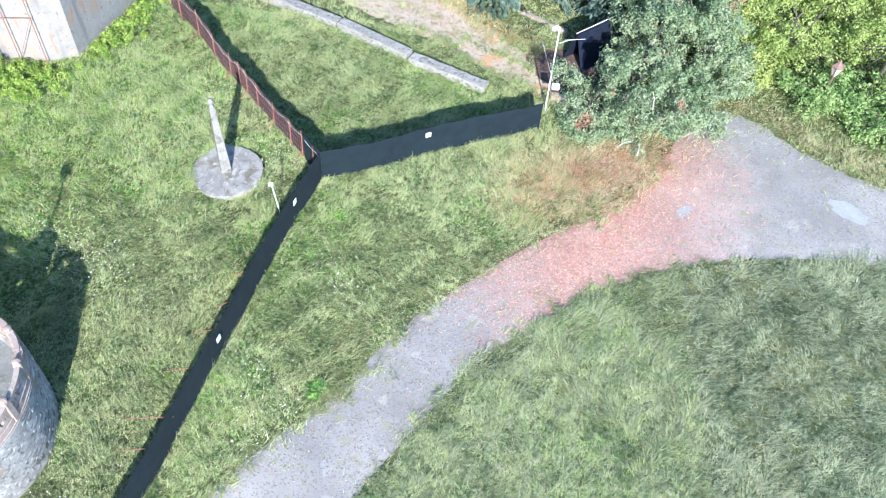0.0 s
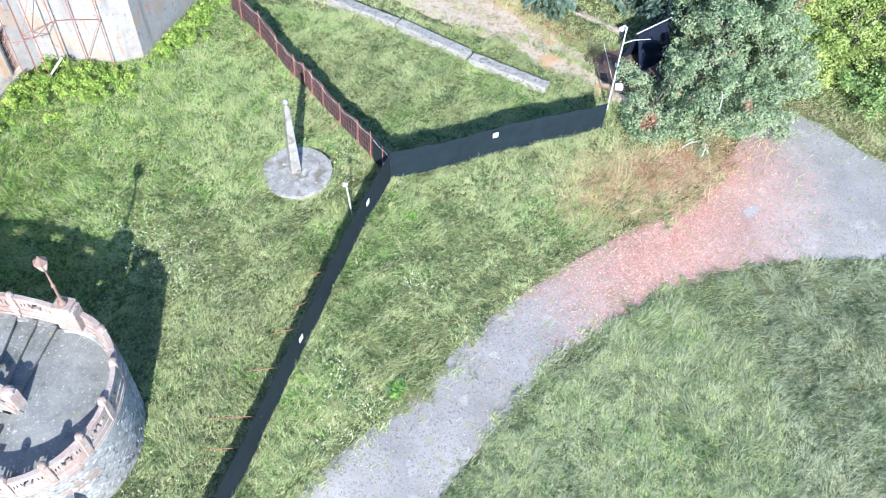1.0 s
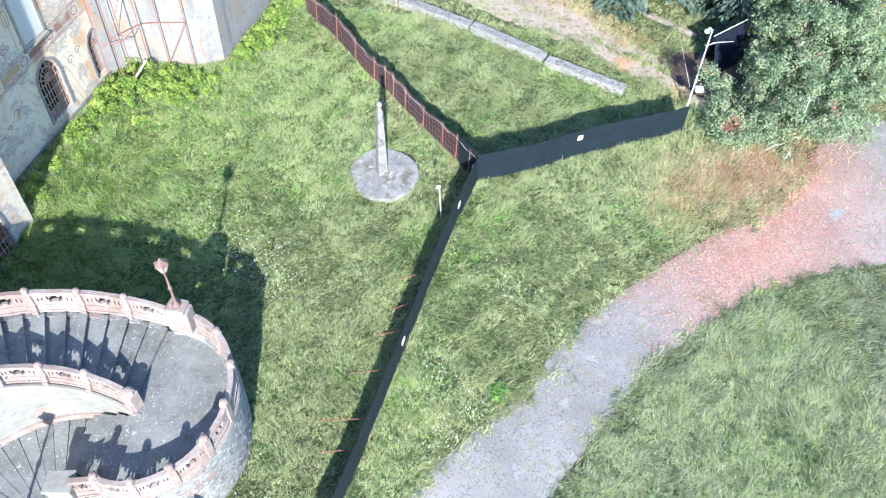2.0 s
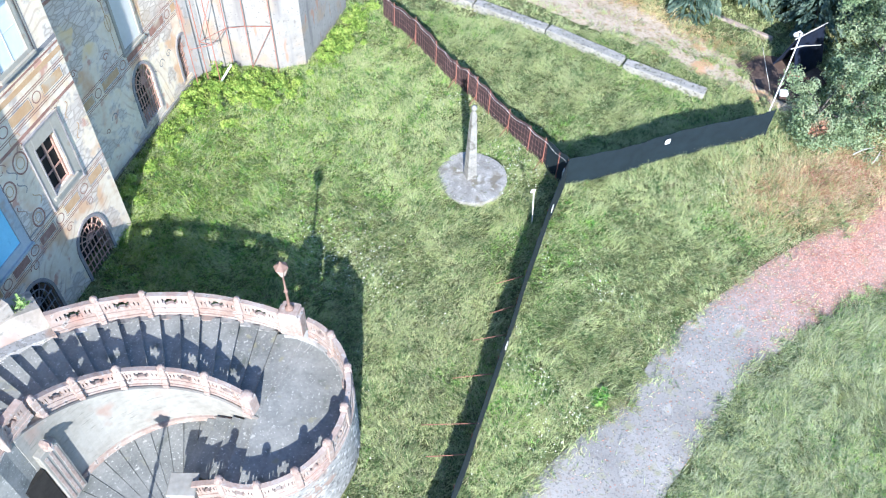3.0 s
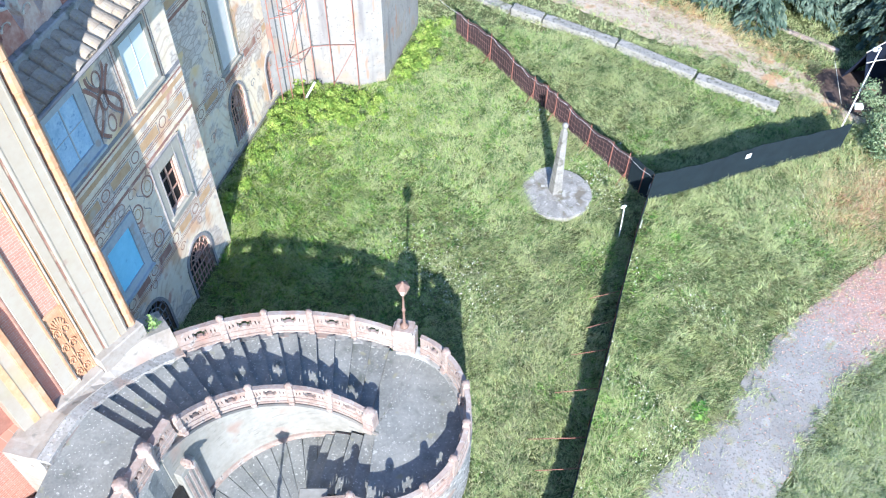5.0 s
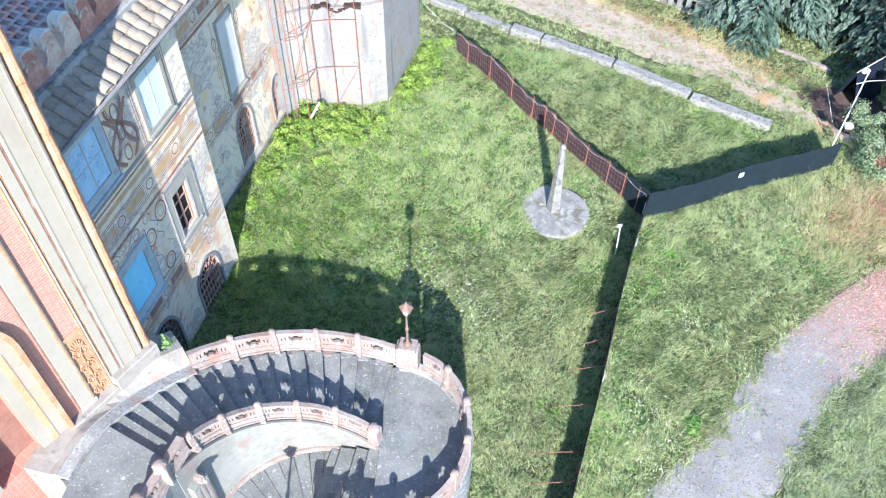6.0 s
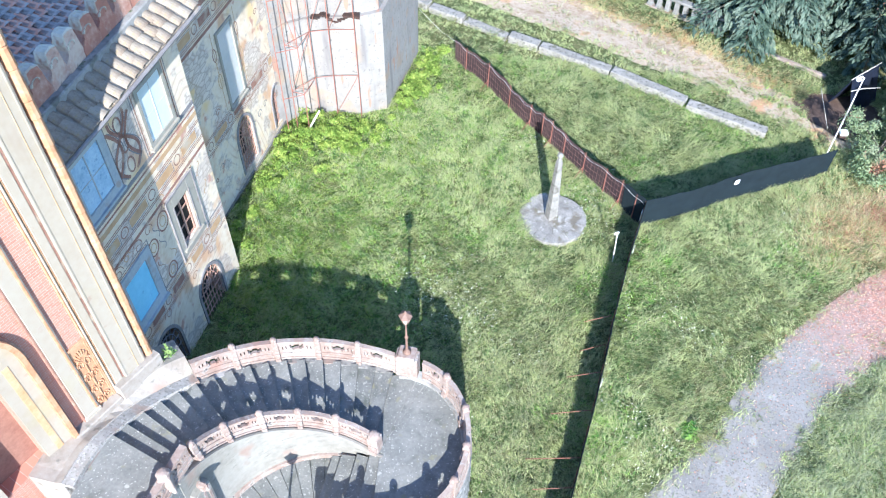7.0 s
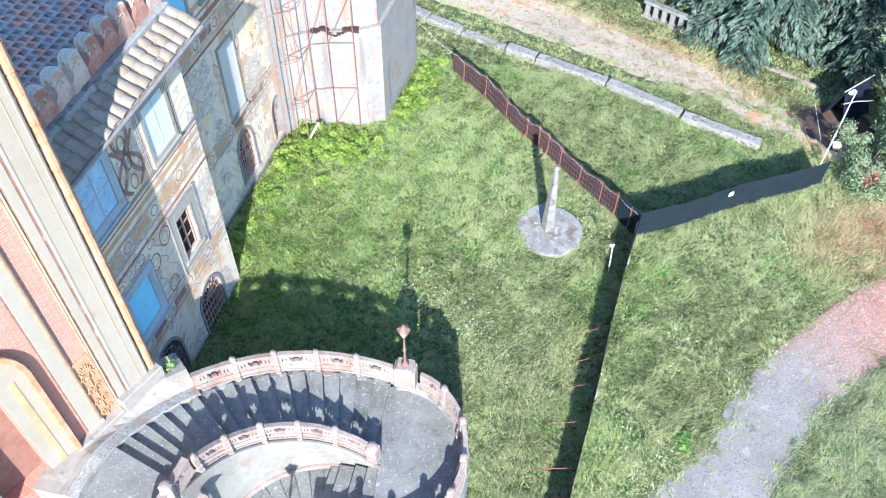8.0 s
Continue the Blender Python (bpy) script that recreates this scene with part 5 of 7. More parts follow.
stair_lamp = lamp("stair_lamp", "rusty brown lantern lamp on the stair pedestal", pose(ped[0], ped[1], 3.14))
stair_lamp["group"] = "lantern lamps"
lamp2 = copy_thing(stair_lamp, pose(-16.4, 6.0, 1.85))
lamp2["label"] = "rusty brown lantern lamp on a lower stair pedestal"
part("pedestal", boxes(((-0.3, -0.3, -1.0), (0.3, 0.3, 0.0)), bevel=0.02), M_CREAM2, staircase, m=pose(-16.4, 6.0, 1.85))
lamp3 = copy_thing(stair_lamp, pose(16.55, 29.6, float(ground_z(16.55, 29.6))) @ Matrix.Diagonal((1.4, 1.4, 1.4, 1.0)))
lamp3["label"] = "brown lantern lamp standing in weeds by the road"

# black fabric fence along the road and the stakes behind it
F_S = [(-9.9, 4.0), (-8.7, 8.0), (-7.75, 11.6), (-7.05, 14.4), (-6.45, 17.0), (-5.62, 20.2), (-4.95, 22.36)]
F_E = [(-4.95, 22.36), (-2.85, 23.4), (-0.95, 24.5), (1.5, 25.6), (3.75, 26.75)]
F_H = 1.55


def fabric(points, n, height, name, label, seed):
    """A hanging sheet with slack folds, a ragged foot and a rolled top."""
    line = smooth_line(points, n)
    rnd = random.Random(seed)
    verts, faces = [], []
    rows = 5
    for i, (x, y) in enumerate(line):
        a, b = line[max(i - 1, 0)], line[min(i + 1, n - 1)]
        d = Vector((b[0] - a[0], b[1] - a[1])).normalized()
        nx_, ny_ = -d.y, d.x
        sag = 0.03 * math.sin(i * 0.8) + rnd.uniform(-0.012, 0.012)
        for side in (0.006, -0.006):
            for r in range(rows + 1):
                f = r / rows
                off = side + 0.05 * math.sin(i * 0.35 + f * 2) * f * (1 - f) * 2
                z = float(ground_z(x, y)) - 0.06 + (height + sag) * f
                verts.append((x + nx_ * off, y + ny_ * off, z))
    s = 2 * (rows + 1)
    for i in range(n - 1):
        for side in (0, 1):
            o = side * (rows + 1)
            for r in range(rows):
                q = (i * s + o + r, (i + 1) * s + o + r, (i + 1) * s + o + r + 1, i * s + o + r + 1)
                faces.append(q if side else q[::-1])
        faces.append((i * s + rows, (i + 1) * s + rows, (i + 1) * s + s - 1, i * s + s - 1))
    ob = thing(name, label, "fence")
    part("fabric", raw("fabric", verts, faces, M_BLACK), None, ob)
    return ob, line


fence_s, line_s = fabric(F_S, 110, F_H, "fabric_fence", "black fabric fence sheet on rusty stakes along the road", 1)
fence_e, line_e = fabric(F_E, 60, F_H, "fabric_fence", "black fabric fence sheet reaching the roadside shrub", 2)
for fence, line, step in ((fence_s, line_s, 8), (fence_e, line_e, 12)):
    for i in range(0, len(line), step):
        x, y = line[i]
        bm = bmesh.new()
        tube(bm, [on_ground(x - 0.03, y + 0.02, -0.1), on_ground(x - 0.03, y + 0.02, F_H - 0.10)], 0.012, 5)
        part("stake", bm, M_RUST, fence)
    # ties along the top edge
    for i in range(1, len(line), 2):
        x, y = line[i]
        bm = boxes(((-0.02, -0.02, 0), (0.02, 0.02, 0.05)))
        part("tie", bm, M_BLACK, fence, m=pose(*on_ground(x, y, F_H - 0.07)))
for (x, y), out in (((-6.55, 17.0), 0.65), ((-6.85, 15.75), 0.55), ((-7.1, 14.6), 0.75), ((-7.45, 13.1), 0.9), ((-7.8, 11.4), 1.25), ((-8.05, 10.4), 0.9)):
    bm = bmesh.new()
    tube(bm, [on_ground(x, y, 1.0), on_ground(x - 1.4 * out, y + 0.12, 0.26)], 0.014, 5)
    part("prop", bm, M_RUST, fence_s, "thin rusty rod propping the fence")
for i, (x, y, z) in enumerate(((-0.95, 24.42, 1.22), (-5.22, 21.9, 1.15), (-5.62, 20.15, 1.12), (-7.1, 14.2, 1.02))):
    turn_deg = 27 if i == 0 else 74
    side = 1 if i == 0 else -1
    s = part("notice_board", boxes(((-0.12, -0.012, -0.12 - 0.10 * (i == 1)), (0.12, 0.012, 0.12 + 0.10 * (i == 1))), bevel=0.01), M_WHITE, m=pose(*on_ground(x, y, z), 0, 0, turn_deg) @ pose(0, -0.055, 0))
    tagged(s, "small blank white notice board on the black fence", "sign", "notice boards")

# brown mesh fence up to the tower
N_PTS = [(-4.98, 22.4), (-6.5, 24.2), (-8.25, 26.2), (-9.2, 27.3), (-10.3, 28.6), (-11.8, 30.6), (-13.3, 32.1)]
M_MESH = mat("brown_mesh", ((0.03, 0.02, 0.024), (0.055, 0.035, 0.038)), 2, 20, 0.8, 0.1)
M_WIRE = mat("rusty_wire_grid", ((0.16, 0.09, 0.085), (0.26, 0.16, 0.15)), 3, 20, 0.8, 0.0)
mesh_fence = thing("mesh_fence", "brown plastic mesh fence on rusty stakes with a white tape", "fence")
line_n = smooth_line(N_PTS, 90)
heights = [1.30 + 0.08 * math.sin(i * 0.21) + 0.05 * math.sin(i * 0.9) for i in range(90)]
verts, faces = [], []
for i, (x, y) in enumerate(line_n):
    g = float(ground_z(x, y))
    for off in (0.004, -0.004):
        for f in (0, 0.5, 1):
            verts.append((x + off * 0.7 + 0.03 * math.sin(i * 0.5) * f, y + off * 0.7 + 0.02 * math.sin(i * 0.3) * f, g - 0.05 + (heights[i] + 0.05) * f))
for i in range(89):
    for o in (0, 3):
        for r in range(2):
            q = (i * 6 + o + r, (i + 1) * 6 + o + r, (i + 1) * 6 + o + r + 1, i * 6 + o + r + 1)
            faces.append(q if o else q[::-1])
part("netting", raw("netting", verts, faces, M_MESH), None, mesh_fence)
bm = bmesh.new()
for i in range(0, 90):
    x, y = line_n[i]
    g = float(ground_z(x, y))
    o = Vector((-0.66, -0.75)) * 0.02
    tube(bm, [(x + o.x, y + o.y, g), (x + o.x + 0.03 * math.sin(i * 0.5), y + o.y + 0.02 * math.sin(i * 0.3), g + heights[i])], 0.007, 3)
for f in (0.12, 0.34, 0.56, 0.78, 0.98):
    tube(bm, [(x - 0.016 + 0.03 * math.sin(i * 0.5) * f, y - 0.016, float(ground_z(x, y)) + heights[i] * f) for i, (x, y) in enumerate(line_n)], 0.008, 3)
part("wire_grid", bm, M_WIRE, mesh_fence)
for k, i in enumerate((4, 9, 14, 21, 28, 35, 42, 50, 62, 72, 82)):
    x, y = line_n[i]
    bm = bmesh.new()
    tube(bm, [on_ground(x - 0.05, y - 0.06, -0.1), on_ground(x - 0.02, y - 0.02, heights[i] + 0.12)], 0.02, 6)
    part("stake", bm, M_RUST, mesh_fence)
    if k % 2:
        bm = bmesh.new()
        tube(bm, [on_ground(x - 0.05, y - 0.06, 0.5), on_ground(x - 0.42, y - 0.40, 0.02)], 0.016, 6)
        part("prop", bm, M_RUST, mesh_fence)
bm = bmesh.new()
tube(bm, [(x - 0.05, y - 0.05, float(ground_z(x, y)) + heights[i] - 0.02 - 0.05 * abs(math.sin(i * 0.22))) for i, (x, y) in enumerate(line_n) if i < 88] + [(-14.0, 32.2, 1.8), (-15.05, 32.4, 2.8)], 0.005, 5)
part("tape", bm, M_WHITE, mesh_fence, "slack white tape")

# black sheet hung over the first stretch of the mesh fence
fence_c, line_c = fabric([(-4.98, 22.38), (-5.3, 22.72), (-5.75, 23.2)], 14, F_H + 0.05, "fabric_fence", "short black fabric sheet at the fence corner", 3)

# white stake by the fence
bm = bmesh.new()
tube(bm, [on_ground(-6.2, 20.3, -0.1), (-6.33, 20.15, 1.55)], 0.024, 6)
stake = tagged(new("marker_post", finish(bm, "marker_post", M_WHITE)), "leaning white marker post in the grass", "post")
part("head", boxes(((-0.08, -0.03, -0.1), (0.08, 0.03, 0.08)), bevel=0.01), M_WHITE, stake, m=pose(-6.36, 20.13, 1.56, 15, 10, 20))

# pole with a hooked head beside the shrub
cam_pole = thing("signal_pole", "slim white pole with a hooked lamp head and a box", "pole", pose(*on_ground(4.05, 28.0)))
PH = 3.35 - float(ground_z(4.05, 28.0))
bm = bmesh.new()
tube(bm, [(0, 0, -0.1), (0, 0, PH * 0.6), (0.0, 0.02, PH)], [0.032, 0.03, 0.026], 8)
tube(bm, [(0, 0.02, PH - 0.02), (0.0, 0.03, PH + 0.13), (-0.08, 0.03, PH + 0.20), (-0.17, 0.02, PH + 0.17)], [0.035, 0.045, 0.045, 0.04], 8)
part("pole", bm, M_WHITE, cam_pole)
bm = bmesh.new()
lathe(bm, [(0.03, PH - 0.03), (0.10, PH + 0.02), (0.12, PH + 0.08), (0.07, PH + 0.15), (0.02, PH + 0.17)], 10, (-0.20, 0.0))
part("head", bm, M_WHITE, cam_pole, smooth=True)
box_ = part("box", boxes(((0.10, -0.14, 1.30), (0.44, 0.14, 1.50)), bevel=0.03), M_WHITE, cam_pole, "white equipment box")
part("box_base", boxes(((0.12, -0.12, 1.16), (0.42, 0.12, 1.30)), bevel=0.02), M_IRON, box_)
bm = bmesh.new()
tube(bm, [(0, 0, 2.35), (0.35, -0.05, 2.38), (0.6, -0.02, 2.30)], 0.03, 5)
tube(bm, [(0.25, -0.04, 2.37), (0.2, 0.12, 2.46)], 0.02, 5)
part("bracket", bm, M_RUST, cam_pole, "rusty bracket")
bm = bmesh.new()
tube(bm, [on_ground(4.55, 29.75, -0.05), (3.75, 30.6, 0.94)], 0.014, 5)
tagged(new("iron_rod", finish(bm, "iron_rod", M_TWIG)), "thin pale rod leaning beside the drive", "rod")

# stone kerb along the drive
M_KERB = mat("mossy_kerb_stone", ((0.20, 0.19, 0.17), (0.28, 0.27, 0.245), (0.35, 0.335, 0.31)), 1.6, 22, 0.95, 0.35, spots=(((0.15, 0.15, 0.10), 2.2, 0.42, 0.10), ((0.12, 0.12, 0.105), 9, 0.42, 0.06)), objects=0.15)


def worn_block(length, h):
    bm = boxes(((-length / 2, -0.36, -0.4), (length / 2, 0.20, h)), bevel=0.03)
    bmesh.ops.subdivide_edges(bm, edges=[e for e in bm.edges if e.calc_length() > 0.4], cuts=9, use_grid_fill=True)
    return weather(bm, 0.02, 7.0)


kerb = thing("stone_kerb", "low wall of long pale stone blocks along the drive", "kerb", kind="structure")
K = [(-16.6, 37.9), (-14.9, 36.75), (-13.0, 35.9), (-10.7, 34.7), (-9.1, 34.1), (-5.6, 32.5), (-2.1, 30.6), (1.45, 28.95)]
for k, (a, b) in enumerate(zip(K, K[1:])):
    A_, B_ = Vector(a), Vector(b)
    d = B_ - A_
    L_ = d.length - 0.10
    h = (0.42, 0.36, 0.20, 0.44, 0.38, 0.46, 0.40)[k]
    m_ = pose(*on_ground(*(A_ + d / 2)), 0, 0, math.degrees(math.atan2(d.y, d.x)) + 0.8 * (-1) ** k) @ pose(0, 0, 0, 0, math.degrees(math.atan2(float(ground_z(*A_) - ground_z(*B_)), d.length)), 0)
    part("stone", worn_block(L_, h), M_KERB, kerb, m=m_)

# balustrade beyond the drive
bal = thing("balustrade", "old pink-white stone balustrade with square balusters", "balustrade")
B0, B1 = Vector((-3.2, 39.6)), Vector((0.6, 37.0))
ang = math.degrees(math.atan2((B1 - B0).y, (B1 - B0).x))
bz = float(ground_z(-1, 38)) - 0.1
LB = (B1 - B0).length
mb = pose(*B0, bz, 0, 0, ang)
part("plinth", boxes(((0, -0.22, -0.5), (LB, 0.22, 0.18)), bevel=0.02), M_PINK, bal, m=mb)
part("rail", boxes(((0, -0.2, 0.92), (LB, 0.2, 1.08)), bevel=0.03), M_BARE, bal, m=mb)
nb = 9
for k in range(nb):
    part("baluster", boxes(((-0.12, -0.11, 0.18), (0.12, 0.11, 0.92)), ((-0.15, -0.14, 0.18), (0.15, 0.14, 0.28)), bevel=0.015), M_BARE, bal, m=mb @ pose(0.25 + (LB - 0.5) * k / (nb - 1), 0, 0))
low_wall = tagged(new("low_wall", finish(weather(boxes(((0, -0.12, -0.6), (5.5, 0.12, 0.16)), bevel=0.03), 0.03), "low_wall", M_PINK)), "low pinkish stone edging under the cedar", "wall", kind="structure")
low_wall.matrix_basis = pose(0.75, 36.9, bz, 0, 0, ang)


# ---- trees ----
def leaf_cloud(centers, radii, counts, size, seed, droop=0.0, flat=0.0, along=None, slim=0.28):
    """Many small leaf blades around clump centres, as vertex and face lists."""
    rng = np.random.default_rng(seed)
    c = np.repeat(np.asarray(centers), counts, axis=0)
    r = np.repeat(np.asarray(radii), counts, axis=0)
    n = len(c)
    d = rng.normal(size=(n, 3))
    d /= np.linalg.norm(d, axis=1)[:, None]
    p = c + d * r * rng.uniform(0.25, 1.0, (n, 1)) ** 0.5 * np.array([1, 1, 1 - flat])
    if along is not None:
        a = np.repeat(np.asarray(along), counts, axis=0) + 0.3 * rng.normal(size=(n, 3)) + np.array([0, 0, -droop])
        up = np.array([0, 0, 1.0]) + 0.35 * rng.normal(size=(n, 3))
    else:
        up = d + 0.5 * rng.normal(size=(n, 3)) + np.array([0, 0, 0.25])
        a = np.cross(up, rng.normal(size=(n, 3))) + np.array([0, 0, -droop])
    a /= np.linalg.norm(a, axis=1)[:, None]
    b = np.cross(a, up)
    b /= np.linalg.norm(b, axis=1)[:, None]
    s = size * rng.uniform(0.6, 1.4, (n, 1))
    v = np.stack([p, p + a * s * 0.5 + b * s * slim, p + a * s, p + a * s * 0.5 - b * s * slim], 1).reshape(-1, 3)
    return v, n


def quads(name, v, n, material):
    me = bpy.data.meshes.new(name)
    me.vertices.add(4 * n)
    me.vertices.foreach_set("co", v.ravel())
    me.loops.add(4 * n)
    me.loops.foreach_set("vertex_index", np.arange(4 * n))
    me.polygons.add(n)
    me.polygons.foreach_set("loop_start", np.arange(0, 4 * n, 4))
    me.update()
    me.materials.append(material)
    return me


def broad_tree(name, label, base, crowns, material, size, per, seed, trunk=0.18, clump=0.5, density=1.0):
    """crowns: (x, y, z, rx, ry, rz) relative to the base. Clumps sit near the crowns' skins, with gaps."""
    ob = thing(name, label, "tree", pose(*base))
    rng = np.random.default_rng(seed)
    tops = []
    cl, rad = [], []
    for x, y, z, rx, ry, rz in crowns:
        # boughs first, then clumps gathered about each bough, so that gaps stay between them
        nb = int(density * 3.4 * (rx * ry + ry * rz + rx * rz))
        d = rng.normal(size=(nb, 3))
        d /= np.linalg.norm(d, axis=1)[:, None]
        bough = np.array([x, y, z]) + d * np.array([rx, ry, rz]) * rng.uniform(0.6, 1.12, (nb, 1))
        q = np.repeat(bough, 5, axis=0) + rng.normal(0, 0.34 * clump / 0.5, (nb * 5, 3)) * np.array([1, 1, 0.6])
        keep = q[:, 2] > 0.1
        cl.append(q[keep])
        rad.append(clump * rng.uniform(0.35, 0.9, (keep.sum(), 1)))
        tops.append((x, y, z))
    cl, rad = np.concatenate(cl), np.concatenate(rad)
    v, n = leaf_cloud(cl, rad, per, size, seed + 1)
    part("crown", quads("crown", v, n, material), None, ob)
    bm = bmesh.new()
    tube(bm, [(0, 0, -0.3), (0.05, 0.0, tops[0][2] * 0.4), (tops[0][0] * 0.4, tops[0][1] * 0.4, tops[0][2])], [trunk, trunk * 0.8, trunk * 0.4], 8)
    for x, y, z in tops:
        tube(bm, [(0.03, 0, 0.4), (x * 0.5, y * 0.5, z * 0.6), (x, y, z * 1.05)], [trunk * 0.6, trunk * 0.4, trunk * 0.12], 6)
    for q in cl[:: max(1, len(cl) // 60)]:
        t = tops[int(np.argmin([np.linalg.norm(np.array(k) - q) for k in tops]))]
        tube(bm, [t, tuple((np.array(t) + q) / 2 + [0, 0, 0.1]), tuple(q)], [0.05, 0.03, 0.01], 4)
    part("trunk", bm, M_BARK, ob)
    return ob


shrub = broad_tree("road_shrub", "large green roadside shrub with a few bare twigs", on_ground(7.2, 28.2), [(-1.3, -0.7, 1.1, 1.7, 1.8, 1.6), (2.4, 3.2, 4.6, 2.7, 2.5, 2.5), (0.6, -0.6, 1.3, 2.6, 2.6, 2.0), (1.4, 1.0, 2.3, 2.7, 2.0, 2.0), (2.8, 0.2, 1.2, 2.2, 2.0, 1.6), (3.6, 1.9, 1.9, 2.1, 1.8, 1.8)], M_LEAF, 0.105, 105, 21, 0.2, 0.5, 0.72)
for k, (x, y, z, dx, dz) in enumerate(((0.9, -2.2, 2.2, 0.3, 1.2), (-0.3, -2.9, 0.7, -0.5, 0.7), (0.6, -3.0, 0.4, 0.15, 0.9), (2.5, -2.3, 1.0, -0.4, 0.6), (-2.9, 0.8, 3.0, -1.0, 0.5))):
    bm = bmesh.new()
    tube(bm, [(x, y, z), (x - dx * 0.4, y - 0.15, z + dz * 0.6), (x - dx, y - 0.3, z + dz)], [0.03, 0.022, 0.012], 5)
    tube(bm, [(x - dx * 0.4, y - 0.15, z + dz * 0.6), (x - dx * 0.1, y - 0.4, z + dz * 0.9)], [0.02, 0.01], 5)
    part("bare_twig", bm, M_TWIG, shrub, "bare pale twig")
M_HEDGE = mat("fresh_green_leaves", ((0.14, 0.25, 0.075), (0.28, 0.41, 0.14), (0.44, 0.54, 0.22)), 1.1, 4, 0.7, 0, islands=0.24, sheer=0.35, span=(0.56, 0.90))
yt = [((15.5, 33.0), [(0, 0, 2.6, 2.4, 2.2, 2.4), (1.8, 0.6, 3.6, 2.0, 2.0, 2.2), (-1.6, 0.8, 3.4, 2.0, 2.0, 2.2)], M_LEAF_Y, 31), ((20.0, 32.0), [(0, 0, 2.2, 2.6, 2.4, 2.2), (1.5, 1.6, 3.8, 2.4, 2.4, 2.4)], M_LEAF_Y, 33), ((11.5, 34.5), [(0, 0, 2.4, 2.4, 2.4, 2.4), (-1.2, 1.2, 4.0, 2.4, 2.4, 2.2)], M_LEAF, 35), ((18.5, 36.5), [(0, 0, 3.2, 3.4, 2.6, 2.8), (3.0, 0, 4.0, 2.6, 2.6, 2.6)], M_LEAF_Y, 37), ((24.5, 31.0), [(0, 0, 2.4, 2.8, 2.6, 2.6)], M_LEAF, 39), ((13.5, 39.5), [(0, 0, 3.4, 3.4, 2.6, 3.0), (-3.0, 0, 3.6, 2.6, 2.6, 2.6)], M_LEAF, 41)]
for (x, y), crowns, m_, seed in yt:
    broad_tree("roadside_tree", "leafy %s tree at the edge of the road" % ("yellow-green" if m_ is M_LEAF_Y else "dark green"), on_ground(x, y), crowns, m_, 0.12, 85, seed, 0.2, 0.62, 0.62)["group"] = "roadside trees"


for x, y, crowns, m_, seed in ((16.6, 30.3, [(0, 0, 0.8, 1.9, 1.4, 1.0), (1.8, -0.6, 0.8, 1.8, 1.3, 1.0), (3.4, -1.4, 0.8, 1.8, 1.4, 1.1)], M_HEDGE, 43), (12.6, 32.4, [(0, 0, 0.9, 1.5, 1.4, 1.1), (1.6, -0.4, 0.8, 1.3, 1.2, 1.0)], M_LEAF_Y, 45), (19.5, 28.6, [(0, 0, 0.7, 1.8, 1.4, 1.0), (2.0, -0.8, 0.8, 1.8, 1.4, 1.0)], M_HEDGE, 47)):
    broad_tree("roadside_bush", "low spreading %s bush at the road's edge" % ("yellow-green" if m_ is M_LEAF_Y else "fresh green"), on_ground(x, y), crowns, m_, 0.12, 42, seed, 0.05, 0.42, 1.5)["group"] = "roadside bushes"


def cedar(base, height, reach, seed, per=5):
    """A cedar: tiers of drooping boughs, each a fan of hanging twigs set with needle tufts."""
    ob = thing("cedar_tree", "dark blue-green cedar with drooping layered boughs", "tree", pose(*base), "cedars")
    rng = np.random.default_rng(seed)
    bm = bmesh.new()
    tube(bm, [(0, 0, -0.3), (0.05, 0, height * 0.5), (0, 0, height)], [0.32, 0.2, 0.03], 8)
    cl, rad, way = [], [], []
    tiers = 10
    for k in range(tiers):
        z = 1.1 + (height - 1.6) * k / (tiers - 1)
        r = reach * (1 - 0.78 * k / (tiers - 1))
        for j in range(7):
            t = 2 * math.pi * (j + rng.uniform(-0.35, 0.35)) / 7 + 1.7 * k
            rr = r * rng.uniform(0.7, 1.15)
            c, s_ = math.cos(t), math.sin(t)
            lift = rng.uniform(0.15, 0.5)
            def spine(f):
                return np.array([rr * f * c, rr * f * s_, z + lift * rr * f * (1 - f) - 0.22 * rr * f ** 2.5])
            tube(bm, [tuple(spine(f)) for f in (0, 0.35, 0.7, 1.0)], [0.07, 0.05, 0.03, 0.012], 5)
            for f in np.linspace(0.22, 1.0, 11):
                for side in (-1, 1):
                    L = 0.5 * rr * (1.12 - f) * rng.uniform(0.7, 1.2) + 0.16
                    a = t + side * rng.uniform(0.55, 0.95)
                    d = np.array([math.cos(a), math.sin(a), 0.0])
                    for q in np.linspace(0.15, 1.0, max(3, int(L / 0.17))):
                        cl.append(spine(f) + d * L * q + np.array([0, 0, -0.30 * L * q * q]))
                        rad.append([0.10 + 0.07 * (1 - q)])
                        way.append((d[0], d[1], -0.25 - 0.5 * q))
    v, n = leaf_cloud(cl, rad, per, 0.31, seed, 0.1, 0.55, way, 0.17)
    part("needles", quads("needles", v, n, M_NEEDLE), None, ob)
    part("trunk", bm, M_BARK, ob)
    return ob


cedar(on_ground(2.7, 38.6), 9.5, 4.7, 51)
cedar(on_ground(8.2, 38.4), 10.5, 4.8, 52)
cedar(on_ground(4.5, 44.5), 12.0, 5.0, 53)
cedar(on_ground(-4.0, 45.5), 9.0, 3.6, 54)

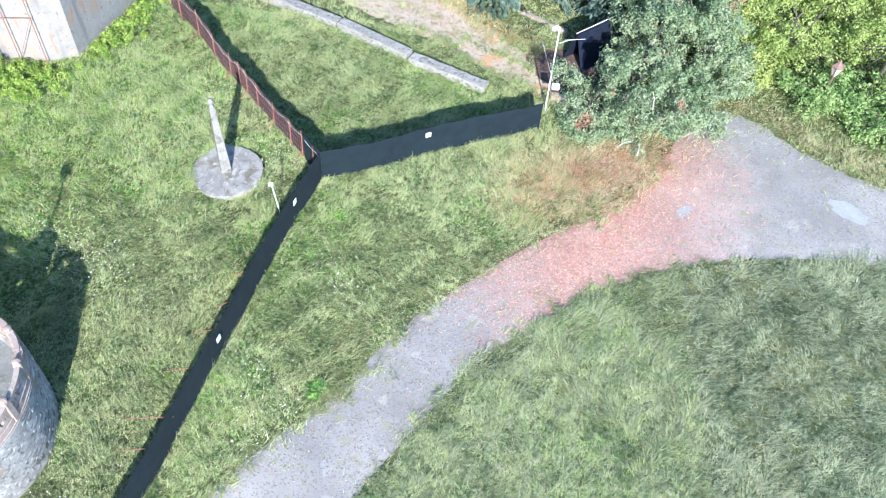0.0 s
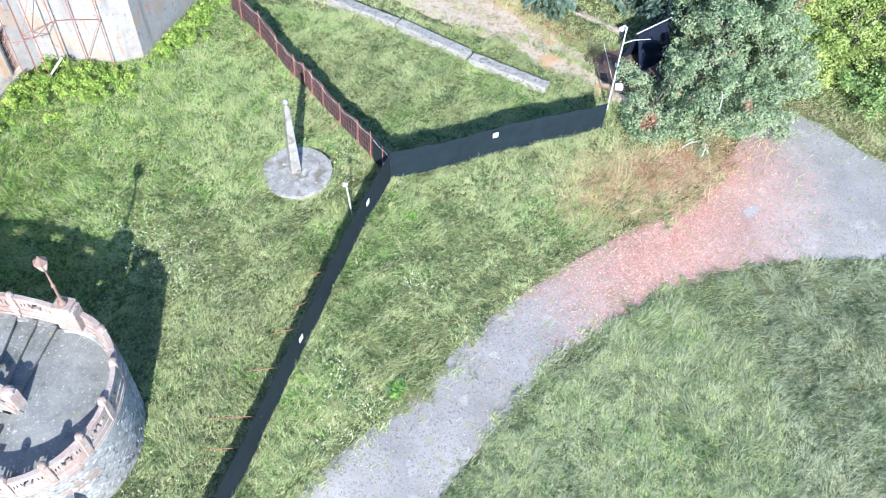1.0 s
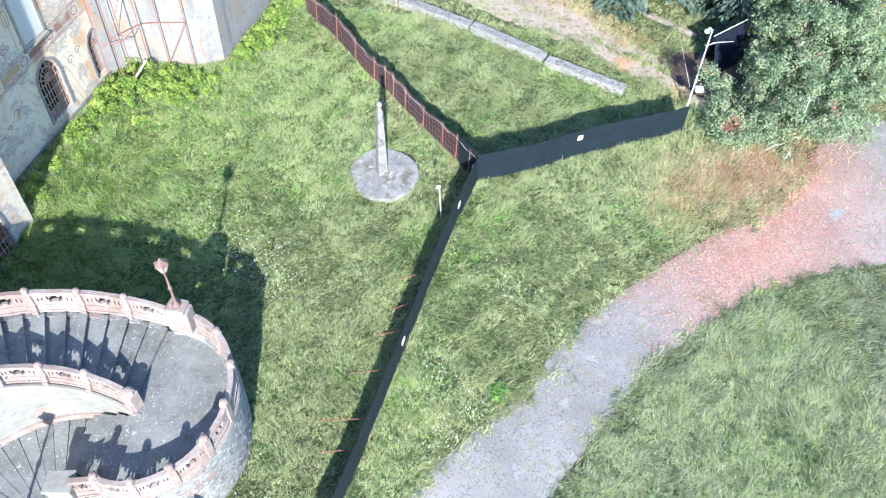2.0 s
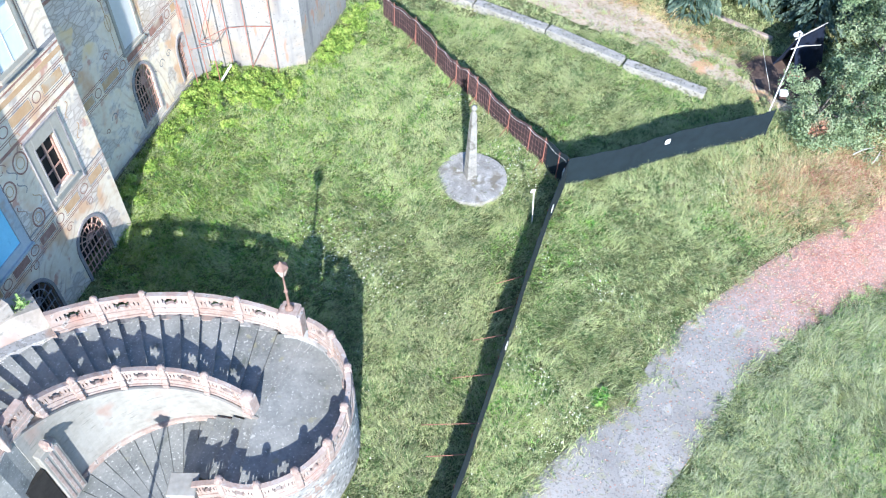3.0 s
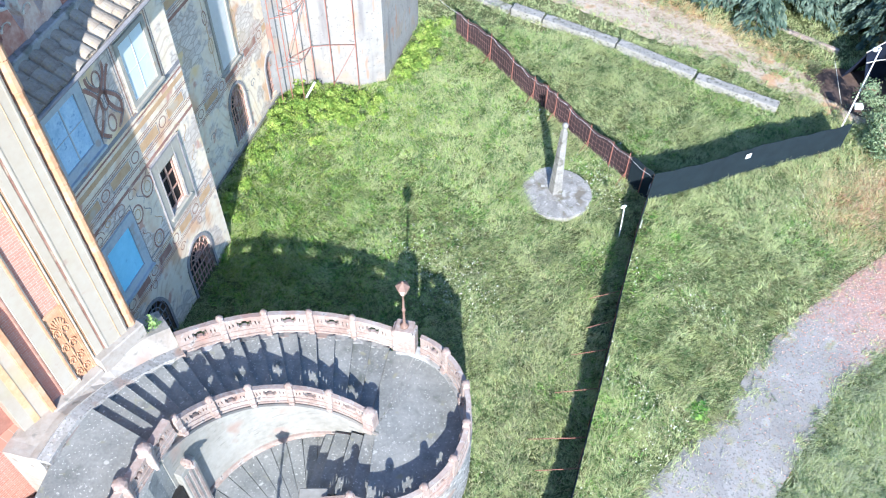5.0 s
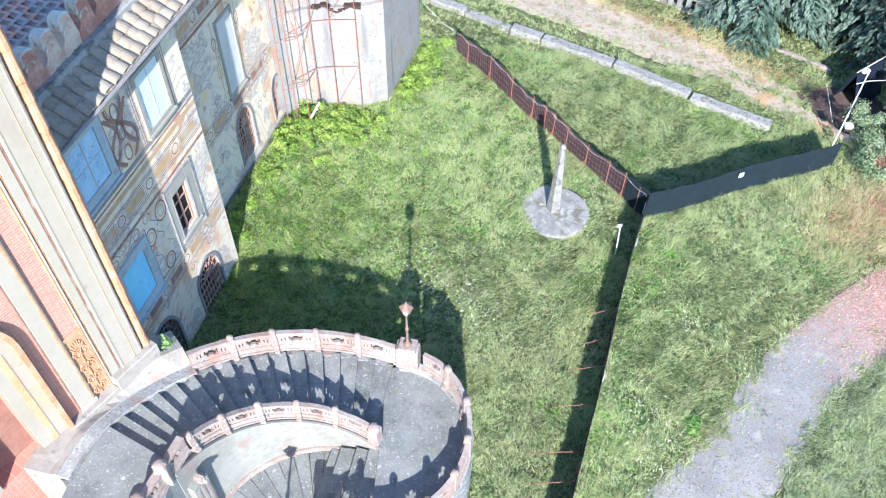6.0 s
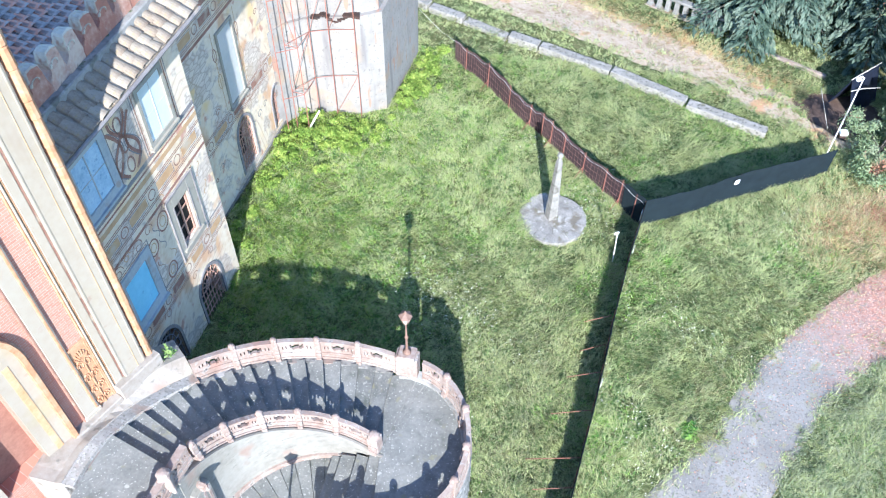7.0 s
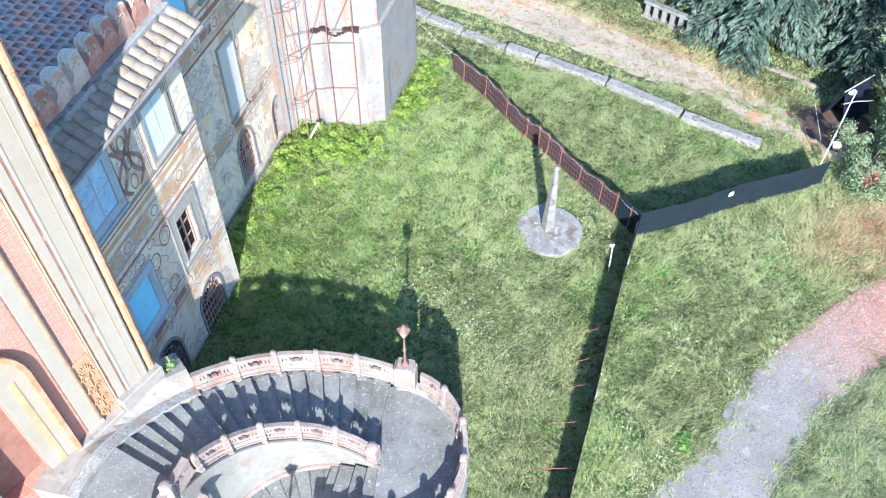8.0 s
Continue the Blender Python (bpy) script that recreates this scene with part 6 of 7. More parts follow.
# dark tarpaulin in the shade under the cedars, on bare soil whose colour is darkened for shade
M_TARP = mat("dark_tarpaulin", ((0.004, 0.006, 0.012), (0.010, 0.018, 0.045)), 1.5, 8, 0.8, 0.3)
M_SHADED_SOIL = mat("bare_shaded_soil", ((0.07, 0.045, 0.04), (0.11, 0.075, 0.06), (0.17, 0.12, 0.10)), 1.2, 12, 0.95, 0.7)
shelter = thing("tarpaulin_tent", "dark blue-black tarpaulin tent in the shade under the cedar", "tent", pose(*on_ground(6.3, 31.9), 0, 0, -50))
part("sheet", weather(boxes(((-0.03, -1.0, -0.1), (0.03, 1.0, 2.0), pose(0.45, 0, 0, 0, -20, 0)), bevel=0.01), 0.05), M_TARP, shelter)
part("sheet", weather(boxes(((-0.03, -1.0, -0.1), (0.03, 1.0, 2.0), pose(-0.85, 0, 0, 0, 20, 0)), bevel=0.01), 0.05), M_TARP, shelter)
bm = bmesh.new()
tube(bm, [(-0.2, -1.1, 1.9), (-0.2, 1.2, 1.9)], 0.03, 6)
part("ridge_pole", bm, M_TWIG, shelter)
# soil sheet whose dark brown also paints the shade under the trees
bm = bmesh.new()
ring = []
for k in range(30):
    a = k * 2 * math.pi / 30
    w = 1 + 0.12 * math.sin(3 * a) + 0.08 * math.sin(7 * a + 1)
    x, y = 5.4 + 2.0 * w * math.cos(a), 31.0 + 1.7 * w * math.sin(a)
    ring.append(bm.verts.new((x, y, float(ground_z(x, y)) + 0.075)))
c = bm.verts.new((5.4, 31.0, float(ground_z(5.4, 31.0)) + 0.08))
for k in range(30):
    bm.faces.new((c, ring[k], ring[(k + 1) % 30]))
tagged(new("bare_soil", finish(bm, "bare_soil", M_SHADED_SOIL)), "bare brown soil, coloured darker for shade, at the end of the drive", "soil", kind="structure")

# plant growing on the stub wall by the facade
ang_p = 138.0
px_, py_ = polar(C1, R1 + 0.75, ang_p)
plant = thing("wall_plant", "small green plant growing on the stone bank", "plant", pose(px_, py_, step_line(ang_p) + 0.80))
v, n = leaf_cloud([(0, 0, 0.1), (0.2, 0.12, 0.15), (-0.2, -0.1, 0.12), (0.05, 0.2, 0.25)], [[0.13], [0.11], [0.12], [0.11]], 40, 0.10, 61)
part("leaves", quads("leaves", v, n, M_HEDGE), None, plant)
bm = bmesh.new()
for q in ((0, 0, 0.2), (0.2, 0.12, 0.2), (-0.2, -0.1, 0.2)):
    tube(bm, [(0, 0, -0.1), q], 0.01, 4)
part("stem", bm, M_BARK, plant)

# ---- grass ----
M_HERB = mat("leafy_herbs", ((0.06, 0.19, 0.04), (0.19, 0.42, 0.085), (0.36, 0.57, 0.125)), 1.6, 9, 0.6, 0, islands=0.3, sheer=0.35, span=(0.74, 1.16), mix=0.9)
M_GOLD = mat("golden_dry_grass", ((0.46, 0.27, 0.15), (0.63, 0.47, 0.26), (0.74, 0.65, 0.42)), 0.8, 4.0, 0.8, 0, islands=0.35, sheer=0.3)
M_VERGE = mat("orange_dry_grass", ((0.44, 0.25, 0.13), (0.62, 0.45, 0.23), (0.74, 0.65, 0.40)), 0.6, 4.0, 0.8, 0, islands=0.45, sheer=0.3)


def inside(poly, x, y):
    poly = np.asarray(poly)
    hit = np.zeros(len(x), bool)
    for (x0, y0), (x1, y1) in zip(poly, np.roll(poly, -1, axis=0)):
        with np.errstate(divide="ignore", invalid="ignore"):
            hit ^= ((y0 > y) != (y1 > y)) & (x < (x1 - x0) * (y - y0) / (y1 - y0) + x0)
    return hit


def soft(v, lo, hi):
    return np.clip((v - lo) / (hi - lo), 0, 1)


def blocked(x, y, road_keep=0.0, rng=None):
    """Where nothing grows: road, drive, stair, castle, tower, sundial, kerb. Edges are ragged and tufts stand on the road."""
    if rng is None:
        out = inside(RA + RB[::-1], x, y) | inside(DA + DB[::-1], x, y)
    else:
        rag = 0.12 * np.sin(x * 0.9 + 1.5 * np.sin(y * 1.1)) + 0.10 * np.sin(x * 2.1 + 2 * np.sin(y * 1.7)) + 0.14 * np.sin(x * 5.1 + 2 * np.sin(y * 4.3)) + 0.08 * np.sin(y * 9.7 + x * 3.0)
        jx, jy = x + rag + rng.normal(0, 0.22, len(x)), y - rag + rng.normal(0, 0.22, len(x))
        out, dr = inside(RA + RB[::-1], jx, jy), inside(DA + DB[::-1], jx, jy)
        tuft = soft(np.sin(x * 0.9 + 1.6 * np.sin(y * 1.1)) * np.sin(y * 1.3 + 1.2 * np.sin(x * 0.7)), 0.55, 1.0)
        keep = rng.random(len(x))
        out &= keep > road_keep + 0.16 * tuft
        ya, yb = np.interp(x, [q[0] for q in DA], [q[1] for q in DA]), np.interp(x, [q[0] for q in DB], [q[1] for q in DB])
        f = (y - yb) / np.maximum(ya - yb, 0.1) + 0.05 * np.sin(x * 1.7)
        dr &= keep > 0.05 + 0.5 * np.exp(-((f - 0.48) / 0.07) ** 2) + 0.8 * soft(f, 0.72, 0.95) + 0.6 * soft(0.2 - f, 0, 0.15)
        out |= dr
    out |= (np.hypot(x - C1[0], y - C1[1]) < R1 + 0.35) & (x < -13.6)
    out |= ((x - C3[0]) / (AX + 0.2)) ** 2 + ((y - C3[1]) / (AY + 0.2)) ** 2 < 1
    out |= inside([(-20.35, 17.85), (-21.95, 9.6), (-30, 9), (-30, 27), (-20.1, 26.2), (-21.6, 19.0), (-21.75, 17.9)], x, y)
    out |= inside(foot, x, y)
    out |= ((x - 5.4) / 1.9) ** 2 + ((y - 31.0) / 1.6) ** 2 < 1
    out |= np.hypot(x + 8.62, y - 22.15) < 1.34 + 0.06 * np.sin(7 * np.arctan2(y - 22.15, x + 8.62))
    return out


def swirl(x, y):
    """The way the grass leans."""
    return 1.2 * np.sin(x * 0.45 + 1.3 * np.sin(y * 0.31)) + 1.4 * np.cos(y * 0.52 - 0.7 * np.sin(x * 0.37)) + 0.9 * np.sin(x * 1.7 + y * 1.3) + 0.8 * np.sin(x * 3.1 - 2.6 * y)


def lumps(x, y):
    """How lush the growth is, from 0 to about 1.6."""
    broad = np.sin(x * 0.33 + 2.0 * np.sin(y * 0.21)) * np.sin(y * 0.41 + 0.15 * x)
    small = np.sin(x * 1.9 + 1.1 * np.sin(y * 2.3)) * np.sin(y * 1.7 + 0.8 * np.sin(x * 1.3))
    tiny = np.sin(x * 5.3 + 1.7 * np.sin(y * 3.9)) * np.sin(y * 4.7 + 1.2 * np.sin(x * 3.3))
    return np.clip(0.95 + 0.25 * broad + 0.35 * small + 0.4 * tiny, 0.5, 1.8)


def relief(x, y):
    """Hummocks of the grown mat, 0 to 1."""
    v = np.sin(x * 5.1 + 1.9 * np.sin(y * 2.9 + 0.5 * x)) * np.sin(y * 5.7 + 1.7 * np.sin(x * 3.1 - 0.7 * y))
    w = np.sin(x * 10.3 - 2.1 * np.sin(y * 6.1 + 0.8 * x)) * np.sin(y * 9.1 + 2.3 * np.sin(x * 5.7))
    u = np.sin(x * 2.3 + 1.3 * np.sin(y * 1.9)) * np.sin(y * 2.9 + 1.1 * np.sin(x * 1.3))
    return np.clip(0.45 + 0.30 * u + 0.30 * v + 0.25 * w, 0, 1.1)


def triangles(name, v, n, material):
    me = bpy.data.meshes.new(name)
    me.vertices.add(3 * n)
    me.vertices.foreach_set("co", v.ravel())
    me.loops.add(3 * n)
    me.loops.foreach_set("vertex_index", np.arange(3 * n))
    me.polygons.add(n)
    me.polygons.foreach_set("loop_start", np.arange(0, 3 * n, 3))
    me.update()
    me.materials.append(material)
    return me


def grass(name, label, material, n, box_, seed, length, width, lean, road_keep=0.0, mask=None, loose=0.9):
    """Many single blades, each a slim triangle, gathered in tufts that lean with the swirl."""
    rng = np.random.default_rng(seed)
    per = 11
    nt = n // per
    tx, ty = rng.uniform(box_[0], box_[1], nt), rng.uniform(box_[2], box_[3], nt)
    size = np.repeat(rng.uniform(0.55, 1.55, nt), per)
    tilt = np.repeat(rng.normal(0, 0.85, nt), per)
    n = nt * per
    x, y = np.repeat(tx, per) + rng.normal(0, 0.055, n) * size, np.repeat(ty, per) + rng.normal(0, 0.055, n) * size
    ok = ~blocked(x, y, road_keep, rng)
    if mask is not None:
        ok &= mask(x, y, rng)
    x, y, size, tilt = x[ok], y[ok], size[ok], tilt[ok]
    n = len(x)
    z = ground_z(x, y) + 0.11 * relief(x, y)
    L = size * length * lumps(x, y) * rng.uniform(0.5, 1.4, n)
    a = swirl(x, y) + tilt + rng.normal(0, loose, n)
    k = np.clip(lean + rng.normal(0, 0.3, n), 0.05, 1.45)
    s = rng.uniform(0, 2 * np.pi, n)
    w = width * rng.uniform(0.6, 1.4, n)
    base = np.stack([x, y, z - 0.02 + 0.06 * (size - 0.4) * lumps(x, y) * rng.uniform(0, 1, n)], 1)
    side = np.stack([np.cos(s) * w, np.sin(s) * w, np.zeros(n)], 1)
    tip = base + np.stack([np.cos(a) * np.sin(k), np.sin(a) * np.sin(k), np.cos(k)], 1) * L[:, None]
    v = np.stack([base - side, base + side, tip], 1).reshape(-1, 3)
    tagged(new(name, triangles(name, v, n, material)), label, "grass", kind="stuff")


def beyond(x, y):
    """Signed distance, roughly, to the far side of the road (south-east of it)."""
    return (x - np.interp(y, [p[1] for p in RB[:130]], [p[0] for p in RB[:130]]))


def straw_mask(x, y, r):
    """Dry patches: beside the road, under the shrub, round the sundial and by the drive."""
    near = np.exp(-((x - np.interp(y, [5, 12, 16, 20.5, 25], [-8.5, -4.6, -1.6, 3.4, 8.6]) + 0.7) / 1.3) ** 2) * (y < 27)
    spots_ = 0.5 + 0.5 * np.sin(x * 1.1 + 2 * np.sin(y * 0.6)) * np.sin(y * 0.9 + 1.3 * np.sin(x * 0.5))
    hot = np.exp(-(((x - 3.5) / 4.0) ** 2 + ((y - 23.5) / 2.0) ** 2))
    return r.random(len(x)) < np.clip(0.12 + 0.45 * near + 0.8 * hot + 0.25 * spots_ ** 3, 0, 1)


def herbs(x, y):
    """Where leafy herbs crowd the lawn."""
    return np.sin(x * 0.55 + 1.7 * np.sin(y * 0.37 + 1)) * np.sin(y * 0.61 + 0.9 * np.sin(x * 0.41)) + 0.35 * np.sin(x * 2.3 + np.sin(y * 1.9)) * np.sin(y * 2.7)


def west(x, y):
    """Towards the castle wall and the tower, fading out over some metres."""
    return np.exp(-np.maximum(np.minimum(np.hypot(x + 18.3, y - 25.6) - 1.0, np.abs(x + 20.4) - 0.4), 0) / 2.7)


grass("meadow_grass", "uneven meadow grass, green with dry straw tints", M_GRASS, 930000, (-21.5, 9.0, 6.5, 33.0), 71, 0.20, 0.0115, 1.05, 0.004, loose=0.55)
grass("tall_grass", "long wind-laid grass beyond the road", M_TALL, 480000, (-3.0, 22.0, 7.0, 22.5), 72, 0.22, 0.0115, 1.1, 0.004, mask=lambda x, y, r: beyond(x, y) > -0.5 * r.random(len(x)), loose=0.5)
grass("verge_grass", "rough grass around the drive and trees", M_GRASS, 330000, (-18.0, 26.0, 22.0, 48.0), 73, 0.22, 0.0125, 1.0, 0.01, mask=lambda x, y, r: r.random(len(x)) < np.maximum(soft(y, 24, 32), soft(x, 7, 9)), loose=0.8)
grass("dry_grass", "pale dry grass patches in the meadow and beside the road", M_STRAW, 340000, (-21.0, 12.0, 7.0, 36.0), 76, 0.26, 0.008, 1.15, 0.03, mask=straw_mask, loose=0.7)
grass("dry_tall_grass", "pale laid straw among the long grass", M_STRAW, 45000, (-3.0, 22.0, 7.0, 22.5), 77, 0.34, 0.008, 1.25, 0.01, mask=lambda x, y, r: (beyond(x, y) > 0) & (r.random(len(x)) < 0.05 + 0.6 * soft(np.sin(x * 0.8 + 1.5 * np.sin(y * 0.9)) * np.sin(y * 0.7), 0.3, 0.9)), loose=0.5)
grass("weeds", "bright yellow-green weeds below the castle wall", M_WEED, 240000, (-21.3, -9.0, 15.5, 33.0), 74, 0.13, 0.015, 0.95, mask=lambda x, y, r: r.random(len(x)) < 1.05 * west(x, y), loose=1.2)
grass("stair_weeds", "leafy green weeds along the stair wall and fence foot", M_HERB, 50000, (-15.0, -4.0, 7.0, 23.5), 75, 0.10, 0.015, 0.95, mask=lambda x, y, r: (np.abs(((x - C3[0]) / AX) ** 2 + ((y - C3[1]) / AY) ** 2 - 1.35) < 0.25 * r.random(len(x))) | (np.abs(x - np.interp(y, [p[1] for p in F_S], [p[0] for p in F_S]) - 0.7) < 0.6 * r.random(len(x))), loose=1.4)
grass("dry_verge", "dry orange-tinted grass along the upper edge of the drive", M_VERGE, 190000, (-14.0, 6.0, 28.0, 43.0), 79, 0.22, 0.012, 1.05, 0.0, mask=lambda x, y, r: r.random(len(x)) < np.exp(-((y - np.interp(x, [p[0] for p in DA], [p[1] for p in DA]) + 0.4) / 1.1) ** 2) * (0.35 + 0.65 * soft(x, -9, 0)), loose=1.0)
# coarse olive herbs between the stair and the fence
M_OLIVE = mat("olive_herbs", ((0.07, 0.11, 0.05), (0.19, 0.235, 0.115), (0.33, 0.35, 0.19), (0.50, 0.46, 0.30)), 1.1, 8.0, 0.8, 0, islands=0.3, sheer=0.3, span=(0.74, 1.16), mix=0.9)
grass("olive_herbs", "coarse olive-green herbs between the stair and the fence", M_OLIVE, 150000, (-13.0, -5.0, 6.5, 21.0), 86, 0.15, 0.015, 1.0, mask=lambda x, y, r: r.random(len(x)) < 0.8 * soft(np.interp(y, [p[1] for p in F_S], [p[0] for p in F_S]) - x, 0.0, 0.6) * soft(21.0 - y, 0.0, 5.0) * (0.55 + 0.45 * np.sin(x * 1.7 + 1.2 * np.sin(y * 1.1)) * np.sin(y * 1.3)), loose=1.2)
# leafy patches through the lawn
grass("herb_patches", "low leafy clover and herb patches in the meadow", M_HERB, 330000, (-20.5, 7.0, 7.0, 33.0), 78, 0.14, 0.016, 0.95, mask=lambda x, y, r: r.random(len(x)) < np.maximum(0.75 * soft(herbs(x, y), 0.1, 0.8), 0.8 * soft(-x - 0.12 * (26 - y), 9.5, 15.5)), loose=1.5)
grass("golden_grass", "golden and reddish dry grass below the shrub", M_GOLD, 130000, (1.5, 12.0, 20.5, 28.5), 80, 0.22, 0.012, 1.0, 0.35, mask=lambda x, y, r: r.random(len(x)) < 1.3 * np.exp(-(((x - 5.8) / 3.2) ** 2 + ((y - 24.3 - 0.4 * (x - 6.0)) / 1.7) ** 2)), loose=0.9)
grass("road_edge_grass", "thin yellow-green grass creeping onto the gravel edge", M_STRAW, 90000, (-12.0, 12.0, 5.0, 27.0), 82, 0.16, 0.009, 1.1, 0.9, mask=lambda x, y, r: r.random(len(x)) < 0.55 * np.exp(-((x - np.interp(y, [p[1] for p in RA[:108]], [p[0] for p in RA[:108]]) - 0.25) / 0.35) ** 2) + 0.35 * np.exp(-((beyond(x, y) + 0.25) / 0.3) ** 2), loose=1.0)
grass("roadside_dry_grass", "pale dry grass along the far edge of the road", M_STRAW, 120000, (9.5, 24.0, 22.5, 33.0), 85, 0.20, 0.012, 1.05, 0.05, mask=lambda x, y, r: r.random(len(x)) < np.exp(-((y - np.interp(x, [11.3, 13.5, 16.0, 18.6, 24.0], [29.2, 29.1, 27.0, 25.8, 24.2]) - 0.4) / 0.9) ** 2), loose=0.9)
grass("yellow_grass", "small yellow grass patch at the road's edge", M_STRAW, 2600, (-4.2, -2.6, 12.6, 14.0), 81, 0.16, 0.013, 1.1, 0.8, mask=lambda x, y, r: r.random(len(x)) < np.exp(-(((x + 3.2) / 0.45) ** 2 + ((y - 13.25) / 0.3) ** 2)), loose=1.4)
# a grey-green thistle and a yellow patch at the road's edge
thistle = thing("thistle", "pale grey-green thistle rosette at the road's edge", "plant", pose(*on_ground(-3.95, 13.35)))
v, n = leaf_cloud([(0, 0, 0.12), (0.2, 0.1, 0.12), (-0.18, 0.12, 0.1), (0.05, -0.2, 0.12)], [[0.28], [0.25], [0.22], [0.25]], 70, 0.18, 62, 0.2, 0.5)
part("leaves", quads("leaves", v, n, M_HERB), None, thistle)
# taller leafy weed clumps at the foot of the tower and the wall
rng = np.random.default_rng(83)
cl, rad = [], []
for k in range(190):
    if k >= 125:
        y = rng.uniform(27.6, 33.0)
        x = np.interp(y, [27.6, 30.0, 33.0], [-15.9, -15.3, -14.5]) + abs(rng.normal(0, 0.55))
    elif k < 85:
        x, y = rng.normal(-18.2, 1.3), rng.normal(25.7, 0.9)
    else:
        y = rng.uniform(18.6, 25.5)
        x = np.interp(y, [18.6, 25.5], [-21.2, -19.9]) + abs(rng.normal(0, 0.5))
    if blocked(np.array([x]), np.array([y]))[0]:
        continue
    g = float(ground_z(x, y))
    cl.append((x, y, g + rng.uniform(0.1, 0.4)))
    rad.append([rng.uniform(0.15, 0.34)])
v, n = leaf_cloud(cl, rad, 170, 0.09, 84, 0.0, 0.3)
tagged(new("weed_clumps", quads("weed_clumps", v, n, M_WEED)), "tall leafy yellow-green weed clumps at the tower foot", "weeds", kind="stuff")
# leaf litter and stones on the road
rng = np.random.default_rng(19)
n = 90000
t = rng.integers(20, 150, n)
f = rng.random(n)
A_, B_ = np.array(RA), np.array(RB)
x = A_[t, 0] * (1 - f) + B_[t, 0] * f + rng.normal(0, 0.15, n)
y = A_[t, 1] * (1 - f) + B_[t, 1] * f + rng.normal(0, 0.15, n)
red = np.exp(-(((x - 5.5) / 4.6) ** 2 + ((y - 21.5) / 4.2) ** 2)) + 0.3 * np.exp(-((f - 0.02) / 0.15) ** 2) * soft(y, 14.5, 18) * (x < 6) + 0.012
ok = (rng.random(n) < red)
extra = 9000
x, y = np.concatenate([x[ok], rng.normal(6.6, 1.7, extra)]), np.concatenate([y[ok], rng.normal(24.6, 0.8, extra)])
y[-extra:] += 0.45 * (x[-extra:] - 6.6)
n = len(x)
s, ang_ = rng.uniform(0.012, 0.040, n), rng.uniform(0, 6.28, n)
z = ground_z(x, y) + 0.06
z[-extra:] += rng.uniform(0.0, 0.22, extra)
v = np.stack([np.stack([x + s * np.cos(ang_ + q), y + s * 0.7 * np.sin(ang_ + q), z + 0.012 * q % 0.02], 1) for q in (0, 2.1, 4.2)], 1).reshape(-1, 3)
tagged(new("leaf_litter", triangles("leaf_litter", v, n, M_LITTER)), "reddish fallen leaf litter on the gravel road", "leaves", kind="stuff")
# loose chips on the road
M_CHIP = mat("gravel_chips", ((0.13, 0.125, 0.125), (0.26, 0.25, 0.245), (0.40, 0.385, 0.37)), 1.0, 6, 0.95, 0, islands=0.8)
rng = np.random.default_rng(29)
n = 16000
t = rng.integers(15, 150, n)
f = rng.random(n)
x = A_[t, 0] * (1 - f) + B_[t, 0] * f + rng.normal(0, 0.2, n)
y = A_[t, 1] * (1 - f) + B_[t, 1] * f + rng.normal(0, 0.2, n)
s, ang_ = rng.uniform(0.007, 0.016, n) + 0.015 * (rng.random(n) > 0.98), rng.uniform(0, 6.28, n)
z = ground_z(x, y) + 0.058
v = np.stack([np.stack([x + s * np.cos(ang_ + q), y + s * 0.8 * np.sin(ang_ + q), z + 0.8 * s * (q > 4)], 1) for q in (0, 2.1, 4.2)], 1).reshape(-1, 3)
tagged(new("gravel_chips", triangles("gravel_chips", v, n, M_CHIP)), "loose pale and dark gravel chips on the road", "gravel", kind="stuff")
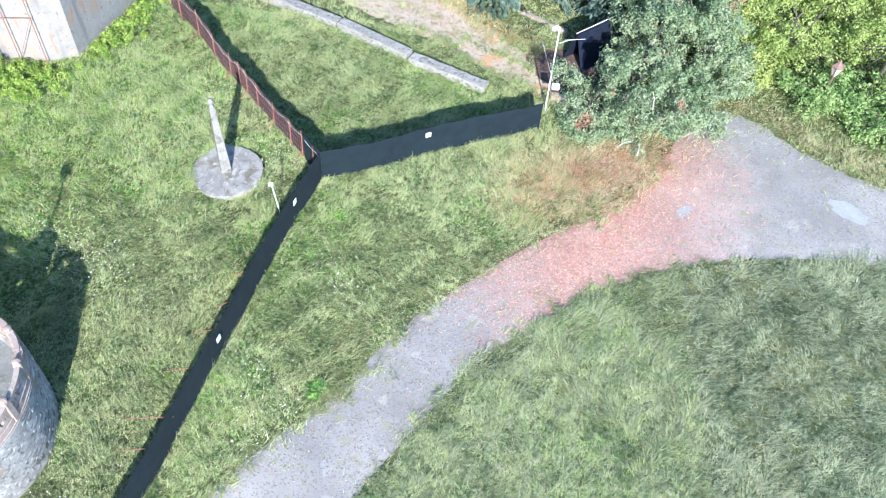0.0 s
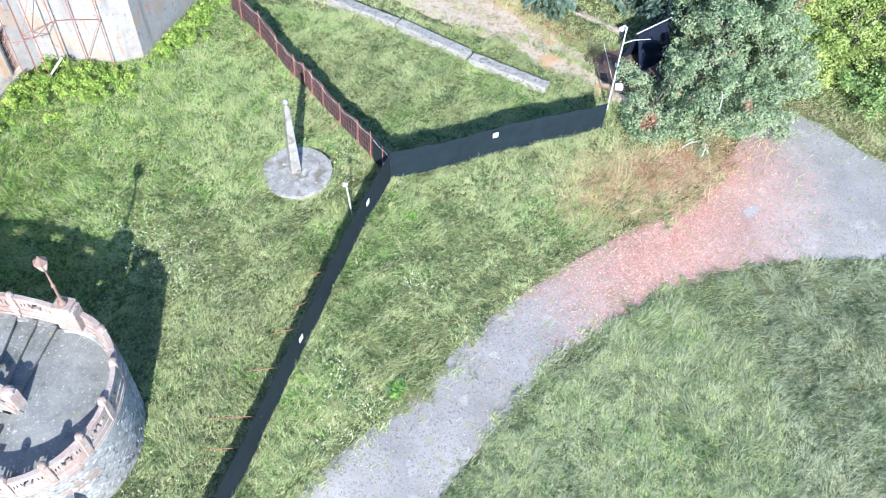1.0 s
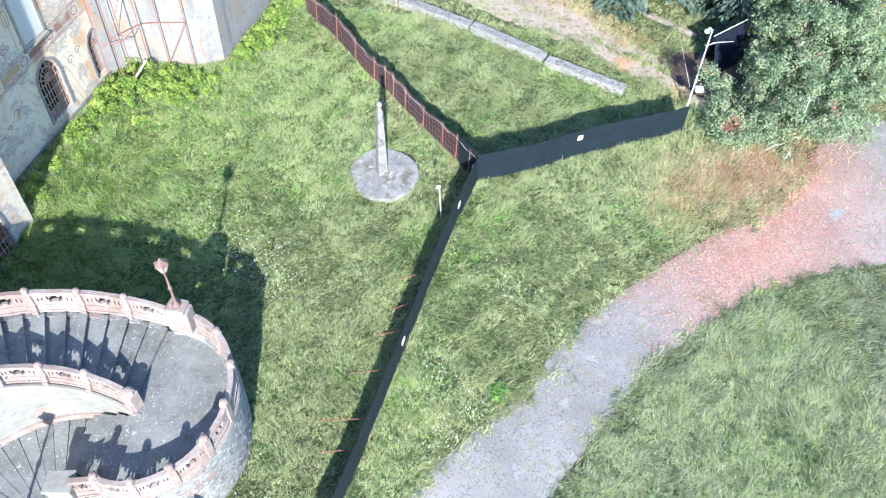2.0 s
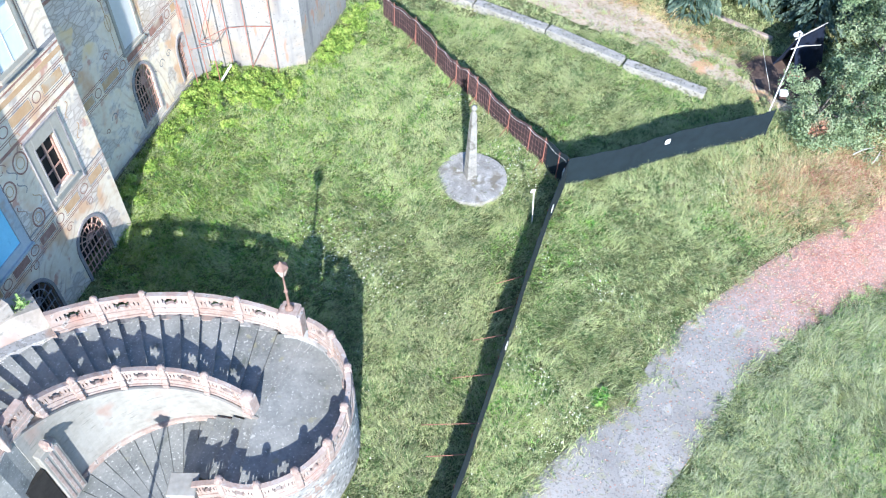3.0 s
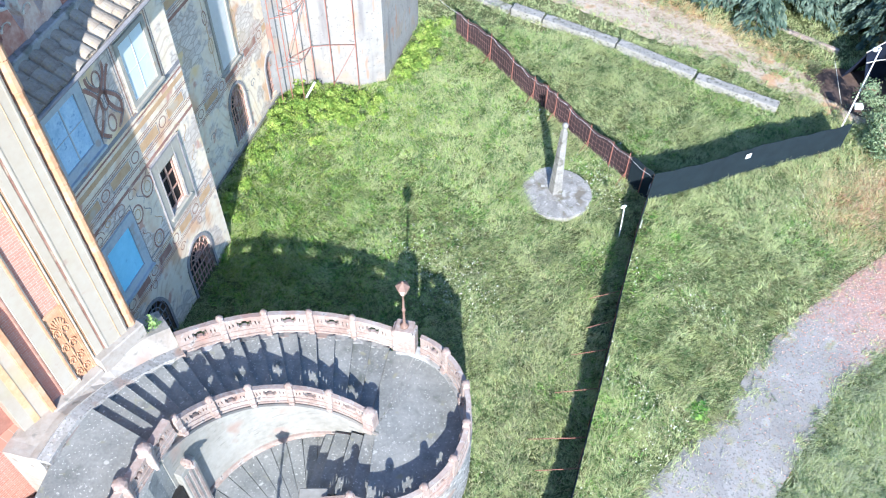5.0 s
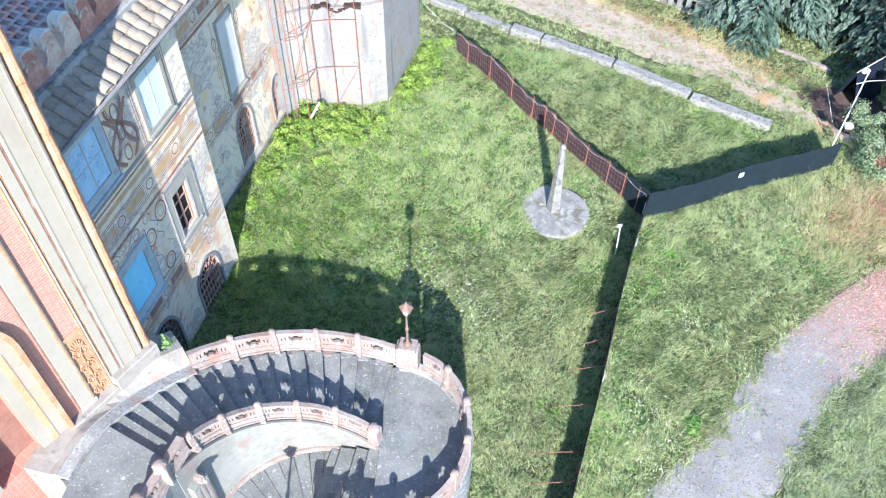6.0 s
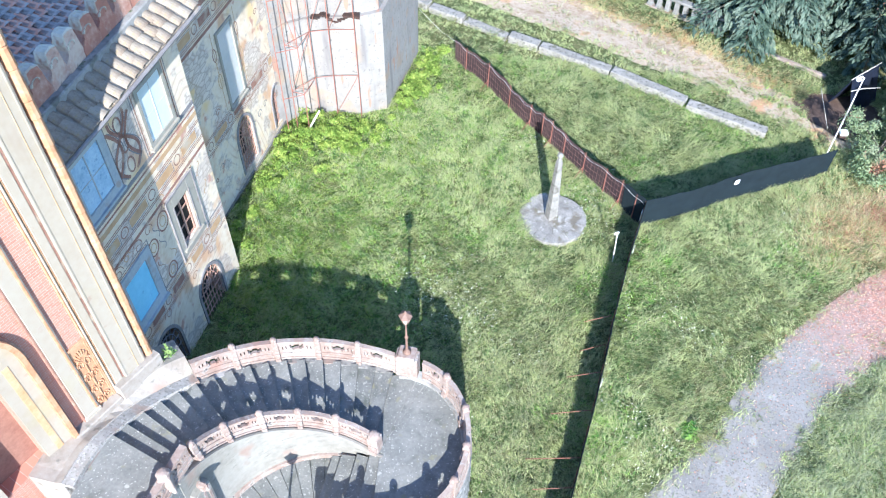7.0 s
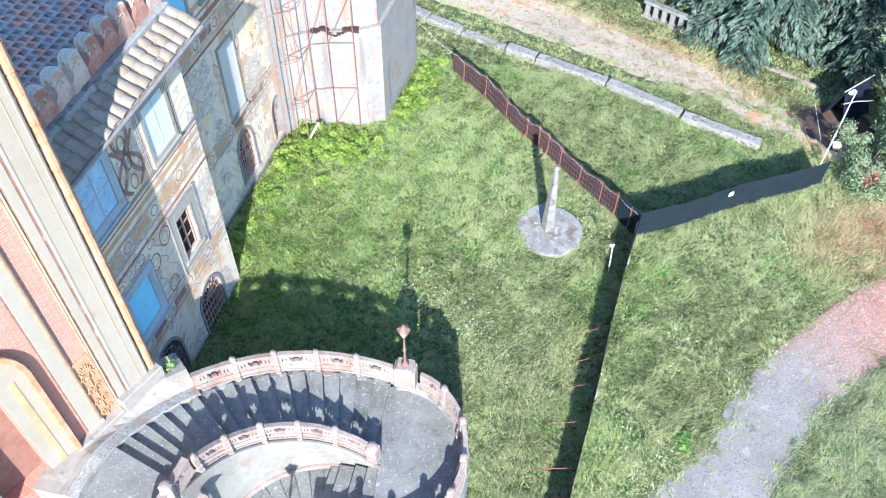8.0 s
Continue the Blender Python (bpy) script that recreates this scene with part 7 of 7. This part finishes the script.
# pale worn edging on the far side of the road
edging = thing("road_edging", "pale worn concrete edging along the gravel road", "edging", kind="structure")
E_ = smooth_line([(11.3, 28.75), (13.2, 28.35), (14.7, 27.2), (16.3, 25.85), (18.4, 24.9), (21.5, 24.0)], 22)
for a, b in zip(E_, E_[1:]):
    A2, B2 = Vector(a), Vector(b)
    d = B2 - A2
    part("stone", weather(boxes(((-d.length / 2 + 0.02, -0.07, -0.1), (d.length / 2 - 0.02, 0.07, 0.03)), bevel=0.02), 0.09, 5.0), M_BARE, edging, m=pose(*on_ground(*(A2 + d / 2)), 0, 0, math.degrees(math.atan2(d.y, d.x))))
# shallow pale patches in the gravel
M_PALEDUST = mat("pale_limestone_dust", ((0.28, 0.285, 0.28), (0.38, 0.385, 0.375)), 2.0, 18, 0.95, 0.4)
for x, y, rx, ry, rz in ((16.6, 23.6, 0.95, 0.42, -25), (9.6, 22.8, 0.42, 0.22, 60), (6.9, 17.9, 0.5, 0.16, -60)):
    bm = bmesh.new()
    ring = []
    for k in range(28):
        w = 1 + 0.2 * math.sin(2 * k * 0.2244 + x) + 0.08 * math.sin(5 * k * 0.2244) + 0.06 * math.sin(9 * k * 0.2244 + y)
        q = pose(x, y, 0, 0, 0, rz) @ Vector((rx * w * math.cos(k * 0.2244), ry * w * math.sin(k * 0.2244), 0))
        ring.append(bm.verts.new((q.x, q.y, float(ground_z(q.x, q.y)) + 0.056)))
    c = bm.verts.new((x, y, float(ground_z(x, y)) + 0.060))
    for k in range(28):
        bm.faces.new((c, ring[k], ring[(k + 1) % 28]))
    tagged(new("gravel_patch", finish(bm, "gravel_patch", M_PALEDUST)), "pale dusty patch in the gravel road", "gravel", kind="structure")
# small white flowers
rng = np.random.default_rng(9)
x, y = rng.uniform(-18, 2.0, 11000), rng.uniform(8, 27, 11000)
patch = np.sin(x * 0.7 + 1.5 * np.sin(y * 0.4)) * np.sin(y * 0.6 + 0.4) + rng.normal(0, 0.35, len(x))
ok = ~blocked(x, y) & (patch > 0.55 + 0.45 * (x > -5.5)) & ((y < 20) | (x > -11))
x, y = x[ok], y[ok]
n = len(x)
s = rng.uniform(0.007, 0.016, n)
z = ground_z(x, y) + rng.uniform(0.18, 0.30, n)
v = np.stack([np.stack([x + s * cx, y + s * cy, z + s * cz], 1) for cx, cy, cz in ((-1, -0.8, -0.6), (1, -0.8, -0.6), (1, 0.8, 0.6), (-1, 0.8, 0.6))], 1).reshape(-1, 3)
flowers = new("meadow_flowers", quads("meadow_flowers", v, n, M_FLOWER))
tagged(flowers, "scattered small white meadow flowers", "flowers", kind="stuff")
